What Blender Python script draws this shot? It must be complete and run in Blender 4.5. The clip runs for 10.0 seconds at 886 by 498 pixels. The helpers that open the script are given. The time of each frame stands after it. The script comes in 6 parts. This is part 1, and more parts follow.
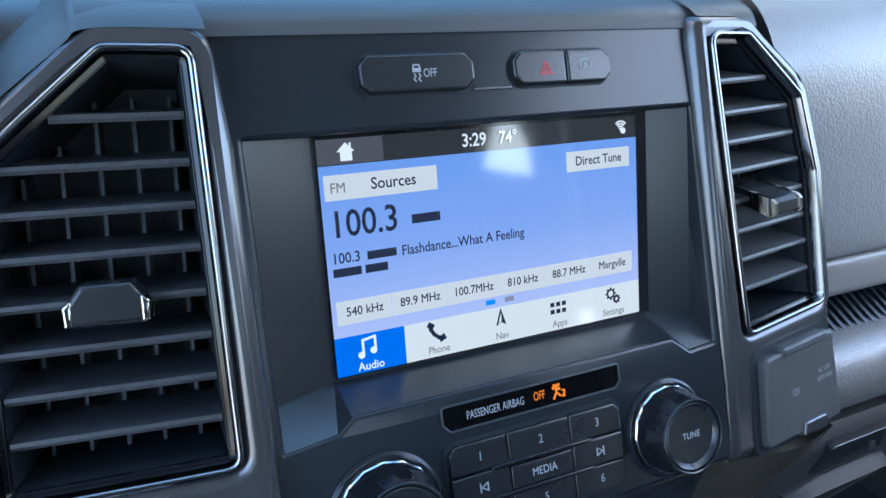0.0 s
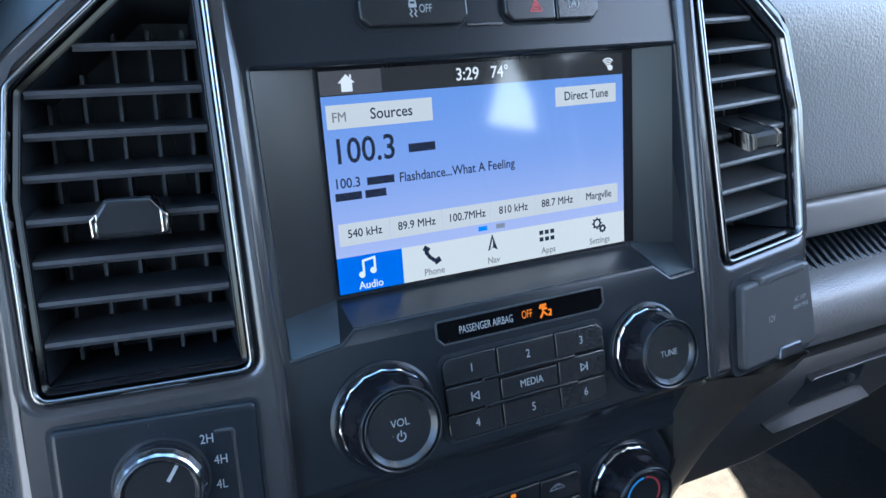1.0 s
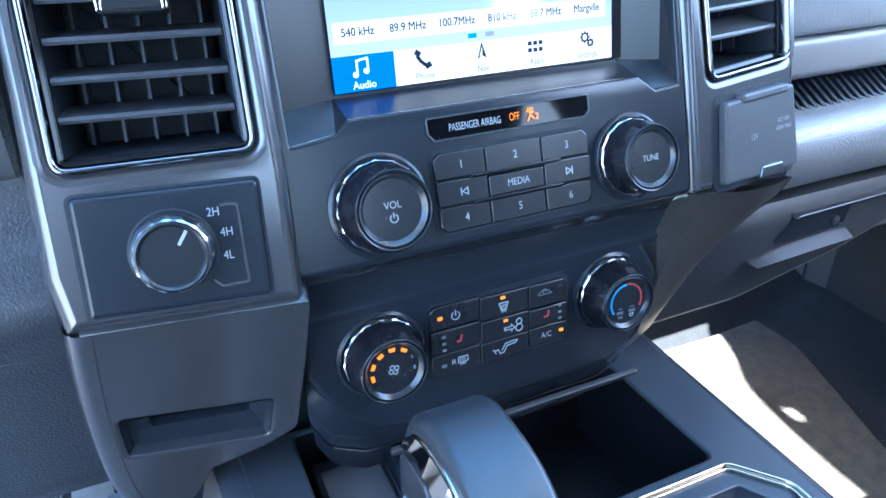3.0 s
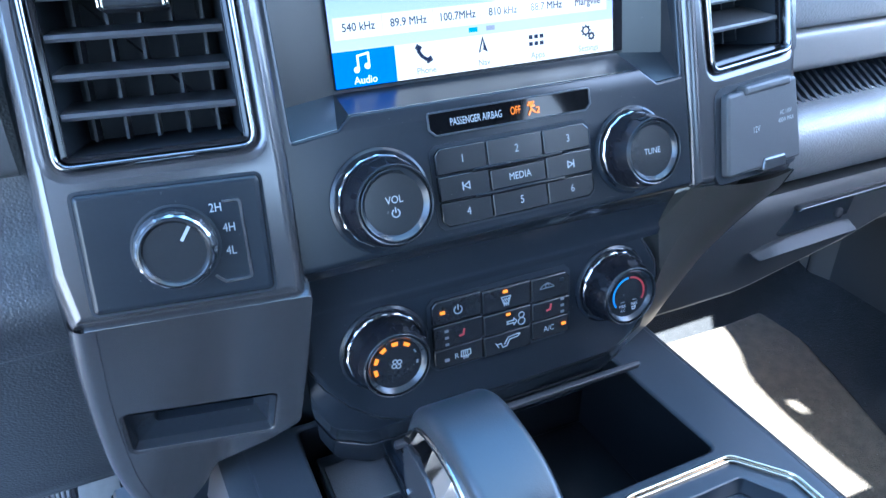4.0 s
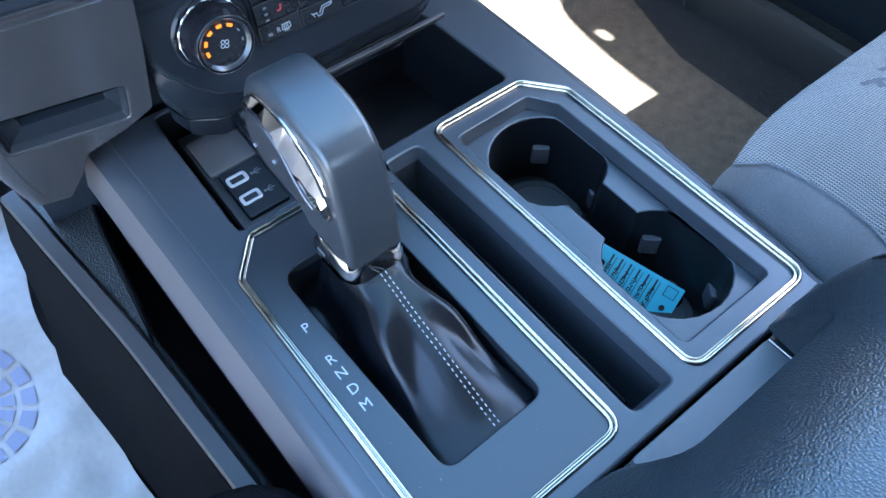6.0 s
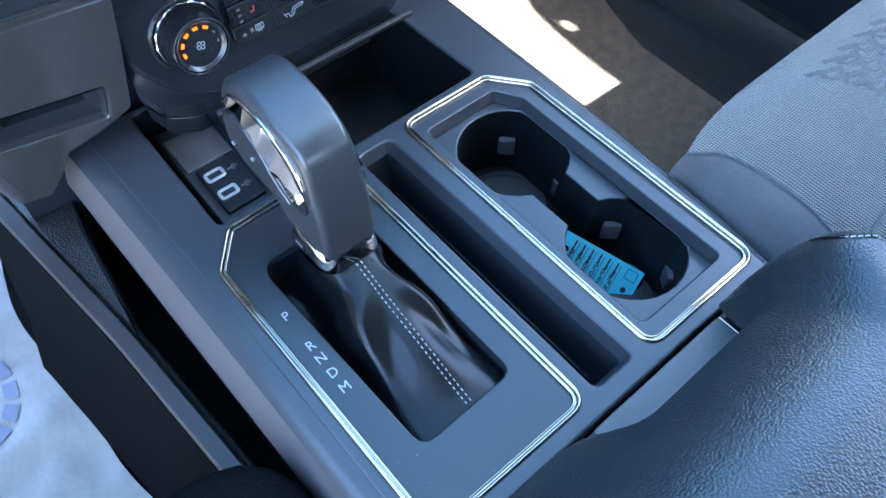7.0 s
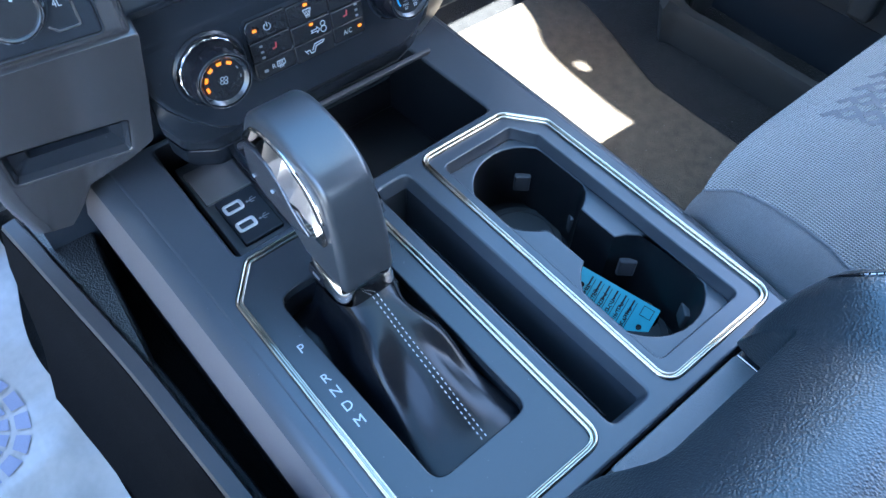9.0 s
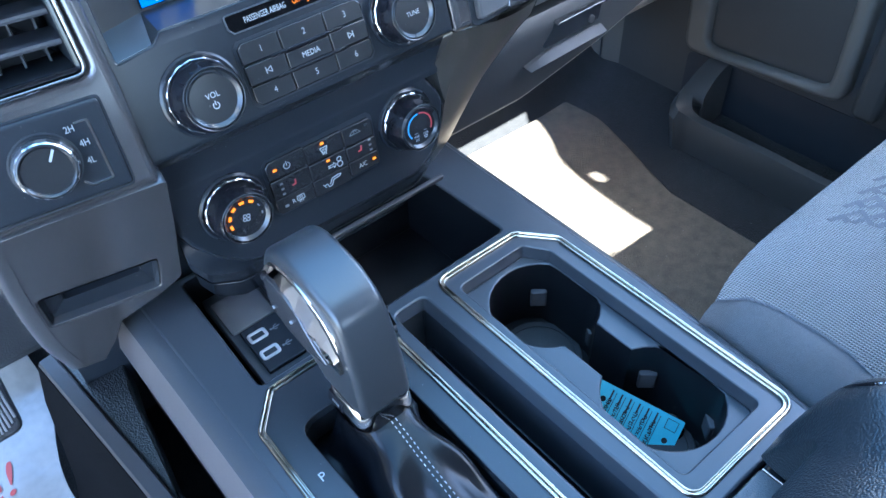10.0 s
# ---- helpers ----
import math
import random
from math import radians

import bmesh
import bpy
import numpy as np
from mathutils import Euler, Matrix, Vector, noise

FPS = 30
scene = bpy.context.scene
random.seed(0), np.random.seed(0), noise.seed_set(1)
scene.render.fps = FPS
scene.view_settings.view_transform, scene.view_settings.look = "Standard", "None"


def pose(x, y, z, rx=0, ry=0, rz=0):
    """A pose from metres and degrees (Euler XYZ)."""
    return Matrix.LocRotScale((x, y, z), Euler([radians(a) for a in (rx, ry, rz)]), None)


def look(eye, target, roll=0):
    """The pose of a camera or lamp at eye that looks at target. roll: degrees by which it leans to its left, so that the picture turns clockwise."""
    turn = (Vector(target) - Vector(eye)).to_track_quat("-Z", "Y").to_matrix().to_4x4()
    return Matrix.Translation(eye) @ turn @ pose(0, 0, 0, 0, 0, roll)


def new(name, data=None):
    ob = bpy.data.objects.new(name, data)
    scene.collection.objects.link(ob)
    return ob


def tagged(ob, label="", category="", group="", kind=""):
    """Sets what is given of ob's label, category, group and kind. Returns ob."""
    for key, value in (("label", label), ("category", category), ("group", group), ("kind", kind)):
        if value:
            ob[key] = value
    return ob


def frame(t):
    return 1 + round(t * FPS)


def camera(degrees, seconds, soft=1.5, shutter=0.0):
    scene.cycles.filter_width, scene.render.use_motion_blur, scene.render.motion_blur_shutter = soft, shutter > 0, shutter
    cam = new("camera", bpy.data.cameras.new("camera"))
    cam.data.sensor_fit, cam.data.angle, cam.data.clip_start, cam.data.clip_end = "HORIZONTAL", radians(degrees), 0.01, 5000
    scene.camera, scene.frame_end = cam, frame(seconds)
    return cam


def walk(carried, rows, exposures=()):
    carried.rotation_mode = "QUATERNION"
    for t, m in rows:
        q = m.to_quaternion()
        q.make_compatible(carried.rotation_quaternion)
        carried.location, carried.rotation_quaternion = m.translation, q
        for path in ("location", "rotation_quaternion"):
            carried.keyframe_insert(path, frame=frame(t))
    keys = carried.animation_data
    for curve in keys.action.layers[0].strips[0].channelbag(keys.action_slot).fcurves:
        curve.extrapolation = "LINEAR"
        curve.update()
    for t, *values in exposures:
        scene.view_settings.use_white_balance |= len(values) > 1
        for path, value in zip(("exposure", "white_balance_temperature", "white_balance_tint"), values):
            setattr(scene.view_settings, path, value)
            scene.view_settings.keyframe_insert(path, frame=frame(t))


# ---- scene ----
from mathutils.geometry import tessellate_polygon

cam = camera(61.53, 10.0)
PATH = [
    (0, (-0.16579, 0.09344, 0.75473), (0.04501, 0.51173, 0.57984), 1.164),
    (0.5, (-0.16639, 0.08989, 0.75516), (0.04135, 0.5065, 0.57272), 1.155),
    (1, (-0.1738, 0.06342, 0.74805), (0.02916, 0.47484, 0.54921), 1.123),
    (1.5, (-0.18964, 0.02252, 0.71806), (0.00912, 0.42329, 0.49473), 1.356),
    (2, (-0.18534, 0.01596, 0.70231), (0.0085, 0.41141, 0.46558), 0.967),
    (2.5, (-0.18484, 0.01788, 0.70185), (0.00495, 0.41034, 0.457), 0.647),
    (4, (-0.18411, 0.01634, 0.70254), (0.00018, 0.40733, 0.45122), -0.103),
    (4.5, (-0.18422, 0.01335, 0.70352), (-0.00208, 0.40174, 0.44667), -0.383),
    (5, (-0.19445, -0.00815, 0.71521), (-0.0126, 0.36431, 0.43557), -1.038),
    (5.5, (-0.20141, -0.04122, 0.73007), (-0.02268, 0.24796, 0.36342), -1.252),
    (6, (-0.19824, -0.05869, 0.75152), (-0.01659, 0.16439, 0.34257), 0.608),
    (7.5, (-0.21014, -0.06992, 0.77578), (-0.01684, 0.13448, 0.36243), 2.973),
    (8, (-0.21065, -0.06966, 0.77398), (-0.01539, 0.13869, 0.36354), 2.916),
    (8.5, (-0.21093, -0.06959, 0.77399), (-0.01405, 0.14656, 0.36838), 2.456),
    (9, (-0.21161, -0.06903, 0.77323), (-0.01244, 0.15721, 0.37429), 1.99),
    (9.5, (-0.20538, -0.08156, 0.78094), (-0.00185, 0.18669, 0.41132), -0.838),
    (10, (-0.20137, -0.07907, 0.79089), (0.01474, 0.20305, 0.43918), -3.457),
]
walk(cam, [(t, look(eye, target, roll)) for t, eye, target, roll in PATH],
     [(0, 3.70, 5500, 5), (1.0, 3.64, 5480, 5), (1.5, 4.02, 5080, 5), (1.8, 4.28, 5020, 5), (2.5, 4.68, 4960, 5), (5.0, 4.75, 5080, 5), (5.5, 4.95, 5400, 6), (6.5, 4.85, 5430, 6), (8.0, 4.81, 5430, 6), (10.0, 4.93, 5300, 5)])

# ---------------------------------------------------------------- light
SUN_TO = Vector((0.28, -0.80, 1.0)).normalized()
world = bpy.data.worlds.new("sky")
scene.world = world
world.use_nodes = True
wn = world.node_tree.nodes
wn.clear()
sky = wn.new("ShaderNodeTexSky")
sky.sky_type = "NISHITA"
sky.sun_disc = False
sky.sun_elevation = math.asin(SUN_TO.z)
sky.sun_rotation = math.atan2(SUN_TO.x, SUN_TO.y)
sky.air_density, sky.dust_density, sky.ozone_density = 1.0, 2.5, 0.8
wbg = wn.new("ShaderNodeBackground")
wbg.inputs["Strength"].default_value = 0.132
wout = wn.new("ShaderNodeOutputWorld")
world.node_tree.links.new(sky.outputs[0], wbg.inputs["Color"])
world.node_tree.links.new(wbg.outputs[0], wout.inputs["Surface"])

sun_data = bpy.data.lights.new("sun", "SUN")
sun_data.energy, sun_data.angle, sun_data.color = 5.0, radians(0.6), (1.0, 0.95, 0.86)
sun = new("sun", sun_data)
sun.matrix_world = look(SUN_TO * 10, (0, 0, 0))

# ---------------------------------------------------------------- materials


def mat(name, col, rough=0.5, metal=0.0, vary=0.07, scale=35.0, bump=0.0, bscale=900.0, kind="noise", dist=0.0004,
        rvary=0.03, spec=0.5, coat=0.0, specks=0.0, sheen=0.0):
    """A surface with colour and gloss varied at two scales, fine relief, and a little dust."""
    m = bpy.data.materials.new(name)
    m.use_nodes = True
    nt = m.node_tree
    nd, lk = nt.nodes, nt.links
    p = nd["Principled BSDF"]
    tc = nd.new("ShaderNodeTexCoord")
    big = nd.new("ShaderNodeTexNoise")
    big.inputs["Scale"].default_value, big.inputs["Detail"].default_value = scale, 5
    fine = nd.new("ShaderNodeTexNoise")
    fine.inputs["Scale"].default_value, fine.inputs["Detail"].default_value = scale * 17, 3
    for n in (big, fine):
        lk.new(tc.outputs["Object"], n.inputs["Vector"])
    add = nd.new("ShaderNodeMath")
    add.operation = "ADD"
    lk.new(big.outputs["Fac"], add.inputs[0])
    lk.new(fine.outputs["Fac"], add.inputs[1])
    rng = nd.new("ShaderNodeMapRange")
    rng.inputs["From Min"].default_value, rng.inputs["From Max"].default_value = 0.6, 1.4
    rng.inputs["To Min"].default_value, rng.inputs["To Max"].default_value = 1 - vary, 1 + vary
    lk.new(add.outputs[0], rng.inputs["Value"])
    mul = nd.new("ShaderNodeVectorMath")
    mul.operation = "SCALE"
    mul.inputs[0].default_value = col
    lk.new(rng.outputs[0], mul.inputs["Scale"])
    last = mul.outputs[0]
    if specks:
        sp = nd.new("ShaderNodeTexNoise")
        sp.inputs["Scale"].default_value, sp.inputs["Detail"].default_value = 420, 2
        lk.new(tc.outputs["Object"], sp.inputs["Vector"])
        th = nd.new("ShaderNodeMapRange")
        th.inputs["From Min"].default_value, th.inputs["From Max"].default_value = 0.74, 0.80
        th.inputs["To Max"].default_value = specks
        lk.new(sp.outputs["Fac"], th.inputs["Value"])
        mix = nd.new("ShaderNodeMix")
        mix.data_type = "RGBA"
        mix.inputs["B"].default_value = (0.45, 0.44, 0.42, 1)
        lk.new(th.outputs[0], mix.inputs["Factor"])
        lk.new(last, mix.inputs["A"])
        last = mix.outputs["Result"]
    lk.new(last, p.inputs["Base Color"])
    rr = nd.new("ShaderNodeMapRange")
    rr.inputs["From Min"].default_value, rr.inputs["From Max"].default_value = 0.6, 1.4
    rr.inputs["To Min"].default_value, rr.inputs["To Max"].default_value = max(0.02, rough - rvary), rough + rvary
    lk.new(add.outputs[0], rr.inputs["Value"])
    lk.new(rr.outputs[0], p.inputs["Roughness"])
    p.inputs["Metallic"].default_value = metal
    p.inputs["Specular IOR Level"].default_value = spec
    p.inputs["Coat Weight"].default_value = coat
    p.inputs["Coat Roughness"].default_value = 0.05
    if sheen:
        p.inputs["Sheen Weight"].default_value = sheen
    if bump:
        if kind == "cells":
            t = nd.new("ShaderNodeTexVoronoi")
            t.feature = "SMOOTH_F1"
            t.inputs["Scale"].default_value = bscale
            t.inputs["Smoothness"].default_value = 0.35
            t.inputs["Randomness"].default_value = 0.95
            warp = nd.new("ShaderNodeMixRGB")
            warp.blend_type = "ADD"
            warp.inputs["Fac"].default_value = 0.0009
            lk.new(tc.outputs["Object"], warp.inputs["Color1"])
            lk.new(fine.outputs["Color"], warp.inputs["Color2"])
            lk.new(warp.outputs[0], t.inputs["Vector"])
            cr = nd.new("ShaderNodeMapRange")
            cr.inputs["From Min"].default_value, cr.inputs["From Max"].default_value = 0.75, 0.05
            lk.new(t.outputs["Distance"], cr.inputs["Value"])
            h = cr.outputs[0]
        elif kind == "weave":
            wv = []
            for axis in ("X", "Y"):
                w = nd.new("ShaderNodeTexWave")
                w.bands_direction = axis
                w.inputs["Scale"].default_value = bscale
                w.inputs["Distortion"].default_value = 0.6
                w.inputs["Detail"].default_value = 1
                lk.new(tc.outputs["Object"], w.inputs["Vector"])
                wv.append(w)
            mm = nd.new("ShaderNodeMath")
            mm.operation = "MAXIMUM"
            lk.new(wv[0].outputs["Fac"], mm.inputs[0])
            lk.new(wv[1].outputs["Fac"], mm.inputs[1])
            h = mm.outputs[0]
            wr_ = nd.new("ShaderNodeMapRange")
            wr_.inputs["To Min"].default_value, wr_.inputs["To Max"].default_value = 0.15, 1.45
            lk.new(h, wr_.inputs["Value"])
            tint = nd.new("ShaderNodeVectorMath")
            tint.operation = "SCALE"
            lk.new(last, tint.inputs[0])
            lk.new(wr_.outputs[0], tint.inputs["Scale"])
            lk.new(tint.outputs[0], p.inputs["Base Color"])
        else:
            t = nd.new("ShaderNodeTexNoise")
            t.inputs["Scale"].default_value, t.inputs["Detail"].default_value = bscale, 4
            lk.new(tc.outputs["Object"], t.inputs["Vector"])
            h = t.outputs["Fac"]
        bp = nd.new("ShaderNodeBump")
        bp.inputs["Strength"].default_value, bp.inputs["Distance"].default_value = bump, dist
        lk.new(h, bp.inputs["Height"])
        lk.new(bp.outputs[0], p.inputs["Normal"])
    return m


def glow(name, col, strength, base=(0.01, 0.01, 0.01), rough=0.07, spec=0.5):
    """A lit display or lamp: gives off light and still has a glossy face."""
    m = bpy.data.materials.new(name)
    m.use_nodes = True
    p = m.node_tree.nodes["Principled BSDF"]
    p.inputs["Base Color"].default_value = (*base, 1)
    p.inputs["Roughness"].default_value = rough
    p.inputs["Specular IOR Level"].default_value = spec
    p.inputs["Emission Color"].default_value = (*col, 1)
    p.inputs["Emission Strength"].default_value = strength
    return m


BLACK = mat("black_plastic", (0.0120, 0.0145, 0.0185), 0.25, rvary=0.006, vary=0.04, spec=0.28, bump=0.06, bscale=2400, dist=0.0001, specks=0.07)
RECESS = mat("recess_plastic", (0.0140, 0.0160, 0.0190), 0.28, rvary=0.006, vary=0.04, spec=0.60, bump=0.06, bscale=2400, dist=0.0001, specks=0.05)
BUTTON = mat("button_plastic", (0.012, 0.0128, 0.0145), 0.25, rvary=0.006, vary=0.04, spec=0.42, bump=0.15, bscale=2200, dist=0.0001, specks=0.1)
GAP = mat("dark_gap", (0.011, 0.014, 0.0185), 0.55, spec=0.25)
GLOSS = mat("gloss_black", (0.008, 0.008, 0.010), 0.10, rvary=0.02, spec=0.3, specks=0.04)
LENS = mat("lamp_lens", (0.003, 0.003, 0.0035), 0.05, spec=0.12, rvary=0.02, specks=0.08)
SATIN = mat("satin_grey_trim", (0.090, 0.089, 0.094), 0.24, metal=0.72, rvary=0.006, vary=0.03, bump=0.06, bscale=2500, dist=0.0001, specks=0.05)
FLANK = mat("side_trim", (0.074, 0.068, 0.071), 0.40, spec=0.5, bump=0.08, bscale=2200, dist=0.00015, specks=0.06)
# Warm, non-metal stand-in for SATIN: bounce off the sunlit mat is in its colour.
LOWTRIM = mat("bounce_tinted_trim", (0.036, 0.033, 0.029), 0.34, spec=0.4, bump=0.08, bscale=2200, dist=0.00015, specks=0.10)
RAILP = mat("rail_plastic", (0.026, 0.024, 0.026), 0.44, spec=0.35, bump=0.2, bscale=1500, dist=0.0002)
CONSOLE = mat("console_plastic", (0.030, 0.034, 0.040), 0.28, spec=0.44, rvary=0.006, vary=0.04, bump=0.08, bscale=2200, dist=0.00015, specks=0.10)
PLATE = mat("shift_plate", (0.016, 0.018, 0.021), 0.26, spec=0.48, rvary=0.006, vary=0.04, bump=0.06, bscale=2600, dist=0.0001, specks=0.12)
CHROME = mat("chrome", (0.49, 0.455, 0.42), 0.06, metal=1.0, vary=0.03, rvary=0.03)
FRAMECHROME = mat("frame_chrome", (0.40, 0.350, 0.285), 0.07, metal=1.0, vary=0.05, rvary=0.03)
VENTCHROME = mat("vent_chrome", (0.20, 0.204, 0.216), 0.15, metal=1.0, vary=0.05, rvary=0.04)
KNURL = mat("dark_chrome", (0.52, 0.53, 0.55), 0.17, metal=1.0, vary=0.05, rvary=0.05)
# Lifted base: veiling glare over the dark vents is put into the colour.
VENT = mat("vent_plastic", (0.024, 0.028, 0.034), 0.36, bump=0.2, bscale=1500, dist=0.0002, specks=0.08)
# SLAT with light falling on it put into the colour, plus dust specks.
SLATLIT = mat("lit_dusty_slat_plastic", (0.050, 0.052, 0.055), 0.45, bump=0.3, bscale=700, dist=0.0003, specks=0.25, vary=0.25)
OUTLET = mat("outlet_cover", (0.050, 0.050, 0.052), 0.45, spec=0.35, bump=0.6, bscale=1100, dist=0.0003, specks=0.15)
FLAP = mat("latch_plastic", (0.060, 0.061, 0.064), 0.42, bump=0.8, bscale=1100, dist=0.0003, specks=0.15)
SLAT = mat("slat_plastic", (0.028, 0.030, 0.035), 0.36, bump=0.2, bscale=1500, dist=0.0002, specks=0.1)
RUBBER = mat("rubber", (0.020, 0.021, 0.023), 0.55, spec=0.4, bump=0.6, bscale=700, dist=0.0006)
GRAINPAD = mat("coarse_grain", (0.014, 0.016, 0.018), 0.42, spec=0.45, bump=0.7, bscale=640, kind="cells", dist=0.0007)
LEATHER = mat("grained_leather", (0.015, 0.018, 0.021), 0.31, bump=0.5, bscale=700, kind="cells", dist=0.0005, spec=0.62, vary=0.1)
BOOT = mat("soft_leather", (0.0035, 0.0040, 0.0052), 0.24, spec=0.23, vary=0.03, rvary=0.008, bump=0.2, bscale=1100, kind="cells", dist=0.0001)
KNOBSKIN = mat("knob_leather", (0.023, 0.0255, 0.0290), 0.33, spec=0.6, rvary=0.01, bump=0.2, bscale=1100, kind="cells", dist=0.0001)
# Base raised well above the driver side: whitish glare is put into the colour.
DASH = mat("dash_grain", (0.165, 0.169, 0.177), 0.42, spec=0.5, bump=0.75, bscale=460, kind="cells", dist=0.00028)
STRIP = mat("smooth_grey_trim", (0.165, 0.165, 0.168), 0.36, spec=0.45, vary=0.04, bump=0.06, bscale=2500, dist=0.0001)
DASHTOP = mat("dash_top", (0.042, 0.045, 0.049), 0.45, spec=0.4, bump=0.25, bscale=900, kind="cells", dist=0.00015)
KNEE = mat("knee_grain", (0.020, 0.022, 0.026), 0.34, spec=0.6, bump=0.5, bscale=700, kind="cells", dist=0.0003)
DASHLOW = mat("lower_dash_grain", (0.122, 0.123, 0.127), 0.36, spec=0.7, bump=0.9, bscale=620, kind="cells", dist=0.0003)
DOORRIM = mat("door_rim_plastic", (0.062, 0.057, 0.050), 0.5, bump=0.4, bscale=900, dist=0.0003)
GLOVE = mat("glove_plastic", (0.018, 0.0195, 0.022), 0.45, spec=0.35, bump=0.4, bscale=900, dist=0.0003)
# Raised and warmed to carry the light that the sunlit mat throws up.
LOWER = mat("bounce_lit_plastic", (0.19, 0.170, 0.142), 0.55, spec=0.25, bump=0.4, bscale=900, dist=0.0003)
FABRIC = mat("seat_cloth", (0.056, 0.057, 0.0545), 0.85, bump=1.0, bscale=150, kind="weave", dist=0.0012, sheen=0.4, vary=0.22)
BOLSTER = mat("seat_side_cloth", (0.060, 0.062, 0.067), 0.8, bump=0.8, bscale=480, kind="weave", dist=0.0004, sheen=0.3, vary=0.2)
PATTERN = mat("seat_pattern", (0.066, 0.069, 0.076), 0.8, bump=0.4, bscale=300, kind="weave", dist=0.0004)
CARPET = mat("carpet", (0.012, 0.0112, 0.0105), 0.95, bump=1.0, bscale=650, dist=0.002, vary=0.4, scale=55, sheen=0.15, spec=0.2, specks=0.6)
MATDARK = mat("carpet_mat", (0.080, 0.064, 0.047), 0.95, bump=1.0, bscale=520, dist=0.002, vary=0.4, scale=60, spec=0.2, specks=0.6)
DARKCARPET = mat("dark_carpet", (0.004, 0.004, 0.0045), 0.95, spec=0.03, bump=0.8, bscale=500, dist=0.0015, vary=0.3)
FILM = mat("white_film", (0.225, 0.217, 0.207), 0.35, bump=0.6, bscale=11, dist=0.014, vary=0.14, scale=5)
DOORP = mat("door_plastic", (0.026, 0.026, 0.0255), 0.5, spec=0.3, bump=0.4, bscale=700, dist=0.0003)
# Blacker than the other plastics: shade inside the wells is put into the base.
TRAYBLACK = mat("shaded_well_black", (0.0050, 0.0056, 0.0068), 0.32, spec=0.25, specks=0.05)
# Pale so that the unseen door top bounces light onto the dash.
DOORUP = mat("light_bounce_trim", (0.17, 0.158, 0.142), 0.5, bump=0.3, bscale=900, dist=0.0003)
ROOF = mat("headliner", (0.23, 0.238, 0.245), 0.9, bump=0.3, bscale=500)
STEELGREY = mat("handle_grey", (0.026, 0.026, 0.028), 0.48, metal=0.1, spec=0.2, bump=0.1, bscale=2500, dist=0.0001)
STEEL = mat("pedal_rib", (0.16, 0.162, 0.168), 0.45, metal=0.2)
WHITE = mat("white_print", (0.27, 0.285, 0.30), 0.5, vary=0.05)
GREYP = mat("grey_print", (0.11, 0.115, 0.125), 0.5, vary=0.05)
REDP = mat("red_print", (0.36, 0.035, 0.04), 0.5, vary=0.05)
BLUEP = mat("blue_print", (0.06, 0.30, 0.62), 0.5, vary=0.05)
REDTEXT = mat("red_ink", (0.32, 0.035, 0.028), 0.5, vary=0.1)
GREYINK = mat("grey_ink", (0.13, 0.14, 0.20), 0.5, vary=0.1)
TAG = mat("blue_card", (0.11, 0.44, 0.53), 0.35, vary=0.08, scale=50)
INK = mat("black_ink", (0.012, 0.014, 0.02), 0.5)
THREAD = mat("grey_thread", (0.30, 0.30, 0.31), 0.8, bump=0.5, bscale=1500)
PORT = mat("port_metal", (0.62, 0.62, 0.64), 0.3, metal=0.8)
TAB = mat("soft_tab", (0.042, 0.043, 0.047), 0.55)
ASPHALT = mat("pale_concrete", (0.27, 0.266, 0.26), 0.9, bump=0.8, bscale=120, dist=0.004, scale=3)
ORANGE = glow("amber_lamp", (1.0, 0.24, 0.012), 0.08, spec=0.08)
SCR_WHITE = glow("screen_white", (0.80, 0.81, 0.80), 0.0697)
SCR_BUTTON = glow("screen_button", (0.78, 0.79, 0.80), 0.0639)
SCR_BAR = glow("screen_bar", (0.018, 0.018, 0.020), 0.0968)
SCR_TILE = glow("screen_tile", (0.0, 0.135, 0.72), 0.0823)
SCR_TEXT = glow("screen_text", (0.010, 0.014, 0.035), 0.0968)
SCR_GREY = glow("screen_grey", (0.20, 0.20, 0.21), 0.0774)
SCR_LITE = glow("screen_light_text", (0.78, 0.80, 0.82), 0.0823)
SCR_DOT = glow("screen_dot", (0.25, 0.27, 0.34), 0.0774)


def screen_blue():
    """The lit blue field: deeper at the upper left, paler towards the bottom."""
    m = glow("screen_blue", (0.2, 0.3, 0.8), 0.0864)
    nt = m.node_tree
    p = nt.nodes["Principled BSDF"]
    tc = nt.nodes.new("ShaderNodeTexCoord")
    sep = nt.nodes.new("ShaderNodeSeparateXYZ")
    nt.links.new(tc.outputs["Generated"], sep.inputs[0])
    ramp = nt.nodes.new("ShaderNodeValToRGB")
    e = ramp.color_ramp.elements
    e[0].position, e[0].color = 0.0, (0.40, 0.45, 0.71, 1)
    e[1].position, e[1].color = 1.0, (0.15, 0.28, 0.64, 1)
    mid = e.new(0.5)
    mid.color = (0.22, 0.33, 0.67, 1)
    nt.links.new(sep.outputs["Z"], ramp.inputs["Fac"])
    nt.links.new(ramp.outputs[0], p.inputs["Emission Color"])
    return m


SCR_BLUE = screen_blue()

# ---------------------------------------------------------------- building helpers


def FR(o, u, v):
    """A local frame: origin, u to the right, v up along the face, w out of it."""
    u = Vector(u).normalized()
    v = Vector(v)
    v = (v - u * u.dot(v)).normalized()
    w = u.cross(v)
    m = Matrix((u, v, w)).transposed().to_4x4()
    return Matrix.Translation(o) @ m


FLAT = Matrix.Identity(4)


def at(fr, u, v, w=0.0, turn=0.0):
    return fr @ Matrix.Translation((u, v, w)) @ Matrix.Rotation(radians(turn), 4, "Z")


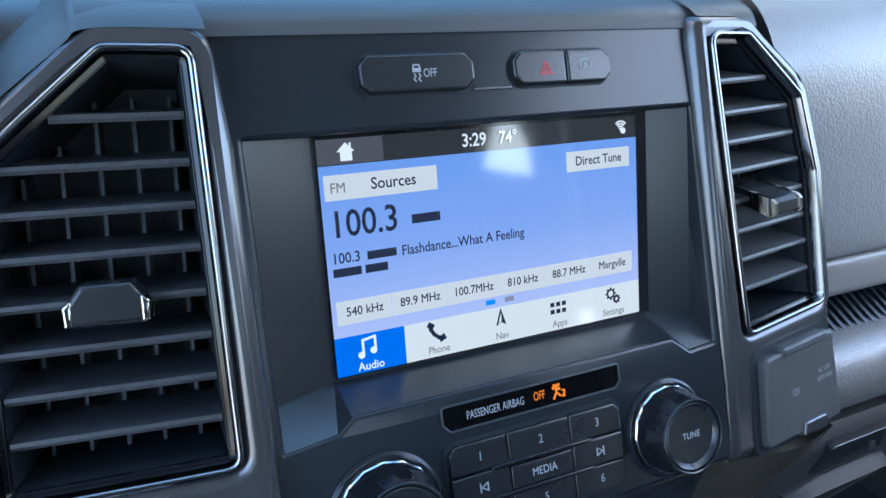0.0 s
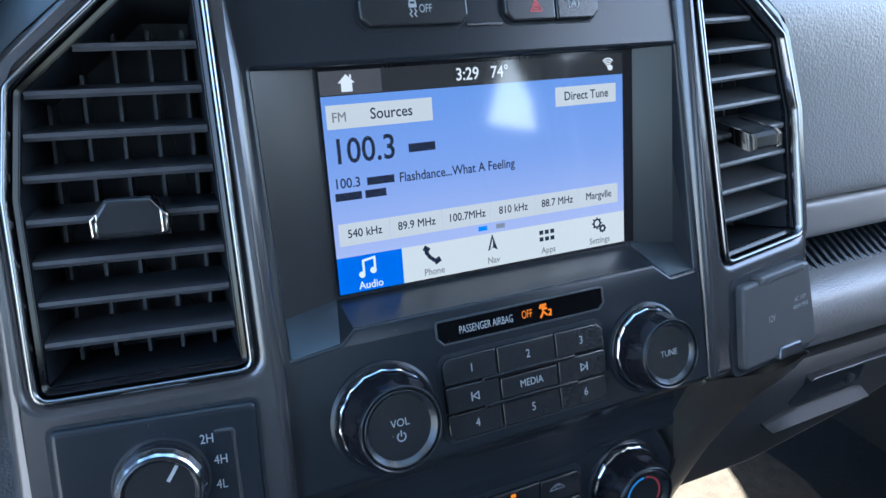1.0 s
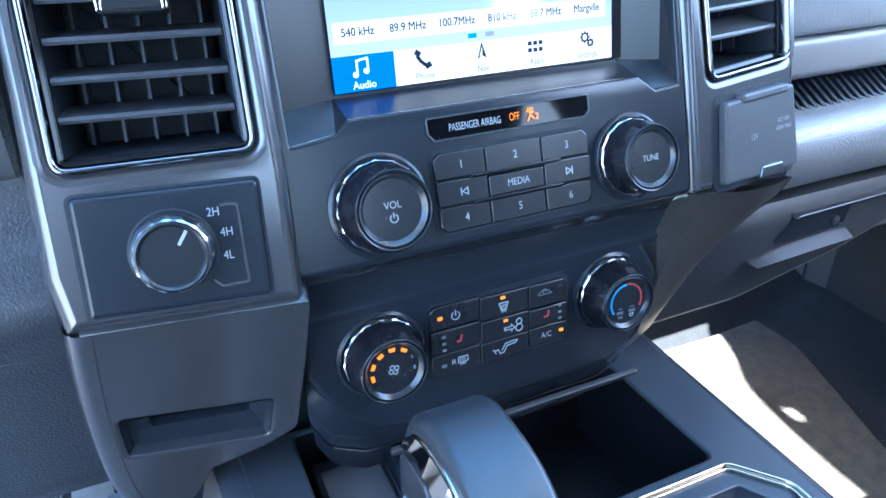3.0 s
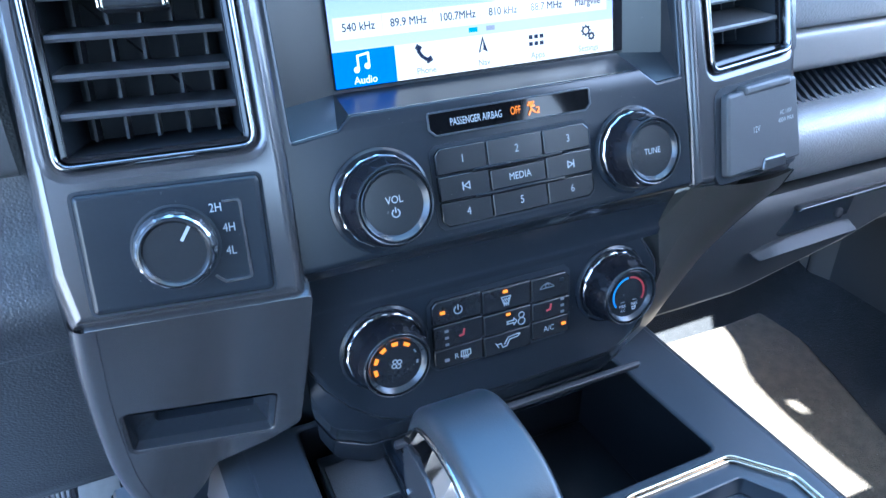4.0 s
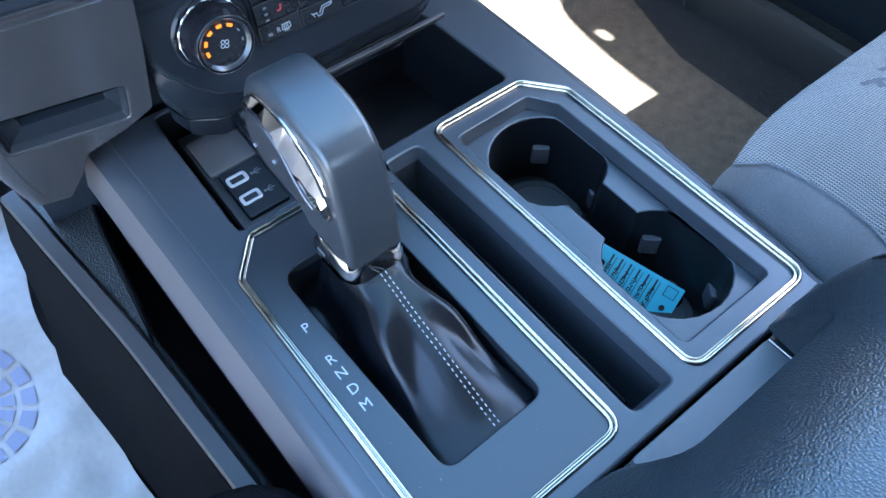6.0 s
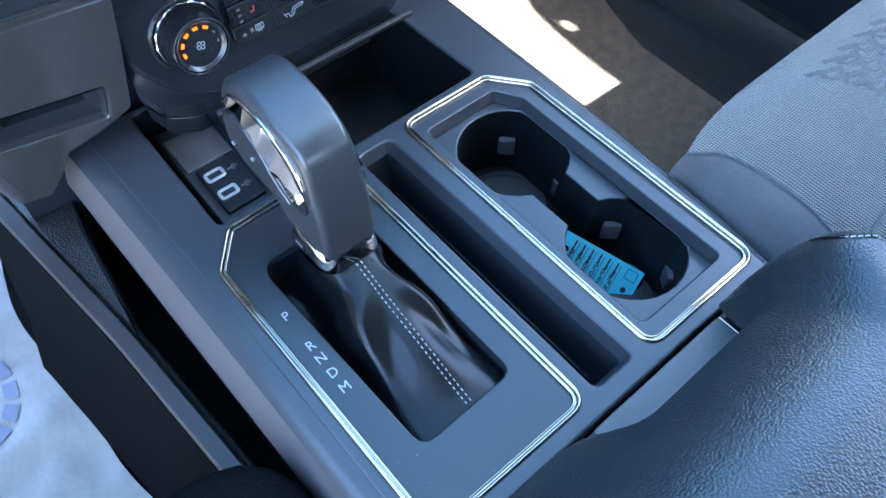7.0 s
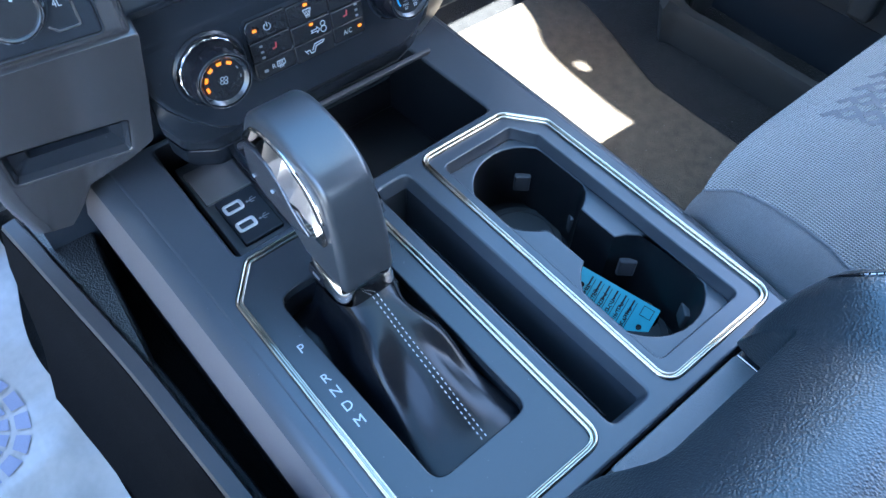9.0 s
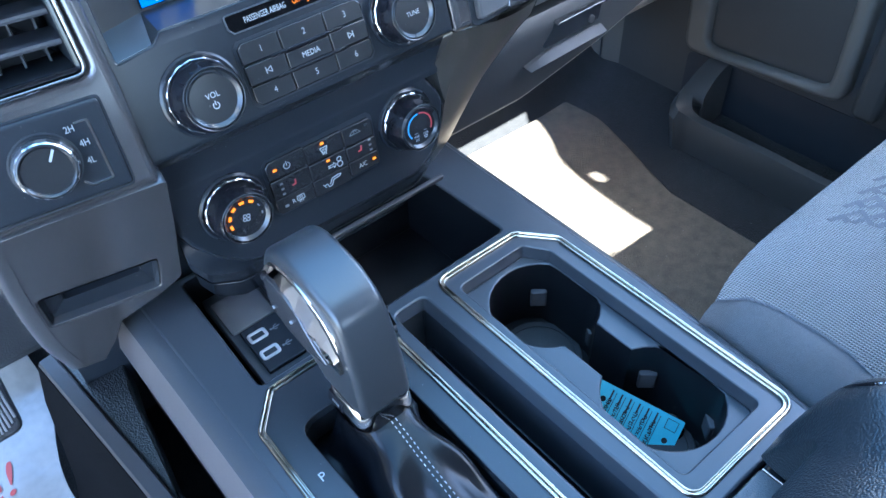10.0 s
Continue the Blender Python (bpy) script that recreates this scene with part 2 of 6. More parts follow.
def thing(name, loc, label, category, group="", kind=""):
    ob = new(name)
    ob.location = loc
    ob.empty_display_size = 0.02
    return tagged(ob, label, category, group, kind)


def world_place(ob):
    p = Vector((0, 0, 0))
    while ob:
        p += ob.location
        ob = ob.parent
    return p


def part(name, bm, material, parent=None, label="", smooth=35, loose=False):
    """Links a bmesh as one mesh object, under a thing or a part."""
    if loose:
        bmesh.ops.remove_doubles(bm, verts=bm.verts, dist=1e-6)
    bmesh.ops.recalc_face_normals(bm, faces=bm.faces)
    if parent:
        bmesh.ops.translate(bm, verts=bm.verts, vec=-world_place(parent))
    for f in bm.faces:
        f.smooth = True
    for e in bm.edges:
        if len(e.link_faces) == 2 and e.calc_face_angle(0.0) > radians(smooth):
            e.smooth = False
    me = bpy.data.meshes.new(name)
    bm.to_mesh(me)
    bm.free()
    me.materials.append(material)
    ob = new(name, me)
    if parent:
        ob.parent = parent
    if label:
        ob["label"] = label
    return ob


def shifted(poly, d):
    """The outline moved by d to the left of its way."""
    out, n = [], len(poly)
    for i in range(n):
        a, b, c = Vector(poly[i - 1]), Vector(poly[i]), Vector(poly[(i + 1) % n])
        e, f = (b - a), (c - b)
        if e.length < 1e-9 or f.length < 1e-9:
            out.append(tuple(b))
            continue
        e.normalize(), f.normalize()
        n1, n2 = Vector((-e.y, e.x)), Vector((-f.y, f.x))
        k = n1 + n2
        k = k / max(0.35, k.dot(n1)) if k.length > 1e-6 else n1
        out.append((b.x + k.x * d, b.y + k.y * d))
    return out


def inset(poly, d):
    """The outline moved inwards; corner arcs tighter than d shrink to one point."""
    out, n = shifted(poly, d), len(poly)
    bad = [(Vector(out[(i + 1) % n]) - Vector(out[i])).dot(Vector(poly[(i + 1) % n]) - Vector(poly[i])) <= 0 for i in range(n)]
    if not any(bad) or all(bad):
        return out
    first = bad.index(False)
    i = first + 1
    while i < first + n:
        if not bad[i % n]:
            i += 1
            continue
        j = i
        while bad[j % n]:
            j += 1
        p, p1 = Vector(out[(i - 1) % n]), Vector(poly[i % n]) - Vector(poly[(i - 1) % n])
        q, q1 = Vector(out[(j + 1) % n]), Vector(poly[(j + 1) % n]) - Vector(poly[j % n])
        den = p1.x * q1.y - p1.y * q1.x
        if abs(den) > 1e-12:
            k = ((q.x - p.x) * q1.y - (q.y - p.y) * q1.x) / den
            hit = p + p1 * k
        else:
            hit = (Vector(out[i % n]) + Vector(out[j % n])) / 2
        for m in range(i, j + 1):
            out[m % n] = tuple(hit)
        i = j + 1
    return out


def area(poly):
    return sum(poly[i - 1][0] * p[1] - p[0] * poly[i - 1][1] for i, p in enumerate(poly)) / 2


def rounded(corners, r, seg=5):
    """Polygon with rounded corners; r is one radius or one a corner."""
    out, n = [], len(corners)
    for i in range(n):
        a, b, c = Vector(corners[i - 1]), Vector(corners[i]), Vector(corners[(i + 1) % n])
        rad = r[i] if isinstance(r, (list, tuple)) else r
        d1, d2 = (a - b), (c - b)
        l1, l2 = d1.length, d2.length
        d1.normalize(), d2.normalize()
        half = math.acos(max(-1, min(1, d1.dot(d2)))) / 2
        if rad <= 0 or half > 1.55:
            out.append(tuple(b))
            continue
        cut = min(rad / math.tan(half), l1 * 0.48, l2 * 0.48)
        p, q = b + d1 * cut, b + d2 * cut
        for k in range(seg + 1):
            t = k / seg
            out.append(tuple(p * (1 - t) ** 2 + b * 2 * t * (1 - t) + q * t ** 2))
    return out


def rect(u0, v0, u1, v1):
    return [(u0, v0), (u1, v0), (u1, v1), (u0, v1)]


def rrect(u0, v0, u1, v1, r, seg=5):
    return rounded(rect(u0, v0, u1, v1), r, seg)


def circle(u, v, r, n=32):
    return [(u + r * math.cos(2 * math.pi * k / n), v + r * math.sin(2 * math.pi * k / n)) for k in range(n)]


def plate(outer, holes=(), w0=-0.004, w1=0.0, fr=FLAT, bev=0.0, seg=3, bm=None, back=False, outer_bev=None):
    """A slab with holes: outline in (u, v), from w0 to w1, its front edges rounded by bev (the outer edge by outer_bev)."""
    hole_bev, outer_bev = bev, bev if outer_bev is None else outer_bev
    bm = bm or bmesh.new()
    loops = []
    for i, lp in enumerate((outer, *holes)):
        lp = list(lp)
        if (area(lp) > 0) != (i == 0):
            lp.reverse()
        loops.append(lp)
    tops = []
    for which, lp in enumerate(loops):
        bev = hole_bev if which else outer_bev
        layers = [(0.0, w0)]
        if bev:
            layers += [(bev * (1 - math.cos(a)), w1 - bev + bev * math.sin(a)) for a in (math.pi / 2 * k / seg for k in range(seg + 1))]
        else:
            layers.append((0.0, w1))
        prev = None
        for d, w in layers:
            pts = inset(lp, d) if d else lp
            ring = [bm.verts.new(fr @ Vector((x, y, w))) for x, y in pts]
            if prev:
                for k in range(len(ring)):
                    j = (k + 1) % len(ring)
                    bm.faces.new((prev[k], prev[j], ring[j], ring[k]))
            elif back:
                bottom = ring
            prev = ring
        tops.append((prev, pts))
        for k in range(len(prev)):
            rim_edge = bm.edges.get((prev[k], prev[(k + 1) % len(prev)]))
            if rim_edge and bev:
                rim_edge.smooth = False
    if len(tops) == 1:
        bm.faces.new(tops[0][0])
        if back:
            bm.faces.new(bottom)
    else:
        flat = [v for ring, _ in tops for v in ring]
        for tri in tessellate_polygon([[Vector((x, y, 0)) for x, y in pts] for _, pts in tops]):
            try:
                bm.faces.new([flat[i] for i in tri])
            except ValueError:
                pass
    if hole_bev or outer_bev:
        bmesh.ops.remove_doubles(bm, verts=[v for ring, _ in tops for v in ring], dist=1e-6)
    return bm


def loft(rings, closed=True, caps=(True, True), bm=None):
    """Skin over rings of equally many points."""
    bm = bm or bmesh.new()
    vs = [[bm.verts.new(p) for p in ring] for ring in rings]
    n = len(vs[0])
    for a, b in zip(vs, vs[1:]):
        for k in range(n if closed else n - 1):
            j = (k + 1) % n
            bm.faces.new((a[k], a[j], b[j], b[k]))
    if closed and caps[0]:
        bm.faces.new(vs[0])
    if closed and caps[1]:
        bm.faces.new(vs[-1])
    return bm


def sweep(path, profile, closed=True, up=(0, 0, 1), bm=None):
    """A profile (side, up) carried along a path."""
    up, path, n = Vector(up).normalized(), [Vector(p) for p in path], len(path)
    rings = []
    for i, p in enumerate(path):
        a = path[i - 1] if (closed or i) else p
        b = path[(i + 1) % n] if (closed or i < n - 1) else p
        e, f = (p - a), (b - p)
        e = f if e.length < 1e-9 else e
        f = e if f.length < 1e-9 else f
        s1, s2 = e.normalized().cross(up), f.normalized().cross(up)
        s = s1 + s2
        s = s / max(0.4, s.dot(s1))
        rings.append([p + s * x + up * y for x, y in profile])
    if closed:
        rings.append(rings[0])
        bm = loft(rings, True, (False, False), bm)
        bmesh.ops.remove_doubles(bm, verts=bm.verts, dist=1e-7)
        return bm
    return loft(rings, True, (True, True), bm)


def tube(r, n=8):
    return [(r * math.cos(2 * math.pi * k / n), r * math.sin(2 * math.pi * k / n)) for k in range(n)]


def lathe(profile, n=40, fr=FLAT, wave=None, bm=None):
    """Turned about w: profile of (radius, w); wave(angle, index) scales a radius."""
    rings = []
    for i, (r, w) in enumerate(profile):
        ring = []
        for k in range(n):
            a = 2 * math.pi * k / n
            q = r * (wave(a, i) if wave else 1.0)
            ring.append(fr @ Vector((q * math.cos(a), q * math.sin(a), w)))
        rings.append(ring)
    return loft(rings, True, (False, profile[-1][0] < 0.002), bm)


def patch(f, nu, nv, bm=None, thick=None):
    """A sheet f(s, t) over the unit square; thick pushes a second skin along that vector."""
    bm = bm or bmesh.new()
    g = [[bm.verts.new(f(i / nu, j / nv)) for i in range(nu + 1)] for j in range(nv + 1)]
    for j in range(nv):
        for i in range(nu):
            bm.faces.new((g[j][i], g[j][i + 1], g[j + 1][i + 1], g[j + 1][i]))
    if thick:
        t = Vector(thick)
        edge = g[0] + [r[-1] for r in g[1:]] + g[-1][-2::-1] + [r[0] for r in g[-2:0:-1]]
        low = [bm.verts.new(v.co + t) for v in edge]
        for k in range(len(edge)):
            j = (k + 1) % len(edge)
            bm.faces.new((edge[k], edge[j], low[j], low[k]))
    return bm


def stroke(pts, width, fr, w, bm=None, closed=False, thick=0.0002):
    """A flat inked line through (u, v) points."""
    bm = bm or bmesh.new()
    seq = list(pts) + ([pts[0]] if closed else [])
    for (x0, y0), (x1, y1) in zip(seq, seq[1:]):
        d = Vector((x1 - x0, y1 - y0))
        if d.length < 1e-9:
            continue
        e = d.normalized() * width * 0.35
        s = Vector((-d.y, d.x)).normalized() * width / 2
        a, b = Vector((x0, y0)) - e, Vector((x1, y1)) + e
        top = [bm.verts.new(fr @ Vector((q.x, q.y, w + thick))) for q in (a - s, b - s, b + s, a + s)]
        low = [bm.verts.new(fr @ Vector((q.x, q.y, w - 0.0002))) for q in (a - s, b - s, b + s, a + s)]
        bm.faces.new(top)
        for k in range(4):
            bm.faces.new((low[k], low[(k + 1) % 4], top[(k + 1) % 4], top[k]))
    return bm


def arc(u, v, r, a0, a1, n=12):
    return [(u + r * math.cos(radians(a0 + (a1 - a0) * k / n)), v + r * math.sin(radians(a0 + (a1 - a0) * k / n))) for k in range(n + 1)]


def text(body, size, fr, material, parent, name="lettering", align="CENTER", squeeze=1.0, weight=0.0):
    """Raised lettering in the built-in font, as a mesh."""
    cu = bpy.data.curves.new(name, "FONT")
    cu.body, cu.size, cu.align_x, cu.align_y, cu.extrude, cu.bevel_depth = body, 1.0, align, "CENTER", 0.0, weight
    cu.resolution_u, cu.bevel_resolution = 3, 0
    tmp = bpy.data.objects.new(name, cu)
    scene.collection.objects.link(tmp)
    me = bpy.data.meshes.new_from_object(tmp.evaluated_get(bpy.context.evaluated_depsgraph_get()))
    bpy.data.objects.remove(tmp)
    me.transform(fr @ Matrix.Diagonal((size * squeeze, size, size, 1)))
    me.transform(Matrix.Translation(-world_place(parent)))
    me.materials.clear()
    me.materials.append(material)
    ob = new(name, me)
    ob.parent = parent
    return ob

# ---------------------------------------------------------------- frames of the main faces
C = 0.0125
SF = FR((C, 0.333, 0.512), (1, 0, 0), (0, 0.335, 1))
SS = FR((C + 0.001, 0.3909, 0.6325), (1, 0, 0), (0, 0.197, 1))
SH = FR((C, 0.339, 0.4175), (1, 0, 0), (0, 0.13, 1))
SL = FR((-0.128, 0.3395, 0.557), (1, -0.15, 0), (0, 0.30, 1))
SR = FR((0.153, 0.348, 0.557), (1, 0.15, 0), (0, 0.30, 1))
SLL = FR((-0.128, 0.3225, 0.4985), (1, -0.15, 0), (0, -0.255, 1))


def extrude_x(profile, x0, x1, bm=None, shift=None):
    """A (y, z) profile carried along x, open at its ends."""
    xs = [x0 + (x1 - x0) * k / 8 for k in range(9)]
    rings = []
    for x in xs:
        d = shift(x) if shift else 0.0
        rings.append([Vector((x, y + d, z)) for y, z in profile])
    return loft(rings, False, (False, False), bm)


def smooth_line(pts, n=6):
    """Catmull-Rom points through a polyline."""
    out = []
    for i in range(len(pts) - 1):
        p0, p1 = Vector(pts[max(0, i - 1)]), Vector(pts[i])
        p2, p3 = Vector(pts[i + 1]), Vector(pts[min(len(pts) - 1, i + 2)])
        for k in range(n):
            t = k / n
            out.append(tuple(0.5 * ((2 * p1) + (p2 - p0) * t + (2 * p0 - 5 * p1 + 4 * p2 - p3) * t * t + (3 * p1 - p0 - 3 * p2 + p3) * t ** 3)))
    out.append(tuple(pts[-1]))
    return out


# ---------------------------------------------------------------- ground and cab shell
ground = part("ground", plate(rect(-60, -60, 60, 60), (), -0.75, -0.7, FLAT), ASPHALT)
tagged(ground, "pale concrete ground outside the truck", "ground", kind="structure")


def floor_shape(s, t):
    x, y = -0.76 + 1.52 * s, -1.2 + 2.2 * t
    z = 0.03 + 0.0035 * noise.noise(Vector((x * 9, y * 9, 0.3)))
    if y > 0.66:
        z += (y - 0.66) * 0.95
    if x > 0.60:
        z += 0.9 * (x - 0.60) ** 1.3
    if abs(x) < 0.24:
        z += 0.06 * (1 - (abs(x) / 0.24) ** 4)
    return Vector((x, y, z))


floor = part("floor", patch(floor_shape, 90, 120, thick=(0, 0, -0.05)), CARPET, smooth=60)
tagged(floor, "dark grey loop carpet of the truck cabin floor", "floor", kind="structure")

roof = part("ceiling", patch(lambda s, t: Vector((-0.71 + 1.42 * s, -1.35 + 1.32 * t, 1.28 + 0.04 * math.sin(math.pi * s) * (0.6 + 0.4 * math.sin(math.pi * t)))), 16, 16, thick=(0, 0, 0.04)), ROOF)
tagged(roof, "light grey cloth headliner over the cabin", "ceiling", kind="structure")

# rear wall with its window opening
rear = part("wall_rear", plate(rect(-0.76, 0.0, 0.76, 1.30), [rrect(-0.62, 0.76, 0.62, 1.22, 0.06)], -0.05, 0.0, FR((0, -1.40, 0), (1, 0, 0), (0, 0, 1)), 0.004), DOORP)
tagged(rear, "charcoal trimmed rear cabin wall with a window opening", "wall", kind="structure")
# roof rails and front pillars
for side in (-1, 1):
    bm = sweep([(side * 0.71, -1.35, 1.26), (side * 0.71, -0.4, 1.28), (side * 0.70, -0.03, 1.27), (side * 0.72, 0.30, 1.07), (side * 0.78, 0.82, 0.75)],
               [(-0.035, -0.03), (0.035, -0.03), (0.035, 0.03), (-0.035, 0.03)], False)
    tagged(part("trim_pillar", bm, ROOF), "light grey front pillar and roof rail trim", "pillar", kind="structure")
    bm = plate(rect(-0.66, 0.45, -0.60, 1.24), (), -0.03, 0.03, FR((side * 0.738, 0, 0), (0, 1, 0), (0, 0, 1)), back=True)
    tagged(part("trim_post", bm, DOORP), "charcoal centre post trim behind the front door", "pillar", kind="structure")
# Unseen walls; the wedge opening is cut to form the glare on the screen.
for side in (-1, 1):
    bm = plate(rect(-1.40, 0.0, -0.66, 1.26), [rounded([(-0.99, 0.815), (-0.664, 0.742), (-0.70, 0.82), (-0.79, 0.98), (-0.84, 0.98)], 0.01)], -0.02, 0.02, FR((side * 0.755, 0, 0), (0, 1, 0), (0, 0, 1)), back=False)
    tagged(part("wall_side", bm, DOORP), "unseen dark rear side wall, its opening cut for the screen glare", "wall", kind="structure")
header = part("trim_header", plate(rect(-0.70, -0.03, 0.70, 0.03), (), 0, 0.03, FR((0, -0.03, 1.27), (1, 0, 0), (0, 1, 0)), back=True), ROOF)
tagged(header, "light grey windscreen header trim", "trim", kind="structure")


def tinted_glass(name, tint):
    """Safety glass with its tint; a Fresnel gloss lies over it."""
    m = bpy.data.materials.new(name)
    m.use_nodes = True
    nd, lk = m.node_tree.nodes, m.node_tree.links
    nd.clear()
    see, shine, mix, fresnel, dest = (nd.new("ShaderNode" + k) for k in ("BsdfTransparent", "BsdfGlossy", "MixShader", "Fresnel", "OutputMaterial"))
    see.inputs["Color"].default_value = (*tint, 1)
    shine.inputs["Roughness"].default_value = 0.02
    fresnel.inputs["IOR"].default_value = 1.45
    lk.new(fresnel.outputs[0], mix.inputs["Fac"])
    lk.new(see.outputs[0], mix.inputs[1])
    lk.new(shine.outputs[0], mix.inputs[2])
    lk.new(mix.outputs[0], dest.inputs["Surface"])
    return m


screen = part("windscreen", patch(lambda s, t: Vector(((-0.70 - 0.06 * t) * (1 - 2 * s), -0.02 + 1.00 * t + 0.05 * math.sin(math.pi * s) * t, 1.275 - 0.520 * t + 0.02 * math.sin(math.pi * t))), 20, 12), tinted_glass("tinted_glass", (0.435, 0.580, 0.590)), smooth=80)
pane = part("window_rear", plate(rrect(-0.64, 0.74, 0.64, 1.24, 0.06), (), -0.030, -0.027, FR((0, -1.40, 0), (1, 0, 0), (0, 0, 1)), back=True), tinted_glass("privacy_glass", (0.60, 0.63, 0.64)))
tagged(pane, "tinted privacy glass in the rear window", "window", kind="structure")
tagged(screen, "clear green-tinted windscreen over the dashboard", "windscreen", kind="structure")

# ---------------------------------------------------------------- passenger door
DX = 0.74
DR = FR((DX, 0, 0), (0, -1, 0), (0, 0, 1))
door = thing("car_door", (DX, 0.0, 0.05), "closed black plastic passenger door with map pocket and speaker panel", "car door")
sill = smooth_line([(-0.60, 0.66), (-0.34, 0.62), (-0.19, 0.64), (-0.06, 0.72), (0.10, 0.84), (0.30, 0.90), (0.56, 0.88)], 4)
out = [(-0.80, 0.02), (0.56, 0.02)] + [(u, v) for u, v in reversed(sill)] + [(-0.80, 0.74)]
low_out = rect(-0.80, 0.02, 0.56, 0.44)
part("door_panel", plate(low_out, (), -0.05, 0.0, DR, 0.004, back=True), DOORP, door)
# Added hole, slanted along the sun, that lets a spot of sunlight through.
sun_hole = [(0.107, 0.760), (0.084, 0.760), (0.1145, 0.803), (0.119, 0.808), (0.142, 0.808), (0.1375, 0.803)]
part("window_trim", plate([(-0.80, 0.43), (0.56, 0.43)] + [(u, v) for u, v in reversed(sill)] + [(-0.80, 0.74)], [sun_hole], -0.0020, -0.0005, DR, 0.0, back=False), DOORUP, door, "unseen pale upper door trim that bounces light, with a sun hole")
# speaker panel with its raised rim
spk = rounded([(-0.452, 0.2085), (-0.262, 0.2225), (-0.270, 0.42), (-0.462, 0.42)], 0.020, 6)
rim = part("panel_rim", plate(rounded([(-0.490, 0.190), (-0.238, 0.2075), (-0.246, 0.47), (-0.505, 0.47)], 0.025, 6), [spk], -0.01, 0.022, DR, 0.008, 4), DOORRIM, door, "warm grey raised panel rim")
part("speaker_panel", plate(shifted(spk, -0.002), (), -0.005, 0.010, DR, 0.003), DOORP, door, "charcoal speaker panel")
lip_line = smooth_line([(-0.425, 0.205, 0.0), (-0.437, 0.170, -0.030), (-0.438, 0.135, -0.056), (-0.418, 0.116, -0.060), (-0.355, 0.117, -0.060), (-0.29, 0.118, -0.060), (-0.19, 0.118, -0.060), (0.30, 0.13, -0.060)], 5)
lip = sweep([Vector((DX + d, -u, v)) for u, v, d in lip_line],
            [(-0.012, -0.10), (0.006, -0.10), (0.014, -0.010), (0.010, 0.004), (-0.002, 0.006), (-0.012, -0.004)], False, up=(0, 0, 1))
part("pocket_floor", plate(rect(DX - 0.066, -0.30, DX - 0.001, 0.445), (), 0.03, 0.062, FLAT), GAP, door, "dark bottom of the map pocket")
part("map_pocket_lip", lip, DOORP, door, "rounded charcoal map pocket lip")
# Thin dark sheet on the door face; it paints the shade in the pocket.
part("map_pocket", plate(rounded([(-0.49, 0.06), (0.30, 0.08), (0.30, 0.195), (-0.30, 0.186), (-0.40, 0.184), (-0.49, 0.180)], 0.012), (), -0.001, 0.001, DR), GAP, door, "dark sheet for the shade inside the map pocket")
part("pull_strap", plate(rrect(-0.225, 0.20, -0.19, 0.46, 0.012), (), 0, 0.025, DR, 0.008), DOORP, door)
dpost = part("trim_kick", patch(lambda s, t: Vector((0.755 - 0.05 * s, 0.50 + 0.40 * s, 0.0 + 0.42 * t)), 4, 6, thick=(0.02, 0.02, 0)), DOORRIM)
part("kick_seam", sweep([(0.7330, 0.655, 0.02), (0.7330, 0.660, 0.42)], tube(0.0012, 6), False, (1, 0, 0)), GAP, dpost)
tagged(dpost, "grey plastic kick panel beside the passenger footwell", "trim", kind="structure")
# driver's door, unseen, half open to set how much daylight enters from the left
DL = FR((-0.80, 0.80, 0), (-0.64, -0.77, 0), (0, 0, 1))
ddoor = thing("car_door", (-1.15, 0.40, 0.05), "unseen dark driver door set half open to tune the light", "car door")
part("door_panel", plate([(0.0, 0.02), (1.15, 0.02), (1.15, 0.80), (0.30, 0.72), (0.0, 0.72)], (), -0.05, 0.0, DL, 0.004, back=True), DOORP, ddoor)

# ---------------------------------------------------------------- dashboard
dash = thing("dashboard", (0.0, 0.5, 0.70), "dark grained dashboard with soft pads, trim strip and ribbed slot", "dashboard")
top_prof = smooth_line([(0.4045, 0.7290), (0.4100, 0.7370), (0.424, 0.7425), (0.46, 0.7480), (0.60, 0.7560), (0.98, 0.7520)], 6)
part("top_pad", extrude_x(top_prof, -0.16, 0.185), DASHTOP, dash, "soft dash top above the screen", smooth=60)
pad = smooth_line([(0.98, 0.755), (0.62, 0.762), (0.50, 0.757), (0.452, 0.742), (0.428, 0.715), (0.420, 0.690), (0.419, 0.64), (0.4185, 0.592), (0.4195, 0.571), (0.424, 0.5615), (0.436, 0.559)], 5)
part("passenger_pad", extrude_x(pad, 0.229, 0.78), DASH, dash, "grained grey passenger dash pad, haze put into its colour", smooth=60)
# Moved 45 mm forward so that its overhang throws shade on the knee panel.
part("driver_pad", extrude_x([(y - 0.045, z) for y, z in pad], -0.78, -0.226), DASHTOP, dash, "dark grained driver dash pad, set forward to shade the knee panel", smooth=60)
deck_prof = smooth_line([(0.452, 0.690), (0.458, 0.722), (0.480, 0.738), (0.60, 0.748), (0.98, 0.750)], 4)
for x0, x1 in ((-0.78, -0.150), (0.178, 0.300)):
    part("top_deck", extrude_x(deck_prof, x0, x1), DASHTOP, dash, "soft dark dash top", smooth=60)
strip = smooth_line([(0.436, 0.5585), (0.428, 0.556), (0.4255, 0.548), (0.4275, 0.530), (0.436, 0.521), (0.455, 0.516)], 4)
part("trim_strip", extrude_x(strip, 0.235, 0.78), STRIP, dash, "smooth satin grey trim strip", smooth=60)
part("slot_back", extrude_x([(0.447, 0.53), (0.449, 0.485)], 0.235, 0.78), GAP, dash)
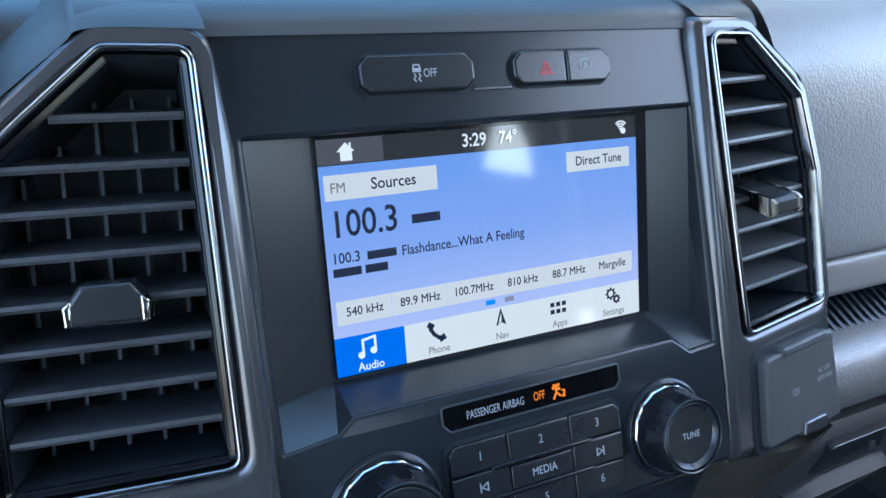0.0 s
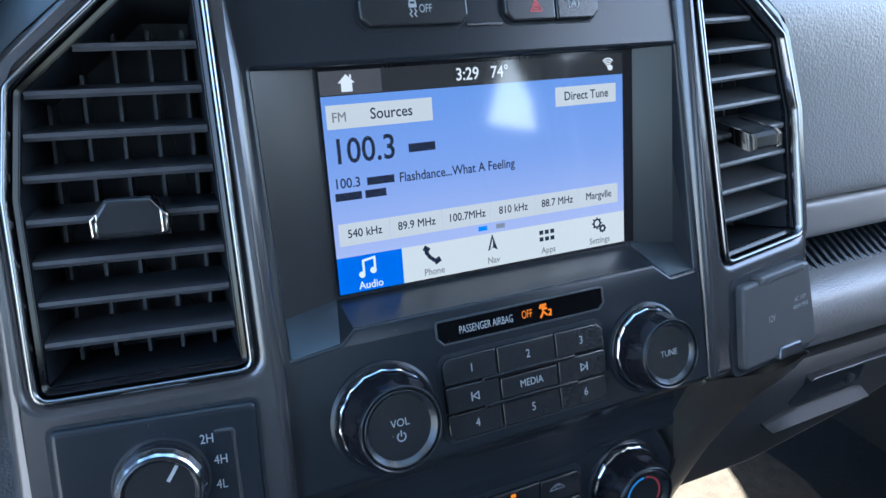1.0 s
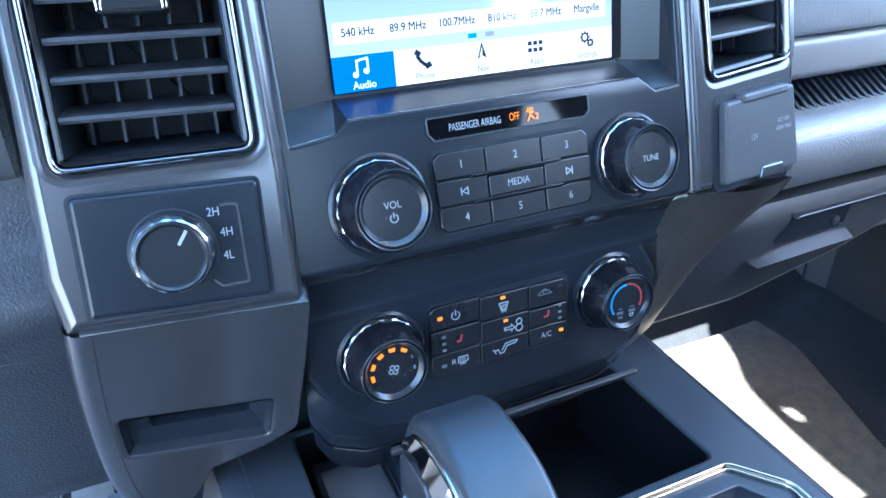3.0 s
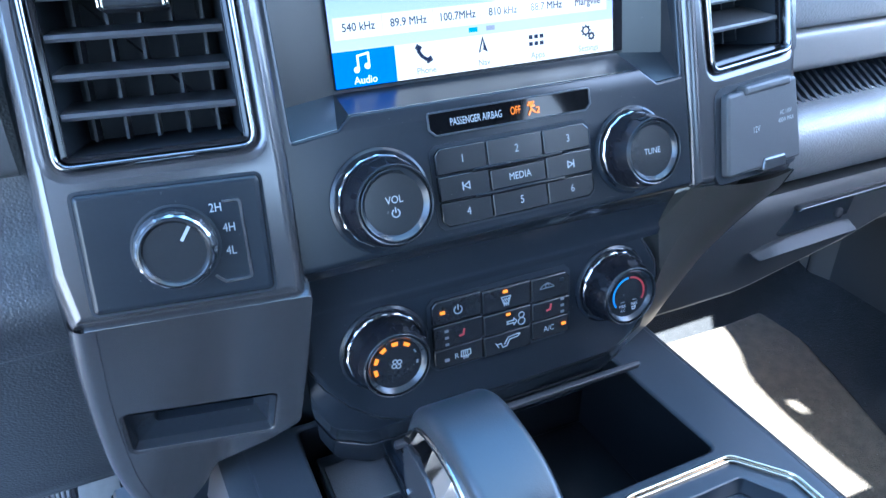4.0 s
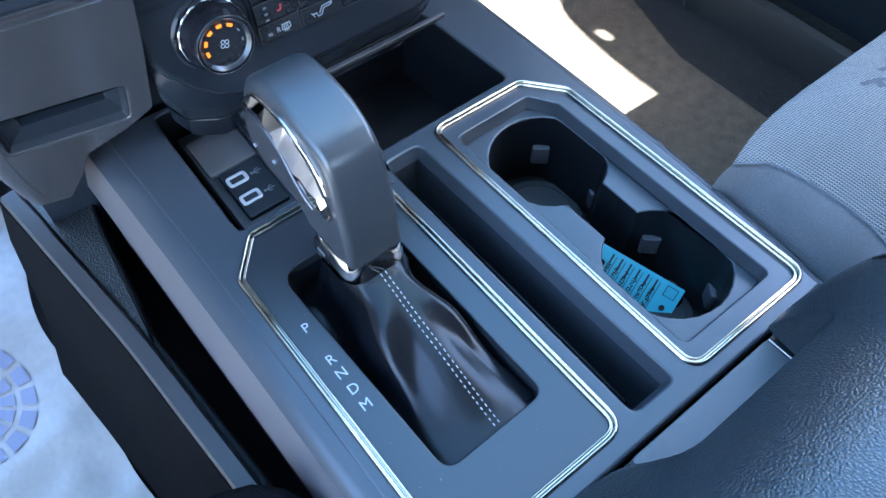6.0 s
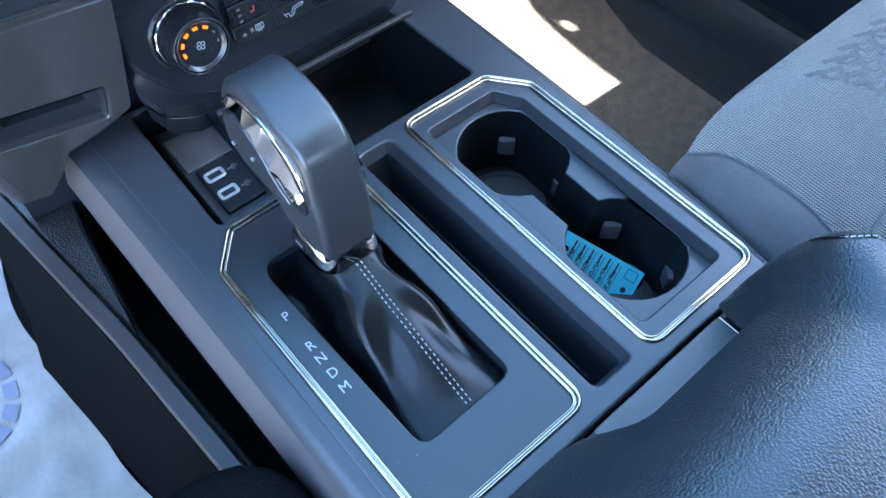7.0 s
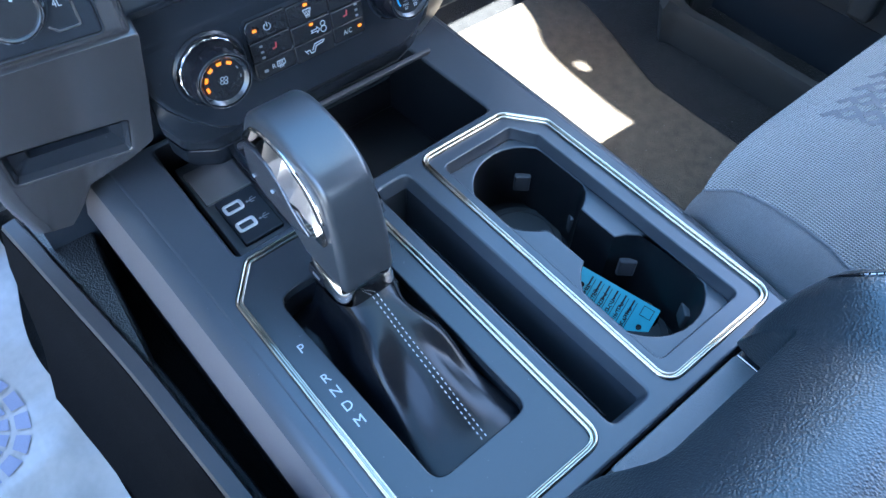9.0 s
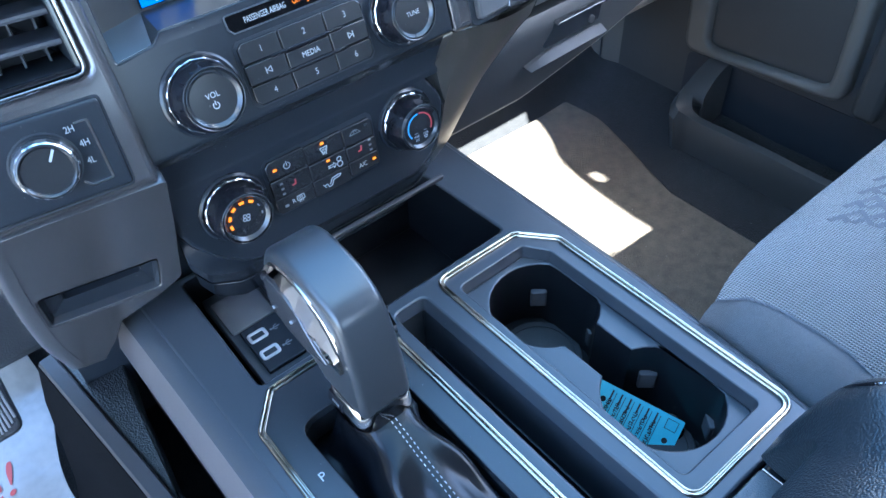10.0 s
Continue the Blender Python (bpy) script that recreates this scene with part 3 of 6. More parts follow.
for k in range(60):
    x = 0.24 + 0.0088 * k
    bm = plate([(0.414, 0.4995), (0.449, 0.503), (0.449, 0.518), (0.444, 0.516)], (), 0, 0.0036, FR((x, 0, 0), (0, 1, 0), (0, 0, 1)), back=True)
    part("rib", bm, BLACK, dash)
pad2 = smooth_line([(0.449, 0.503), (0.420, 0.5015), (0.404, 0.4995), (0.392, 0.492), (0.386, 0.478), (0.3875, 0.462), (0.396, 0.446), (0.410, 0.436), (0.43, 0.433)], 5)
part("lower_pad", extrude_x(pad2, 0.205, 0.78), DASHLOW, dash, "grained lower dash pad", smooth=60)

glove = thing("glove_box", (0.45, 0.41, 0.38), "dark grey glove box door with a recessed pull handle", "glove box")


def glove_ring(x):
    """Upright front, then a facet that widens to the right, down to the lower edge."""
    zc = min(0.405, max(0.341, 0.345 + 0.29 * (x - 0.30)))
    yc = 0.392 + 0.30 * max(0.0, 0.372 - zc)
    pts = [(0.43, 0.434), (0.402, 0.430), (0.396, 0.422), (0.393, 0.412), (yc, zc + 0.0015), (yc + 0.0012, zc - 0.001), (yc + 0.0012 + 0.92 * (zc - 0.3385), 0.3375), (yc + 0.003 + 0.92 * (zc - 0.3385), 0.3360), (0.4620, 0.3330)]
    return [Vector((x, y, z)) for y, z in pts]


part("glove_door", loft([glove_ring(0.135 + 0.645 * k / 40)[:5] for k in range(41)], False), GLOVE, glove, smooth=25)
part("lower_trim", loft([glove_ring(0.135 + 0.645 * k / 40)[4:] for k in range(41)], False), LOWER, glove, "earth grey lower edge, warm floor bounce put into its colour", smooth=25)
lowp = smooth_line([(0.4580, 0.3335), (0.4610, 0.330), (0.48, 0.312), (0.56, 0.292), (0.74, 0.285)], 4)
part("lower_panel", extrude_x(lowp, 0.11, 0.78), LOWER, glove, "grey panel under the glove box", smooth=60)
GH = FR((0.335, 0.3945, 0.390), (1, 0.0, 0.0), (0, -0.04, 1))


def handle_ring(u):
    """Cross-section of the pull edge, its broad face tipped upwards."""
    q = (u + 0.056) / 0.113
    v0 = -0.0075 + 0.0038 * q
    v1 = v0 + 0.0064 * min(1.0, 0.15 + q * 3.4) * (1 if q < 0.96 else 0.75)
    return [GH @ Vector(p) for p in ((u, v0 - 0.001, 0.000), (u, v0, 0.0105), (u, v0 + 0.001, 0.0125), (u, v1, 0.0045), (u, v1 + 0.001, 0.0020), (u, v1, -0.001))]


part("pull_handle", loft([handle_ring(-0.056 + 0.113 * k / 14) for k in range(15)]), STEELGREY, glove, "satin grey pull handle edge", smooth=40)
part("handle_recess", plate(rounded([(-0.0310, 0.0042), (0.0520, 0.0055), (0.0560, 0.0290), (-0.0140, 0.0270)], 0.003), (), -0.002, 0.0015, GH), BLACK, glove)
part("handle_lip", plate(rounded([(-0.0160, 0.0272), (0.1150, 0.0295), (0.1150, 0.0320), (-0.0130, 0.0300)], 0.001), (), -0.002, 0.006, GH, 0.001), SATIN, glove)
part("lock", lathe([(0.0042, 0.0), (0.0042, 0.003), (0.0034, 0.0036), (0.001, 0.0036)], 24, at(GH, 0.0405, 0.0130)), STEELGREY, glove, "small grey lock")

# driver's knee panel
knee = smooth_line([(0.44, 0.63), (0.398, 0.600), (0.384, 0.566), (0.376, 0.542), (0.362, 0.526), (0.352, 0.511), (0.3495, 0.496), (0.355, 0.481), (0.3585, 0.476), (0.366, 0.455), (0.384, 0.41), (0.403, 0.362), (0.411, 0.342), (0.425, 0.335), (0.50, 0.340)], 5)
kneep = thing("knee_panel", (-0.5, 0.40, 0.45), "grained dark knee panel below the steering column", "dash panel")
part("panel", extrude_x(knee, -0.78, -0.222), KNEE, kneep, smooth=60)
part("end_trim", sweep([(-0.2225, y, z) for y, z in knee], [(-0.0015, -0.0012), (0.0015, -0.0012), (0.0015, 0.0012), (-0.0015, 0.0012)], False, (1, 0, 0)), GAP, kneep)

# ---------------------------------------------------------------- centre stack
stack = thing("center_stack", (C, 0.36, 0.40), "matte black centre stack bezel between satin grey pillars", "center stack")
hole_f = [(-0.1190, 0.0575), (-0.0955, 0.0603), (-0.0884, 0.0665), (0.0901, 0.0665), (0.1016, 0.0578), (0.1190, 0.0590), (0.1186, 0.1876), (-0.1186, 0.1872)]
bez_out = rounded([(-0.1258, -0.0040), (0.1225, -0.0040), (0.1225, 0.2308), (-0.1258, 0.2308)], 0.002, 2)
part("bezel", plate(bez_out, [rounded(hole_f, 0.0012, 2)], -0.020, 0.0, SF, 0.0020, outer_bev=0.0), BLACK, stack)


def on_screen(u, z, lift=0.0):
    return Vector((C + u, 0.3812 + 0.197 * (z - 0.5797) - lift * 0.98, z + lift * 0.193))


front = [SF @ Vector((u, v, -0.0016)) for u, v in shifted(hole_f, 0.0)]
back_u = [-0.0885, -0.0880, -0.0875, 0.0890, 0.0925, 0.0965, 0.0965, -0.0885]
back_z = [0.5772] * 6 + [0.6888, 0.6888]
back = [on_screen(u, z) for u, z in zip(back_u, back_z)]
mid = [Vector((C - 0.1188, 0.3717, 0.5765))] + [f.lerp(b, 0.5) for f, b in zip(front[1:5], back[1:5])] + [Vector((C + 0.1188, 0.3717, 0.5772)), Vector((C + 0.1188, 0.3948, 0.6886)), Vector((C - 0.1188, 0.3948, 0.6886))]
part("screen_recess", loft([front, mid, back], True, (False, True)), RECESS, stack, "stepped black recess round the screen", smooth=20)

for x in (-0.122, 0.108):
    part("top_filler", plate(rect(C + x - 0.0125 if x < 0 else C + x - 0.003, 0.4110, C + x + 0.006 if x < 0 else C + x + 0.016, 0.440), (), 0.60, 0.7285, FLAT), BLACK, stack)
# shadowed overhang between the radio and climate panels
over = smooth_line([(0.33173, 0.5082), (0.3312, 0.5060), (0.3320, 0.5030), (0.3352, 0.5000), (0.3400, 0.4972), (0.3432, 0.4930), (0.3447, 0.4880), (0.3452, 0.4820), (0.3452, 0.4760), (0.3449, 0.4710), (0.34439, 0.46825), (0.34437, 0.46421)], 5)
part("overhang", extrude_x(over, C - 0.1258, C + 0.1222), BLACK, stack, smooth=80)

cl_out = [(-0.1262, 0.0160), (-0.1190, 0.0010), (-0.1055, -0.0160), (-0.0880, -0.0300), (-0.0750, -0.0360), (0.0780, -0.0360), (0.0940, -0.0290), (0.1065, -0.0170), (0.1165, 0.0050),
          (0.1195, 0.0173), (0.1165, 0.0290), (0.1010, 0.0535), (-0.1262, 0.0535)]
part("climate_face", plate(rounded(cl_out, 0.006, 3), (), -0.03, 0.0, SH, 0.004), BLACK, stack)
rings = []
for k, (sc, dy, dz) in enumerate([(1.0, 0.004, 0.0), (1.0, 0.006, -0.012), (0.985, 0.011, -0.022), (0.965, 0.018, -0.034), (0.95, 0.023, -0.05)]):
    ring = []
    for u, v in rounded([(-0.1262, 0.030), (-0.1255, -0.006), (-0.1150, -0.026), (-0.0920, -0.0375), (0.0860, -0.0375), (0.1020, -0.0290), (0.1130, -0.0120), (0.1175, 0.0120)], 0.016, 6):
        p = SH @ Vector((u * sc, v, -0.004))
        ring.append(p + Vector((0, dy, dz)))
    rings.append(ring)
part("lower_body", loft(rings, True, (True, False)), BLACK, stack, "curved black body under the climate panel", smooth=85)
seam = [rings[2][k] + Vector((0, -0.0008, 0)) for k in range(len(rings[2]))]
part("seam", sweep(seam, tube(0.0005, 5), False), BUTTON, stack)
ledge = plate(rrect(-0.07, -0.006, 0.118, -0.0015, 0.002), (), -0.004, 0.0, FR((C - 0.01, 0.338, 0.368), (1, 0, 0), (0, 1, 0.25)), 0.001, back=True)
part("ledge", ledge, RAILP, stack, "thin grey ledge above the storage bin")

# pillars of satin grey trim, each with its vent opening
LV = [(-0.0825, 0.0140), (0.0015, 0.0158), (-0.0032, 0.1762), (-0.0335, 0.1768), (-0.0775, 0.1375), (-0.0832, 0.0950)]
RV = [(0.0048, 0.0108), (0.0818, 0.0130), (0.0845, 0.0930), (0.0755, 0.1390), (0.0308, 0.1752), (-0.0012, 0.1764)]
lp_out = [(-0.0965, -0.0330), (-0.0922, -0.0612), (0.0165, -0.0612), (0.0160, 0.0050), (0.0098, 0.1400), (0.0045, 0.1850), (-0.0370, 0.1858), (-0.0480, 0.1790), (-0.0810, 0.1500), (-0.0905, 0.1280), (-0.0952, 0.0800)]
rp_out = [(-0.0175, -0.0590), (0.0840, -0.0720), (0.0930, 0.0210), (0.0942, 0.0930), (0.0865, 0.1430), (0.0780, 0.1550), (0.0390, 0.1835), (0.0280, 0.1870), (-0.0120, 0.1880), (-0.0135, 0.1760), (-0.0160, -0.0200)]
pil_l = thing("trim_pillar_panel", SL @ Vector((-0.04, 0, 0)), "satin dark grey dash pillar panel round the air vent", "trim panel", "dash pillars")
part("face", plate(rounded(lp_out, [0.01, 0.003, 0.004, 0, 0, 0.01, 0.008, 0.01, 0.015, 0.01, 0.01], 4), [rounded(LV, 0.006, 4)], -0.055, 0.0, SL, 0.0075, 6), SATIN, pil_l)
pil_r = thing("trim_pillar_panel", SR @ Vector((0.04, 0, 0)), "satin dark grey dash pillar panel round the air vent and power outlet", "trim panel", "dash pillars")
part("face", plate(rounded(rp_out, [0.004, 0.012, 0.01, 0.01, 0.012, 0.01, 0.012, 0.01, 0.008, 0, 0], 4), [rounded(RV, 0.006, 4)], -0.055, 0.0, SR, 0.0075, 6), SATIN, pil_r)


def pillar_cap(fr, edge, parent):
    """The soft top that runs back from the pillar's crown to the windscreen."""
    base = [fr @ Vector((u, v, -0.003)) for u, v in smooth_line(edge, 6)]
    rings = [[p + Vector((0, dy, dz)) for p in base] for dy, dz in ((0, 0), (0.006, 0.0035), (0.020, 0.0075), (0.055, 0.013), (0.14, 0.021), (0.40, 0.026))]
    part("top_cap", loft(rings, False, (False, False)), DASHTOP, parent, "soft grey top running back to the windscreen", smooth=60)


pillar_cap(SL, [(-0.0948, 0.1000), (-0.0895, 0.1285), (-0.0800, 0.1490), (-0.0475, 0.1775), (-0.0365, 0.1845), (0.0035, 0.1842)], pil_l)
pillar_cap(SR, [(-0.0080, 0.1868), (0.0275, 0.1858), (0.0385, 0.1822), (0.0770, 0.1545), (0.0855, 0.1430), (0.0920, 0.1000)], pil_r)

# lower left panel with its coin slot
ll_out = [(-0.0885, 0.0), (0.0165, 0.0), (0.0120, -0.045), (0.0040, -0.106), (-0.0150, -0.1180), (-0.0470, -0.1310), (-0.0570, -0.1520), (-0.0720, -0.1750), (-0.0900, -0.1720), (-0.0960, -0.128), (-0.0945, -0.060)]
slot = [(-0.0875, -0.1030), (-0.0125, -0.1080), (-0.0078, -0.0755), (-0.0860, -0.0700)]
lower_l = thing("lower_dash_panel", SLL @ Vector((-0.04, -0.05, 0)), "satin dark grey lower dash panel with an open coin slot", "trim panel")
part("face", plate(rounded(ll_out, [0.0, 0.003, 0.02, 0.01, 0.006, 0.004, 0.004, 0.003, 0.004, 0.02, 0.0], 4), [rounded(slot, 0.003, 3)], -0.03, 0.0, SLL, 0.003, 4, outer_bev=0.0006), SATIN, lower_l)
edge_l = smooth_line([(-0.0960, -0.0005), (-0.1020, -0.060), (-0.1035, -0.128), (-0.0975, -0.171)], 5)
turn_l = [[SLL @ Vector((u + 0.0125, v, 0.0004))] + [SLL @ Vector((u + 0.0078 - 0.0083 * math.sin(a), v, 0.0003 - 0.0080 * (1 - math.cos(a)))) for a in (k * math.pi / 16 for k in range(9))] + [SLL @ Vector((u - 0.0005, v, -0.035))] for u, v in edge_l]
part("side_return", loft(turn_l, False, (False, False)), SATIN, lower_l, "rounded side of the panel", smooth=60)
inner = [(-0.0735, -0.0905), (-0.0205, -0.0925), (-0.0195, -0.0765), (-0.0745, -0.0715)]
a = [SLL @ Vector((u, v, -0.0005)) for u, v in rounded(slot, 0.003, 3)]
step = [SLL @ Vector((u, v, -0.0050)) for u, v in shifted(rounded(slot, 0.003, 3), 0.0026)]
b = [SLL @ Vector((u, v, -0.0085)) for u, v in rounded(inner, 0.002, 3)]
part("slot_frame", loft([a, step, b], True, (False, False)), BLACK, lower_l, "black stepped frame of the slot", smooth=20)
part("backing", plate(rect(-0.214, 0.20, -0.050, 0.50), (), 0, 0.006, FR((0, 0.412, 0), (1, 0, 0), (0, 0, 1)), back=True), GAP, lower_l, "dark backing behind the panel")
c = [SLL @ Vector((u, v, -0.045)) for u, v in rounded(inner, 0.002, 3)]
part("slot_well", loft([b, c], True, (False, True)), GAP, lower_l, "dark inside of the coin slot")

# lower right panel beside the glove box, tapering down along the stack
LOW_R = [((0.1370, 0.3325, 0.5005), (0.1500, 0.3335, 0.4985), (0.2420, 0.3450, 0.4880)), ((0.1325, 0.3385, 0.4870), (0.1565, 0.3370, 0.4815), (0.2440, 0.3540, 0.4700)),
         ((0.1269, 0.3450, 0.4730), (0.1490, 0.3410, 0.4680), (0.2390, 0.3660, 0.4520)), ((0.1290, 0.3435, 0.4550), (0.1395, 0.3410, 0.4530), (0.2300, 0.3740, 0.4340)),
         ((0.1318, 0.3425, 0.4370), (0.1322, 0.3410, 0.4370), (0.2140, 0.3820, 0.4100)), ((0.1245, 0.3400, 0.4180), (0.1250, 0.3390, 0.4180), (0.1990, 0.3880, 0.3860)),
         ((0.1170, 0.3385, 0.3978), (0.1175, 0.3372, 0.3978), (0.1820, 0.3940, 0.3620)), ((0.1058, 0.3440, 0.3810), (0.1063, 0.3425, 0.3810), (0.1650, 0.4020, 0.3360))]
lower_r = thing("lower_dash_panel", (0.18, 0.37, 0.36), "satin grey lower dash panel beside the glove box", "trim panel")
rr, ch = [], []
for p0, pk, p1 in LOW_R:
    p0, pk, p1 = Vector(p0), Vector(pk), Vector(p1)
    ring = []
    for k in range(11):
        q = pk.lerp(p1, k / 10)
        q.y -= 0.007 * math.sin(math.pi * k / 10) * (1 if k else 0)
        ring.append(q)
    rr.append(ring + [p1 + Vector((-0.002, 0.05, 0))])
    ch.append([p0 + Vector((0.004, 0.05, 0)), p0, pk.lerp(p0, 0.06) + Vector((0, -0.0003, 0)), pk])
part("face", loft(rr, False, (False, False)), LOWTRIM, lower_r, smooth=45)
part("chamfer", loft(ch, False, (False, False)), LOWTRIM, lower_r, "grey chamfer beside the stack", smooth=30)
part("joint", sweep([r[-2] + Vector((0.0008, 0.0005, 0)) for r in rr], tube(0.0009, 6), False, (1, 0, 0)), GAP, lower_r, "dark joint against the glove box")

# ---------------------------------------------------------------- air vents


def span(poly, v):
    xs = []
    for i, (x1, y1) in enumerate(poly):
        x0, y0 = poly[i - 1]
        if (y0 <= v < y1) or (y1 <= v < y0):
            xs.append(x0 + (x1 - x0) * (v - y0) / (y1 - y0))
    return (min(xs), max(xs)) if xs else None


def air_vent(fr, outline, rows, tab_u, label, rise=-0.0070, skin=None):
    vent = thing("air_vent", fr @ Vector((sum(p[0] for p in outline) / len(outline), 0.09, -0.01)), label, "air vent", "dash air vents")
    ring = rounded(outline, 0.006, 5)
    path = [fr @ Vector((u, v, 0.0005)) for u, v in shifted(ring, -0.0002)]
    up = fr.to_3x3() @ Vector((0, 0, 1))
    prof = [(-0.0004, -0.006), (0.0019, -0.0010), (0.0016, 0.0008), (0.0007, 0.0014), (-0.0004, 0.0013), (-0.0012, 0.0003), (-0.0018, -0.006)]
    part("chrome_frame", sweep(path, prof, True, up), VENTCHROME, vent, "polished dark chrome frame", smooth=50)
    ring2 = shifted(ring, 0.0028)
    path2 = [fr @ Vector((u, v, -0.006)) for u, v in ring2]
    part("inner_frame", sweep(path2, [(-0.001, -0.004), (0.0022, -0.002), (0.0014, 0.0016), (-0.0010, 0.001)], True, up), GLOSS, vent, "gloss black inner frame", smooth=50)
    inner = shifted(ring, 0.0035)
    a = [fr @ Vector((u, v, -0.004)) for u, v in inner]
    b = [fr @ Vector((u, v, -0.050)) for u, v in shifted(inner, 0.004)]
    part("housing", loft([a, b], True, (False, True)), GAP, vent, "black inner housing")
    for v in rows:
        sp = span(inner, v)
        if not sp:
            continue
        u0, u1 = sp[0] + 0.0012, sp[1] - 0.0012
        prof = [(-0.0056, 0.0012), (-0.0054, -0.0004), (-0.0062, -0.0018), (-0.014, rise * 0.3 - 0.0018), (-0.031, rise), (-0.031, rise + 0.0020), (-0.014, rise * 0.3 + 0.0016), (-0.0066, 0.0016)]
        rings = [[fr @ Vector((u, v + y, x)) for x, y in prof] for u in (u0, u1)]
        part("slat", loft(rings), skin or SLAT, vent, smooth=30)
    lo, hi = span(inner, 0.06)
    n = 5
    for k in range(n):
        u = lo + (hi - lo) * (k + 0.7) / (n + 0.4)
        top = 0.165
        while top > 0.05 and not (span(inner, top) and span(inner, top)[0] < u < span(inner, top)[1]):
            top -= 0.006
        part("vane", plate(rect(u - 0.0007, 0.022, u + 0.0007, top - 0.002), (), -0.048, -0.032, fr, back=True), VENT, vent)
    u0, u1 = tab_u
    tv = 0.0835
    if rise > 0.004:
        wedge = [(-0.010, 0.0100), (-0.010, 0.0020), (0.0125, -0.0085), (0.0150, -0.0070), (0.0155, -0.0015), (0.0135, 0.0010)]
        rings = [[fr @ Vector((u, tv + y, x)) for x, y in wedge] for u in (u0 + 0.0020, u1 - 0.0020)]
        tab = part("tab", loft(rings), BUTTON, vent, "black thumb tab", smooth=25)
        for uu, e in ((u0, 0.0024), (u1 - 0.0024, 0.0024)):
            rings = [[fr @ Vector((u, tv + y * 1.10, x * 1.05)) for x, y in wedge] for u in (uu, uu + e)]
            part("tab_end", loft(rings), CHROME, tab, "chrome tab end", smooth=25)
        return vent
    body = [(u0, tv - 0.006), (u1, tv - 0.006), (u1 + 0.0006, tv + 0.002), (u1 - 0.005, tv + 0.0095), (u0 + 0.005, tv + 0.0095), (u0 - 0.0006, tv + 0.002)]
    tab = part("tab", plate(rounded(body, 0.0015, 3), (), -0.012, 0.0065, fr, 0.0022, 4), BUTTON, vent, "black thumb tab")
    for uu, s in ((u0, -1), (u1, 1)):
        bm = plate(rounded([(uu - s * 0.0022, tv - 0.0055), (uu + s * 0.0008, tv - 0.0052), (uu + s * 0.0012, tv + 0.002), (uu - s * 0.0022, tv + 0.0048)], 0.0006, 2), (), -0.008, 0.0070, fr, 0.001)
        part("tab_end", bm, CHROME, tab, "chrome tab end")
    return vent


ROWS_V = [0.153, 0.1353, 0.119, 0.1027, 0.0854, 0.0686, 0.0521, 0.0353]
air_vent(SL, LV, ROWS_V, (-0.0530, -0.0258), "black slatted dash air vent in a chrome frame with thumb tab", 0.0038)
# The right slats take the lighter, lit-coloured plastic.
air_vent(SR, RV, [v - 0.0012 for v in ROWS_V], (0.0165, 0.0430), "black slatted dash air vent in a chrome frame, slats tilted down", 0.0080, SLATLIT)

# ---------------------------------------------------------------- touch screen
scr = thing("touch_screen", SS @ Vector((0, -0.055, 0)), "lit radio touch screen with blue page and white buttons", "touch screen")
part("glass", plate(rrect(-0.0882, -0.0545, 0.0945, 0.0560, 0.001), (), -0.001, 0.0008, SS), GLOSS, scr, "gloss black screen glass")
HU = 0.0873


def field(name, u0, v0, u1, v1, m, w=0.0012, parent=None, label=""):
    return part(name, plate(rect(u0, v0, u1, v1), (), 0.0004, w, SS), m, parent or scr, label)


page = field("page", -HU, -0.0354, HU, 0.0423, SCR_BLUE, label="blue radio page")
bar = field("status_bar", -HU, 0.0424, HU, 0.0538, SCR_BAR, label="black status bar")
field("home_key", -HU, 0.0428, -0.0565, 0.0538, SCR_DOT, 0.0013, bar).data.materials[0] = glow("screen_home", (0.05, 0.05, 0.055), 0.1152)
nav = field("menu_bar", -0.0530, -0.0538, HU, -0.0354, SCR_WHITE, label="pale menu bar")
tile = field("audio_tile", -HU, -0.0538, -0.0531, -0.0354, SCR_TILE, label="bright blue selected tile")
src = field("source_button", -0.0855, 0.0270, -0.0308, 0.0382, SCR_BUTTON, 0.0015, page)
dtn = field("tune_button", 0.0424, 0.0276, 0.0823, 0.0378, SCR_BUTTON, 0.0015, page)
edges = [-0.0852, -0.0585, -0.0294, -0.0011, 0.0268, 0.0553, 0.0829]
keys = []
for k in range(6):
    keys.append(field("preset_key", edges[k] + 0.00015, -0.0296, edges[k + 1] - 0.00015, -0.0186, SCR_BUTTON, 0.0015, page))
field("page_dot", -0.0087, -0.0334, -0.0035, -0.0309, glow("screen_dot_on", (0.02, 0.22, 0.85), 0.09216), 0.0015, page)
field("page_dot", 0.0021, -0.0334, 0.0073, -0.0309, SCR_DOT, 0.0015, page)


def st(body, size, u, v, m, parent, w=0.0018, align="CENTER", sq=1.0):
    return text(body, size, at(SS, u, v, w), m, parent, "lettering", align, sq, 0.013)


st("Sources", 0.0074, -0.0528, 0.0327, SCR_TEXT, src, 0.0019, sq=0.94)
st("FM", 0.0064, -0.0832, 0.0323, SCR_GREY, src, 0.0019, "LEFT", 0.94)
st("Direct Tune", 0.0066, 0.0622, 0.0327, SCR_TEXT, dtn, 0.0019, sq=0.90)
st("100.3", 0.0170, -0.0848, 0.0158, SCR_TEXT, page, 0.0016, "LEFT", 0.88)
st("Flashdance...What A Feeling", 0.0068, -0.0515, 0.0004, SCR_TEXT, page, 0.0016, "LEFT", 0.865)
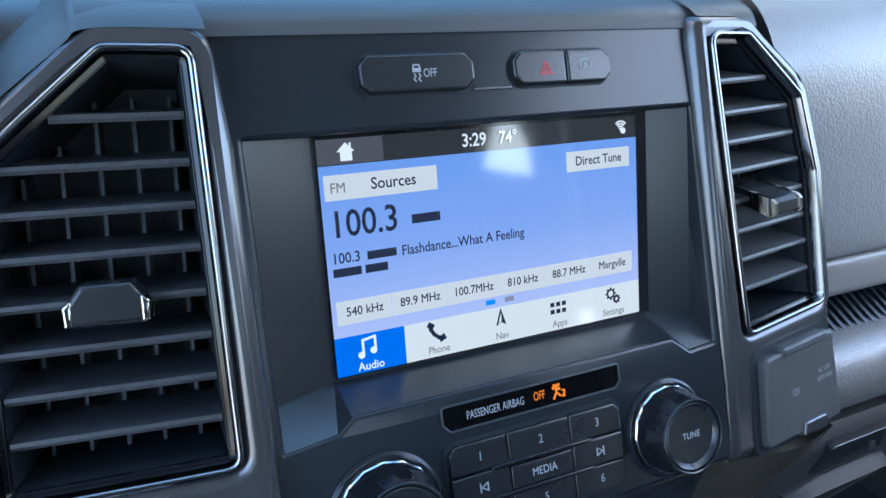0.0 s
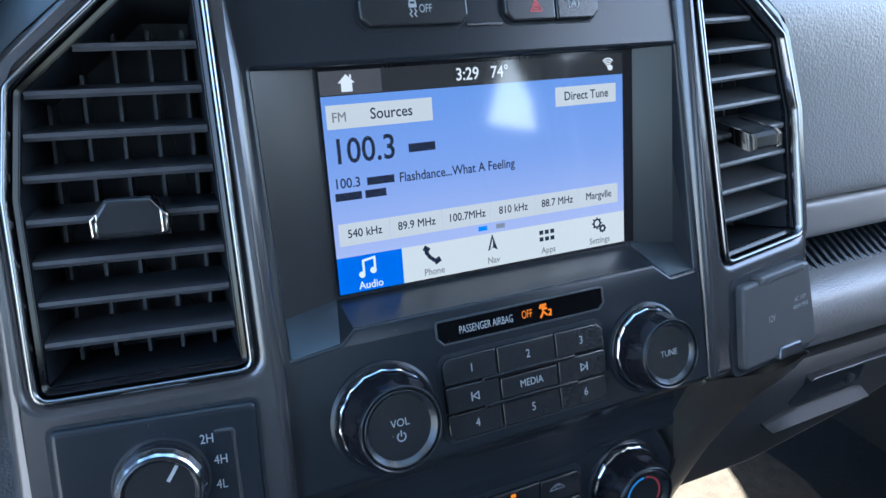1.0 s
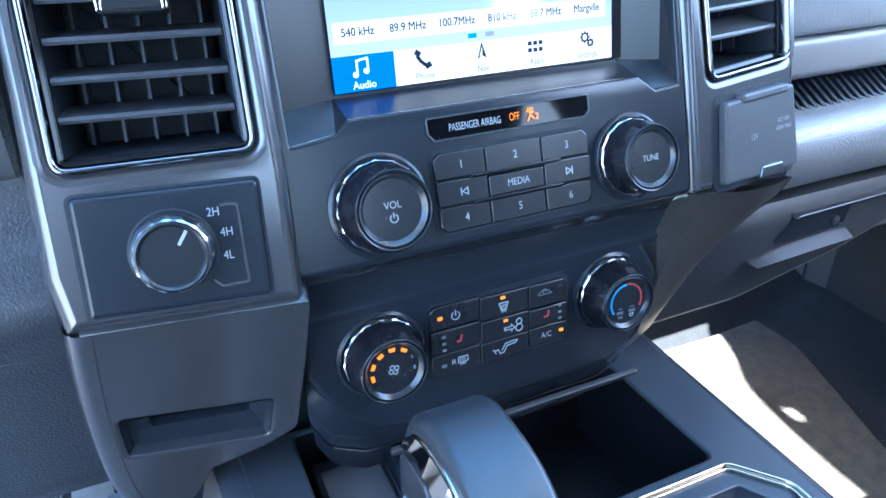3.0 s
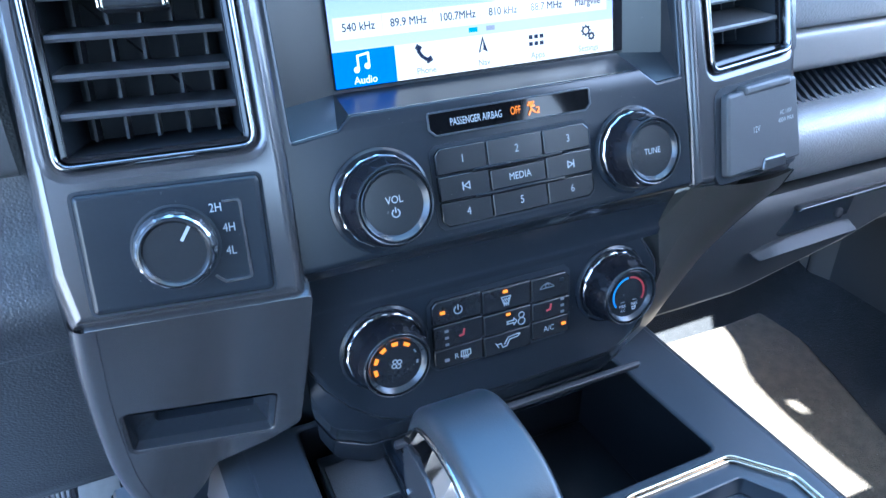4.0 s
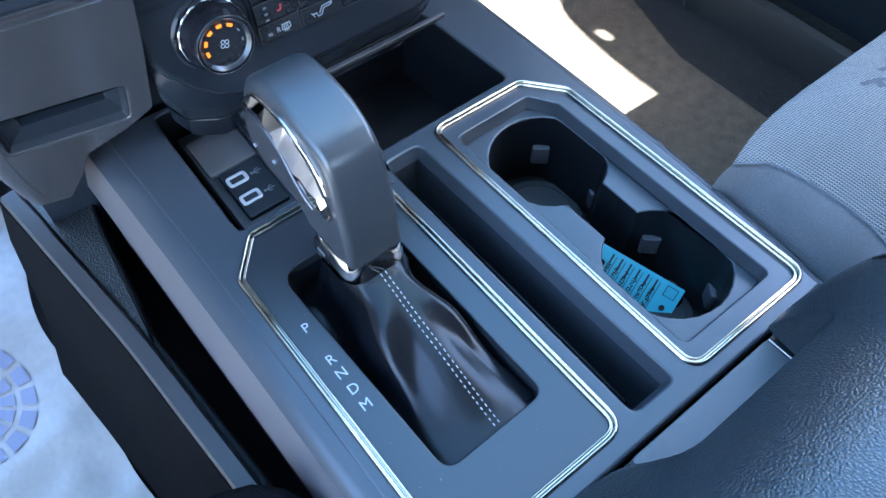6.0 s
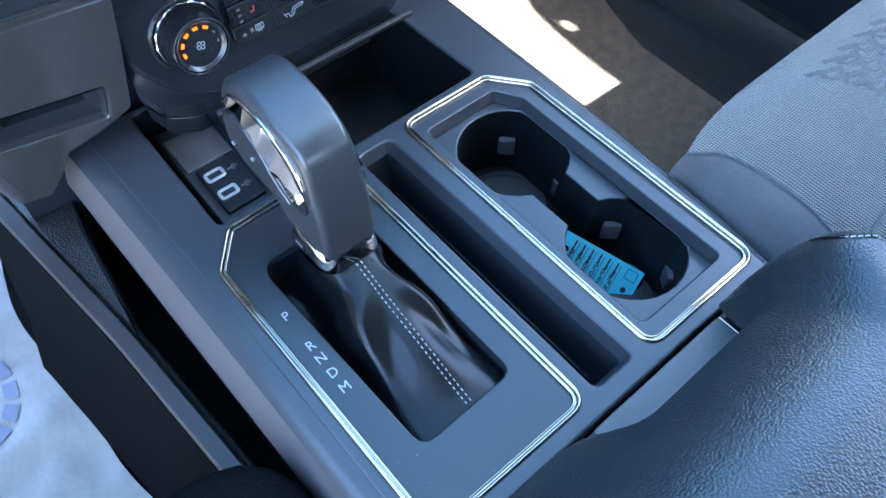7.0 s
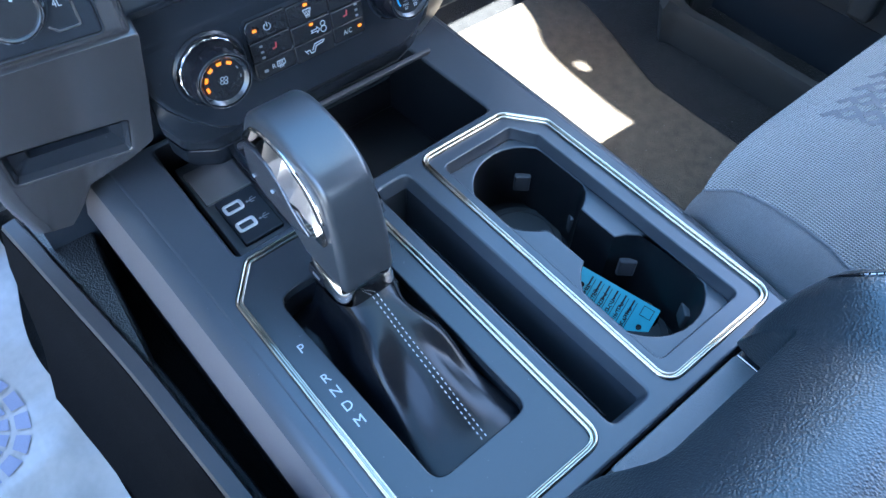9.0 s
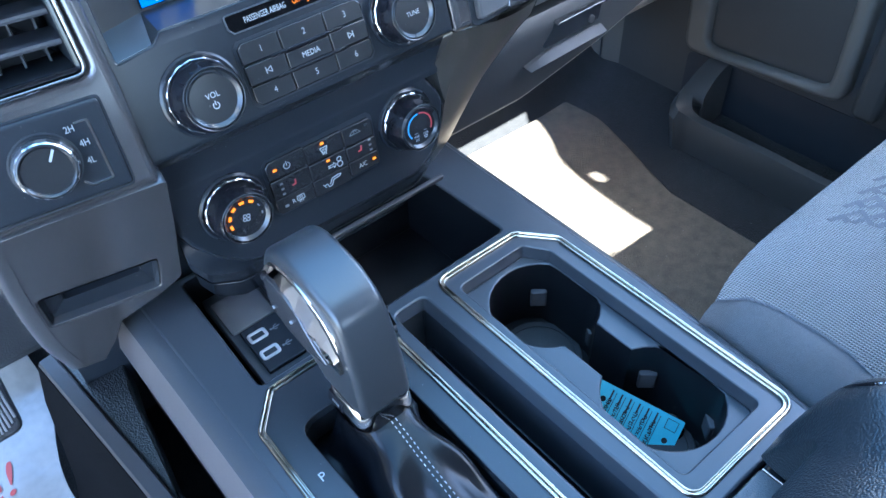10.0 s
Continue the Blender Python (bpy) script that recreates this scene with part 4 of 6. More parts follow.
st("100.3", 0.0068, -0.0851, 0.0009, SCR_TEXT, page, 0.0016, "LEFT", 0.90)
bm = plate(rect(-0.0450, 0.0124, -0.0306, 0.0166), (), 0.0004, 0.0016, SS)
part("lettering", bm, SCR_TEXT, page)
part("lettering", plate(rect(-0.0682, -0.0012, -0.0540, 0.0026), (), 0.0004, 0.0016, SS), SCR_TEXT, page)
part("lettering", plate(rect(-0.0849, -0.0073, -0.0716, -0.0035), (), 0.0004, 0.0016, SS), SCR_TEXT, page)
part("lettering", plate(rect(-0.0697, -0.0073, -0.0588, -0.0035), (), 0.0004, 0.0016, SS), SCR_TEXT, page)
for k, body in enumerate(["540 kHz", "89.9 MHz", "100.7MHz", "810 kHz", "88.7 MHz", "Margvlle"]):
    st(body, 0.0059, (edges[k] + edges[k + 1]) / 2, -0.0239, SCR_TEXT, keys[k], 0.0019, sq=0.90)
st("3:29", 0.0086, -0.0102, 0.0480, SCR_LITE, bar, 0.0017, sq=0.90)
st("74°", 0.0084, 0.0084, 0.0480, SCR_LITE, bar, 0.0017, sq=0.90)
st("Audio", 0.0056, -0.0709, -0.0508, SCR_LITE, tile, 0.0017, sq=0.95)
for body, u in (("Phone", -0.0359), ("Nav", -0.0006), ("Apps", 0.0344), ("Settings", 0.0694)):
    st(body, 0.0050, u, -0.0503, SCR_GREY, nav, 0.0017, sq=0.92)
# icons
bm = stroke([(-0.0742, -0.0450), (-0.0742, -0.0382), (-0.0682, -0.0372), (-0.0682, -0.0436)], 0.0011, SS, 0.0016)
for u, v in ((-0.0752, -0.0452), (-0.0692, -0.0438)):
    plate(circle(u, v, 0.0016, 14), (), 0.001, 0.0018, SS, bm=bm)
part("icon", bm, SCR_LITE, tile, "white music note")
bm = stroke([(-0.0400, -0.0382), (-0.0396, -0.0400), (-0.0380, -0.0424), (-0.0358, -0.0442), (-0.0338, -0.0448)], 0.0019, SS, 0.0016)
stroke([(-0.0402, -0.0376), (-0.0390, -0.0384)], 0.0028, SS, 0.0016, bm)
stroke([(-0.0346, -0.0452), (-0.0330, -0.0444)], 0.0028, SS, 0.0016, bm)
part("icon", bm, SCR_TEXT, nav, "black telephone handset")
bm = plate([(-0.0008, -0.0362), (-0.0036, -0.0448), (-0.0008, -0.0432), (0.0020, -0.0448)], [], 0.001, 0.0018, SS)
part("icon", bm, SCR_TEXT, nav, "black compass needle")
part("icon_fill", plate([(-0.0009, -0.0385), (-0.0026, -0.0438), (-0.0009, -0.0427)], [], 0.001, 0.0021, SS), SCR_WHITE, nav)
bm = bmesh.new()
for i in range(3):
    for j in range(2):
        plate(rect(0.0290 + 0.0036 * i, -0.0448 + 0.0038 * j, 0.0312 + 0.0036 * i, -0.0426 + 0.0038 * j), (), 0.001, 0.0018, SS, bm=bm)
part("icon", bm, SCR_TEXT, nav, "six black squares")
bm = bmesh.new()
for u, v, r in ((0.0678, -0.0402, 0.0022), (0.0716, -0.0436, 0.0015)):
    stroke(arc(u, v, r, 0, 360, 18), 0.0009, SS, 0.0016, bm)
    for k in range(8):
        a = k * math.pi / 4
        stroke([(u + r * math.cos(a), v + r * math.sin(a)), (u + r * 1.45 * math.cos(a), v + r * 1.45 * math.sin(a))], 0.0008, SS, 0.0016, bm)
part("icon", bm, SCR_TEXT, nav, "two black gears")
bm = plate([(-0.0768, 0.0440), (-0.0714, 0.0440), (-0.0714, 0.0480), (-0.0700, 0.0480), (-0.0742, 0.0520), (-0.0784, 0.0480), (-0.0768, 0.0480)], (), 0.001, 0.0017, SS)
plate(rect(-0.0724, 0.0500, -0.0716, 0.0518), (), 0.001, 0.0017, SS, bm=bm)
part("icon", bm, SCR_LITE, bar, "white house")
bm = bmesh.new()
for r in (0.0016, 0.0029, 0.0042):
    stroke(arc(0.0772, 0.0470, r, 45, 135, 8), 0.0007, SS, 0.0016, bm)
plate(circle(0.0772, 0.0472, 0.0006, 10), (), 0.001, 0.0018, SS, bm=bm)
plate(circle(0.0787, 0.0462, 0.0015, 12), (), 0.001, 0.0018, SS, bm=bm)
part("icon", bm, SCR_LITE, bar, "white signal mark")

# ---------------------------------------------------------------- buttons above the screen


def key(name, outline, fr, w, parent, bev=0.0014, material=None, label="", well=0.0012, w0=-0.002):
    part(name + "_gap", plate(shifted(outline, -well), (), w0, 0.0004, fr), GAP, parent)
    return part(name, plate(outline, (), w0, w, fr, bev, 4), material or BUTTON, parent, label)


def chamfer(u0, v0, u1, v1, c, lo=True, hi=True):
    p = []
    p += [(u0 + c, v0), ] if lo else [(u0, v0)]
    p += [(u1 - c, v0), (u1, v0 + c)] if hi else [(u1, v0)]
    p += [(u1, v1 - c), (u1 - c, v1)] if hi else [(u1, v1)]
    p += [(u0 + c, v1), (u0, v1 - c), (u0, v0 + c)] if lo else [(u0, v1)]
    return rounded(p, 0.0018, 3)


trac = thing("traction_button", SF @ Vector((-0.0386, 0.203, 0)), "black chamfered traction control button with white icon", "button", "dash buttons")
key("cap", chamfer(-0.0668, 0.2024, -0.0114, 0.2188, 0.0042), SF, 0.0042, trac)
text("OFF", 0.0054, at(SF, -0.0340, 0.2100, 0.0044), WHITE, trac, "lettering", squeeze=0.72)
bm = stroke([(-0.0422, 0.2122), (-0.0418, 0.2138), (-0.0392, 0.2138), (-0.0388, 0.2122)], 0.0006, SF, 0.0043)
plate(rrect(-0.0425, 0.2107, -0.0385, 0.2124, 0.0004), (), 0.004, 0.0045, SF, bm=bm)
for u in (-0.0418, -0.0395):
    stroke([(u, 0.2100), (u + 0.0007, 0.2089), (u - 0.0004, 0.2077), (u + 0.0006, 0.2066)], 0.0005, SF, 0.0043, bm)
part("icon", bm, WHITE, trac, "white skidding car")
part("groove", plate(rrect(-0.0112, 0.2034, 0.0092, 0.2184, 0.0005), (), -0.002, 0.0005, SF), BLACK, stack)
part("groove_edge", plate(rect(-0.0112, 0.2018, 0.0090, 0.2032), (), -0.002, 0.0012, SF, 0.0004), SATIN, stack)
haz = thing("hazard_button", SF @ Vector((0.025, 0.203, 0)), "black chamfered hazard light button with red triangle", "button", "dash buttons")
key("cap", chamfer(0.0094, 0.2026, 0.0388, 0.2186, 0.0042, True, False), SF, 0.0042, haz)
tri = [(0.0236, 0.2072), (0.0302, 0.2072), (0.0269, 0.2130)]
bm = stroke(tri, 0.0007, SF, 0.0043, closed=True)
stroke([(0.0254, 0.2083), (0.0284, 0.2083), (0.0269, 0.2109)], 0.0006, SF, 0.0043, bm, True)
part("icon", bm, REDP, haz, "red warning triangle")
sst = thing("engine_stop_button", SF @ Vector((0.053, 0.203, 0)), "black chamfered engine stop-start button with white letter", "button", "dash buttons")
key("cap", chamfer(0.0394, 0.2026, 0.0658, 0.2186, 0.0042, False, True), SF, 0.0042, sst)
bm = stroke(arc(0.0498, 0.2105, 0.0032, -40, 220, 16), 0.0005, SF, 0.0043)
stroke([(0.0484, 0.2090), (0.0498, 0.2122), (0.0512, 0.2090)], 0.0005, SF, 0.0043, bm)
stroke([(0.0490, 0.2101), (0.0506, 0.2101)], 0.0005, SF, 0.0043, bm)
part("icon", bm, WHITE, sst, "white letter A in a ring")

# ---------------------------------------------------------------- airbag lamp
air = thing("airbag_lamp", SF @ Vector((0.002, 0.054, 0)), "gloss black passenger airbag lamp with lit amber words", "indicator lamp")
ab_out = rounded([(-0.0440, 0.0492), (0.0490, 0.0492), (0.0520, 0.0520), (0.0520, 0.0602), (-0.0472, 0.0602), (-0.0472, 0.0525)], 0.001, 2)
part("rim", plate(shifted(ab_out, -0.0009), [ab_out], -0.002, 0.0013, SF, 0.0004), CONSOLE, air, "thin raised rim")
part("lens", plate(ab_out, (), -0.002, 0.0005, SF), LENS, air)
text("PASSENGER AIRBAG", 0.0056, at(SF, -0.0200, 0.0545, 0.0012), WHITE, air, squeeze=0.62)
text("OFF", 0.0060, at(SF, 0.0040, 0.0549, 0.0012), ORANGE, air, squeeze=0.62)
bm = bmesh.new()
for k in range(3):
    for j in range(2):
        plate(rect(0.0118 + 0.0014 * k + 0.0007 * j, 0.0562 + 0.0012 * j, 0.0126 + 0.0014 * k + 0.0007 * j, 0.0573 + 0.0012 * j), (), 0.0006, 0.0013, SF, bm=bm)
stroke([(0.0122, 0.0516), (0.0140, 0.0545), (0.0160, 0.0525)], 0.0009, SF, 0.0011, bm)
stroke([(0.0136, 0.0556), (0.0160, 0.0560)], 0.0010, SF, 0.0011, bm)
stroke([(0.0172, 0.0548), (0.0186, 0.0548), (0.0186, 0.0534), (0.0172, 0.0520), (0.0187, 0.0520)], 0.0007, SF, 0.0011, bm)
part("lamp_icon", bm, ORANGE, air, "lit amber seat symbol")

# ---------------------------------------------------------------- radio keys
radio = thing("radio_controls", SF @ Vector((0, 0.02, 0)), "block of black radio push buttons with white print", "button panel")
cu, rv_ = [-0.0480, -0.0172, 0.0180, 0.0490], [-0.0004, 0.0136, 0.0277, 0.0424]
part("well", plate(chamfer(-0.0496, -0.0018, 0.0505, 0.0440, 0.0035), (), -0.002, 0.0005, SF), GAP, radio)
labels = [["4", "5", "6"], ["", "MEDIA", ""], ["1", "2", "3"]]
for j in range(3):
    for i in range(3):
        u0, u1, v0, v1 = cu[i] + 0.0003, cu[i + 1] - 0.0003, rv_[j] + 0.0003, rv_[j + 1] - 0.0003
        if j == 1 and i == 1:
            v0, v1 = v0 + 0.0008, v1 - 0.0014
        c0 = 0.0035
        p = rect(u0, v0, u1, v1)
        if (i, j) == (0, 0):
            p = [(u0 + c0, v0), (u1, v0), (u1, v1), (u0, v1), (u0, v0 + c0)]
        if (i, j) == (2, 0):
            p = [(u0, v0), (u1 - c0, v0), (u1, v0 + c0), (u1, v1), (u0, v1)]
        if (i, j) == (0, 2):
            p = [(u0, v0), (u1, v0), (u1, v1), (u0 + c0, v1), (u0, v1 - c0)]
        if (i, j) == (2, 2):
            p = [(u0, v0), (u1, v0), (u1, v1 - c0), (u1 - c0, v1), (u0, v1)]
        k = part("button", plate(rounded(p, 0.0013, 3), (), -0.002, 0.0030 + (0.0006 if j == 1 else 0), SF, 0.0009, 3), BUTTON, radio)
        if labels[j][i]:
            text(labels[j][i], 0.0062 if j != 1 else 0.0056, at(SF, (u0 + u1) / 2 + 0.0005, (v0 + v1) / 2, 0.0033 + (0.0006 if j == 1 else 0)), WHITE, k, squeeze=0.85)
        elif j == 1:
            s = -1 if i == 0 else 1
            uc, vc = (u0 + u1) / 2 + 0.0005, (v0 + v1) / 2
            bm = stroke([(uc - s * 0.0020, vc - 0.0019), (uc - s * 0.0020, vc + 0.0019), (uc + s * 0.0012, vc)], 0.0005, SF, 0.0037, closed=True)
            stroke([(uc + s * 0.0019, vc - 0.0020), (uc + s * 0.0019, vc + 0.0020)], 0.0006, SF, 0.0037, bm)
            part("icon", bm, WHITE, k, "white skip mark")
for v in (rv_[1], rv_[2]):
    for u0, u1 in ((-0.0275, 0.0290),):
        part("ridge", plate(rrect(u0, v - 0.0010, u1, v + 0.0012, 0.0008), (), -0.002, 0.0046, SF, 0.0009), GLOSS, radio, "gloss black dividing ridge")

# ---------------------------------------------------------------- knobs


def facets(n, upto):
    """A waving function that turns the first rings of a lathe into flat facets."""
    return lambda a, i: math.cos(math.pi / n) / math.cos(a % (2 * math.pi / n) - math.pi / n) if i < upto else 1.0


def knob(name, label, fr, u, v, size=1.0):
    k = thing(name, fr @ Vector((u, v, 0)), label, "knob", "rotary knobs")
    f = at(fr, u, v) @ Matrix.Scale(size, 4)
    part("collar", lathe([(0.0262, -0.001), (0.0258, 0.0012), (0.0244, 0.0020), (0.0226, 0.0010)], 64, f), BLACK, k, "black collar")
    part("grip_ring", lathe([(0.0226, 0.0005), (0.0232, 0.0016), (0.0227, 0.0036), (0.0214, 0.0048)], 128, f, facets(16, 3)), KNURL, k, "dark chrome faceted ring", smooth=11)
    part("body", lathe([(0.0222, 0.0040), (0.0214, 0.0100), (0.0206, 0.0160), (0.0190, 0.0202)], 128, f, facets(16, 3)), GLOSS, k, "gloss black faceted barrel", smooth=11)
    part("rim", lathe([(0.0191, 0.0198), (0.0190, 0.0211), (0.0185, 0.0217), (0.0179, 0.0214), (0.0176, 0.0196)], 64, f), BUTTON, k, "thin satin rim", smooth=50)
    part("groove", lathe([(0.0179, 0.0197), (0.0168, 0.0197)], 64, f), GAP, k)
    part("dish", lathe([(0.0171, 0.0192), (0.0170, 0.0208), (0.0166, 0.0211), (0.0158, 0.0205), (0.0143, 0.0188)], 64, f), PLATE, k, "dished black edge of the face", smooth=50)
    face = part("face", lathe([(0.0145, 0.0180), (0.0145, 0.0189), (0.0100, 0.0190), (0.001, 0.0190)], 48, f), BUTTON, k, "black knob face")
    return k, face, f


k, face, f = knob("volume_knob", "black volume knob with dark chrome faceted ring", SF, -0.0792, 0.0212, 1.06)
text("VOL", 0.0050, at(f, 0.0, 0.0022, 0.0193), WHITE, face, squeeze=0.9)
bm = stroke(arc(0, -0.0040, 0.0019, -235, 55, 14), 0.0005, f, 0.0191)
stroke([(0, -0.0036), (0, -0.0014)], 0.0005, f, 0.0191, bm)
part("icon", bm, WHITE, face, "white power mark")
k, face, f = knob("tune_knob", "black tuning knob with dark chrome faceted ring", SF, 0.0788, 0.0210)
text("TUNE", 0.0048, at(f, 0, 0, 0.0193), WHITE, face, squeeze=0.92)
k, face, f = knob("fan_knob", "black fan speed knob with lit amber bars", SH, -0.0812, 0.0195, 1.05)
for n in range(5):
    a = 190 - n * 33
    p = [(0.0122 * math.cos(radians(a + d)) * q, 0.0122 * math.sin(radians(a + d)) * q) for d, q in ((-8, 0.92), (-8, 1.08), (8, 1.08), (8, 0.92))]
    part("speed_bar", plate(p, (), 0.0180, 0.0195, f), ORANGE, face, "lit amber bar")
for n in range(2):
    a = 190 - (5 + n) * 33
    p = [(0.0118 * math.cos(radians(a + d)) * q, 0.0118 * math.sin(radians(a + d)) * q) for d, q in ((-5, 0.97), (-5, 1.05), (5, 1.05), (5, 0.97))]
    part("speed_bar", plate(p, (), 0.0180, 0.0193, f), GREYP, face)
bm = bmesh.new()
for n in range(4):
    a = math.pi / 2 * n + 0.5
    stroke(arc(0.0018 * math.cos(a), 0.0018 * math.sin(a), 0.0012, math.degrees(a) - 160, math.degrees(a) + 160, 10), 0.0005, f, 0.0191, bm)
part("icon", bm, WHITE, face, "white fan mark")
k, face, f = knob("temperature_knob", "black temperature knob with blue and red arc", SH, 0.0775, 0.0200, 1.04)
part("cold_arc", stroke(arc(0, 0.0005, 0.0112, 95, 215, 18), 0.0011, f, 0.0191), BLUEP, face, "blue arc")
part("hot_arc", stroke(arc(0, 0.0005, 0.0112, 85, -25, 18), 0.0011, f, 0.0191), REDP, face, "red arc")
for s, b1 in ((-1, "A/C"), (1, "")):
    text("MAX", 0.0031, at(f, s * 0.0044, -0.0068, 0.0193), WHITE, face, squeeze=0.75)
    stroke_b = stroke([(s * 0.0044 - 0.0014, -0.0040), (s * 0.0044 + 0.0014, -0.0040)], 0.0003, f, 0.0191)
    part("tick", stroke_b, GREYP, face)
text("A/C", 0.0029, at(f, -0.0040, -0.0098, 0.0193), WHITE, face, squeeze=0.75)
part("icon", stroke([(0.0028, -0.0088), (0.0056, -0.0088), (0.0050, -0.0106), (0.0034, -0.0106)], 0.0004, f, 0.0191, closed=True), WHITE, face)

# ---------------------------------------------------------------- climate keys
clim = thing("climate_controls", SH @ Vector((0, 0.018, 0)), "block of black climate push buttons with amber lamps", "button panel")
part("well", plate(chamfer(-0.0530, -0.0068, 0.0460, 0.0425, 0.004), (), -0.002, 0.0005, SH), GAP, clim)
cu, rv_ = [-0.0514, -0.0182, 0.0160, 0.0446], [[-0.0052, 0.0092, 0.0253, 0.0412], [-0.0066, 0.0086, 0.0235, 0.0398], [-0.0044, 0.0092, 0.0225, 0.0392]]
cap = {}
for i in range(3):
    for j in range(3):
        u0, u1, v0, v1 = cu[i] + 0.0004, cu[i + 1] - 0.0004, rv_[i][j] + 0.0004, rv_[i][j + 1] - 0.0004
        p = rect(u0, v0, u1, v1)
        c0 = 0.0032
        if (i, j) == (0, 2):
            p = [(u0, v0), (u1, v0), (u1, v1), (u0 + c0, v1), (u0, v1 - c0)]
        if (i, j) == (2, 2):
            p = [(u0, v0), (u1, v0), (u1, v1 - c0), (u1 - c0, v1), (u0, v1)]
        if (i, j) == (0, 0):
            p = [(u0 + c0, v0), (u1, v0), (u1, v1), (u0, v1), (u0, v0 + c0)]
        cap[i, j] = part("button", plate(rounded(p, 0.0013, 3), (), -0.002, 0.0030 + 0.0005 * (j % 2), SH, 0.0009, 3), BUTTON, clim)
W3 = 0.0032


def led(i, j, u, v, w=0.0030, h=0.0018, m=None):
    part("lamp", plate(rrect(u - w / 2, v - h / 2, u + w / 2, v + h / 2, 0.0003), (), 0.002, 0.0038, SH), m or ORANGE, cap[i, j], "lit amber lamp" if not m else "")


led(0, 2, -0.0445, 0.0335)
led(1, 2, -0.0024, 0.0366)
led(1, 1, -0.0008, 0.0206)
led(2, 0, 0.0396, -0.0002 + 0.003)
led(0, 0, -0.0433, 0.0010, m=GREYP)
led(2, 2, 0.0380, 0.0345, m=GAP)
bm = stroke(arc(-0.0342, 0.0330, 0.0026, -235, 55, 14), 0.0006, SH, W3)
stroke([(-0.0342, 0.0332), (-0.0342, 0.0364)], 0.0006, SH, W3, bm)
part("icon", bm, WHITE, cap[0, 2], "white power mark")
bm = stroke([(-0.0050, 0.0330), (0.0014, 0.0330), (-0.0002, 0.0282), (-0.0034, 0.0282)], 0.0005, SH, W3, closed=True)
for q in (-0.0032, -0.0018, -0.0004):
    stroke([(q, 0.0268), (q + 0.0004, 0.0290), (q - 0.0003, 0.0304), (q + 0.0004, 0.0318)], 0.0004, SH, W3, bm)
part("icon", bm, WHITE, cap[1, 2], "white windscreen defrost mark")
bm = stroke(smooth_line([(0.0225, 0.0312), (0.0240, 0.0330), (0.0275, 0.0345), (0.0305, 0.0330), (0.0325, 0.0312)], 4), 0.0005, SH, W3)
stroke([(0.0225, 0.0312), (0.0325, 0.0312)], 0.0005, SH, W3, bm)
stroke(arc(0.0275, 0.0326, 0.0013, 0, 270, 10), 0.0005, SH, W3, bm)
part("icon", bm, GREYP, cap[2, 2], "grey recirculation mark")
for i, u in ((0, -0.0327), (2, 0.0284)):
    bm = stroke([(u + 0.0016, 0.0192), (u + 0.0010, 0.0158), (u - 0.0014, 0.0155)], 0.0011, SH, W3 + 0.0005)
    part("icon", bm, REDP, cap[i, 1], "red heated seat mark")
    s = -1 if i == 0 else 1
    for q in range(3):
        part("tick", plate(rect(u + s * 0.0100 - 0.0012, 0.0110 + 0.0045 * q, u + s * 0.0100 + 0.0012, 0.0126 + 0.0045 * q), (), 0.002, 0.0038, SH), GREYP, cap[i, 1])
bm = stroke([(-0.0020, 0.0138), (0.0030, 0.0138), (0.0030, 0.0122), (0.0052, 0.0147), (0.0030, 0.0170), (0.0030, 0.0156), (-0.0020, 0.0156), (-0.0010, 0.0147)], 0.0005, SH, W3 + 0.0005, closed=True)
stroke(arc(0.0085, 0.0178, 0.0019, 0, 360, 12), 0.0005, SH, W3 + 0.0005, bm)
stroke(arc(0.0085, 0.0134, 0.0024, 0, 360, 12), 0.0005, SH, W3 + 0.0005, bm)
part("icon", bm, WHITE, cap[1, 1], "white face vent mark")
bm = stroke([(-0.0090, 0.0010), (-0.0060, 0.0012), (-0.0050, -0.0018), (-0.0020, -0.0014), (0.0000, 0.0026), (0.0060, 0.0032), (0.0074, 0.0048), (0.0050, 0.0050), (-0.0010, 0.0044), (-0.0036, 0.0002)], 0.0005, SH, W3)
stroke([(-0.0098, 0.0022), (-0.0078, -0.0012)], 0.0005, SH, W3, bm)
part("icon", bm, WHITE, cap[1, 0], "white foot vent mark")
text("R", 0.0052, at(SH, -0.0368, 0.0018, 0.0034), WHITE, cap[0, 0])
bm = stroke([(-0.0335, 0.0042), (-0.0275, 0.0042), (-0.0272, 0.0008), (-0.0295, 0.0000), (-0.0338, 0.0004)], 0.0005, SH, W3, closed=True)
for q in (-0.0322, -0.0308, -0.0294):
    stroke([(q, -0.0014), (q + 0.0004, 0.0006), (q - 0.0002, 0.0020), (q + 0.0003, 0.0034)], 0.0004, SH, W3, bm)
part("icon", bm, WHITE, cap[0, 0], "white rear defrost mark")
text("A/C", 0.0056, at(SH, 0.0286, 0.0022, 0.0034), WHITE, cap[2, 0], squeeze=0.85)

# ---------------------------------------------------------------- four wheel drive switch
sw = thing("drive_mode_switch", SL @ Vector((-0.04, -0.03, 0)), "black four-wheel-drive switch plate with rotary knob", "switch")
part("surround", plate(rrect(-0.0812, -0.0548, 0.0026, 0.0034, 0.004), (), -0.002, 0.0006, SL), GAP, sw)
part("switch_plate", plate(rrect(-0.0800, -0.0537, 0.0015, 0.0022, 0.0035), (), -0.002, 0.0032, SL, 0.0028, 4), BLACK, sw)
f = at(SL, -0.0395, -0.0266)
part("knob_shadow_ring", lathe([(0.0200, 0.001), (0.0198, 0.0034), (0.0188, 0.0036)], 48, f), GAP, sw)
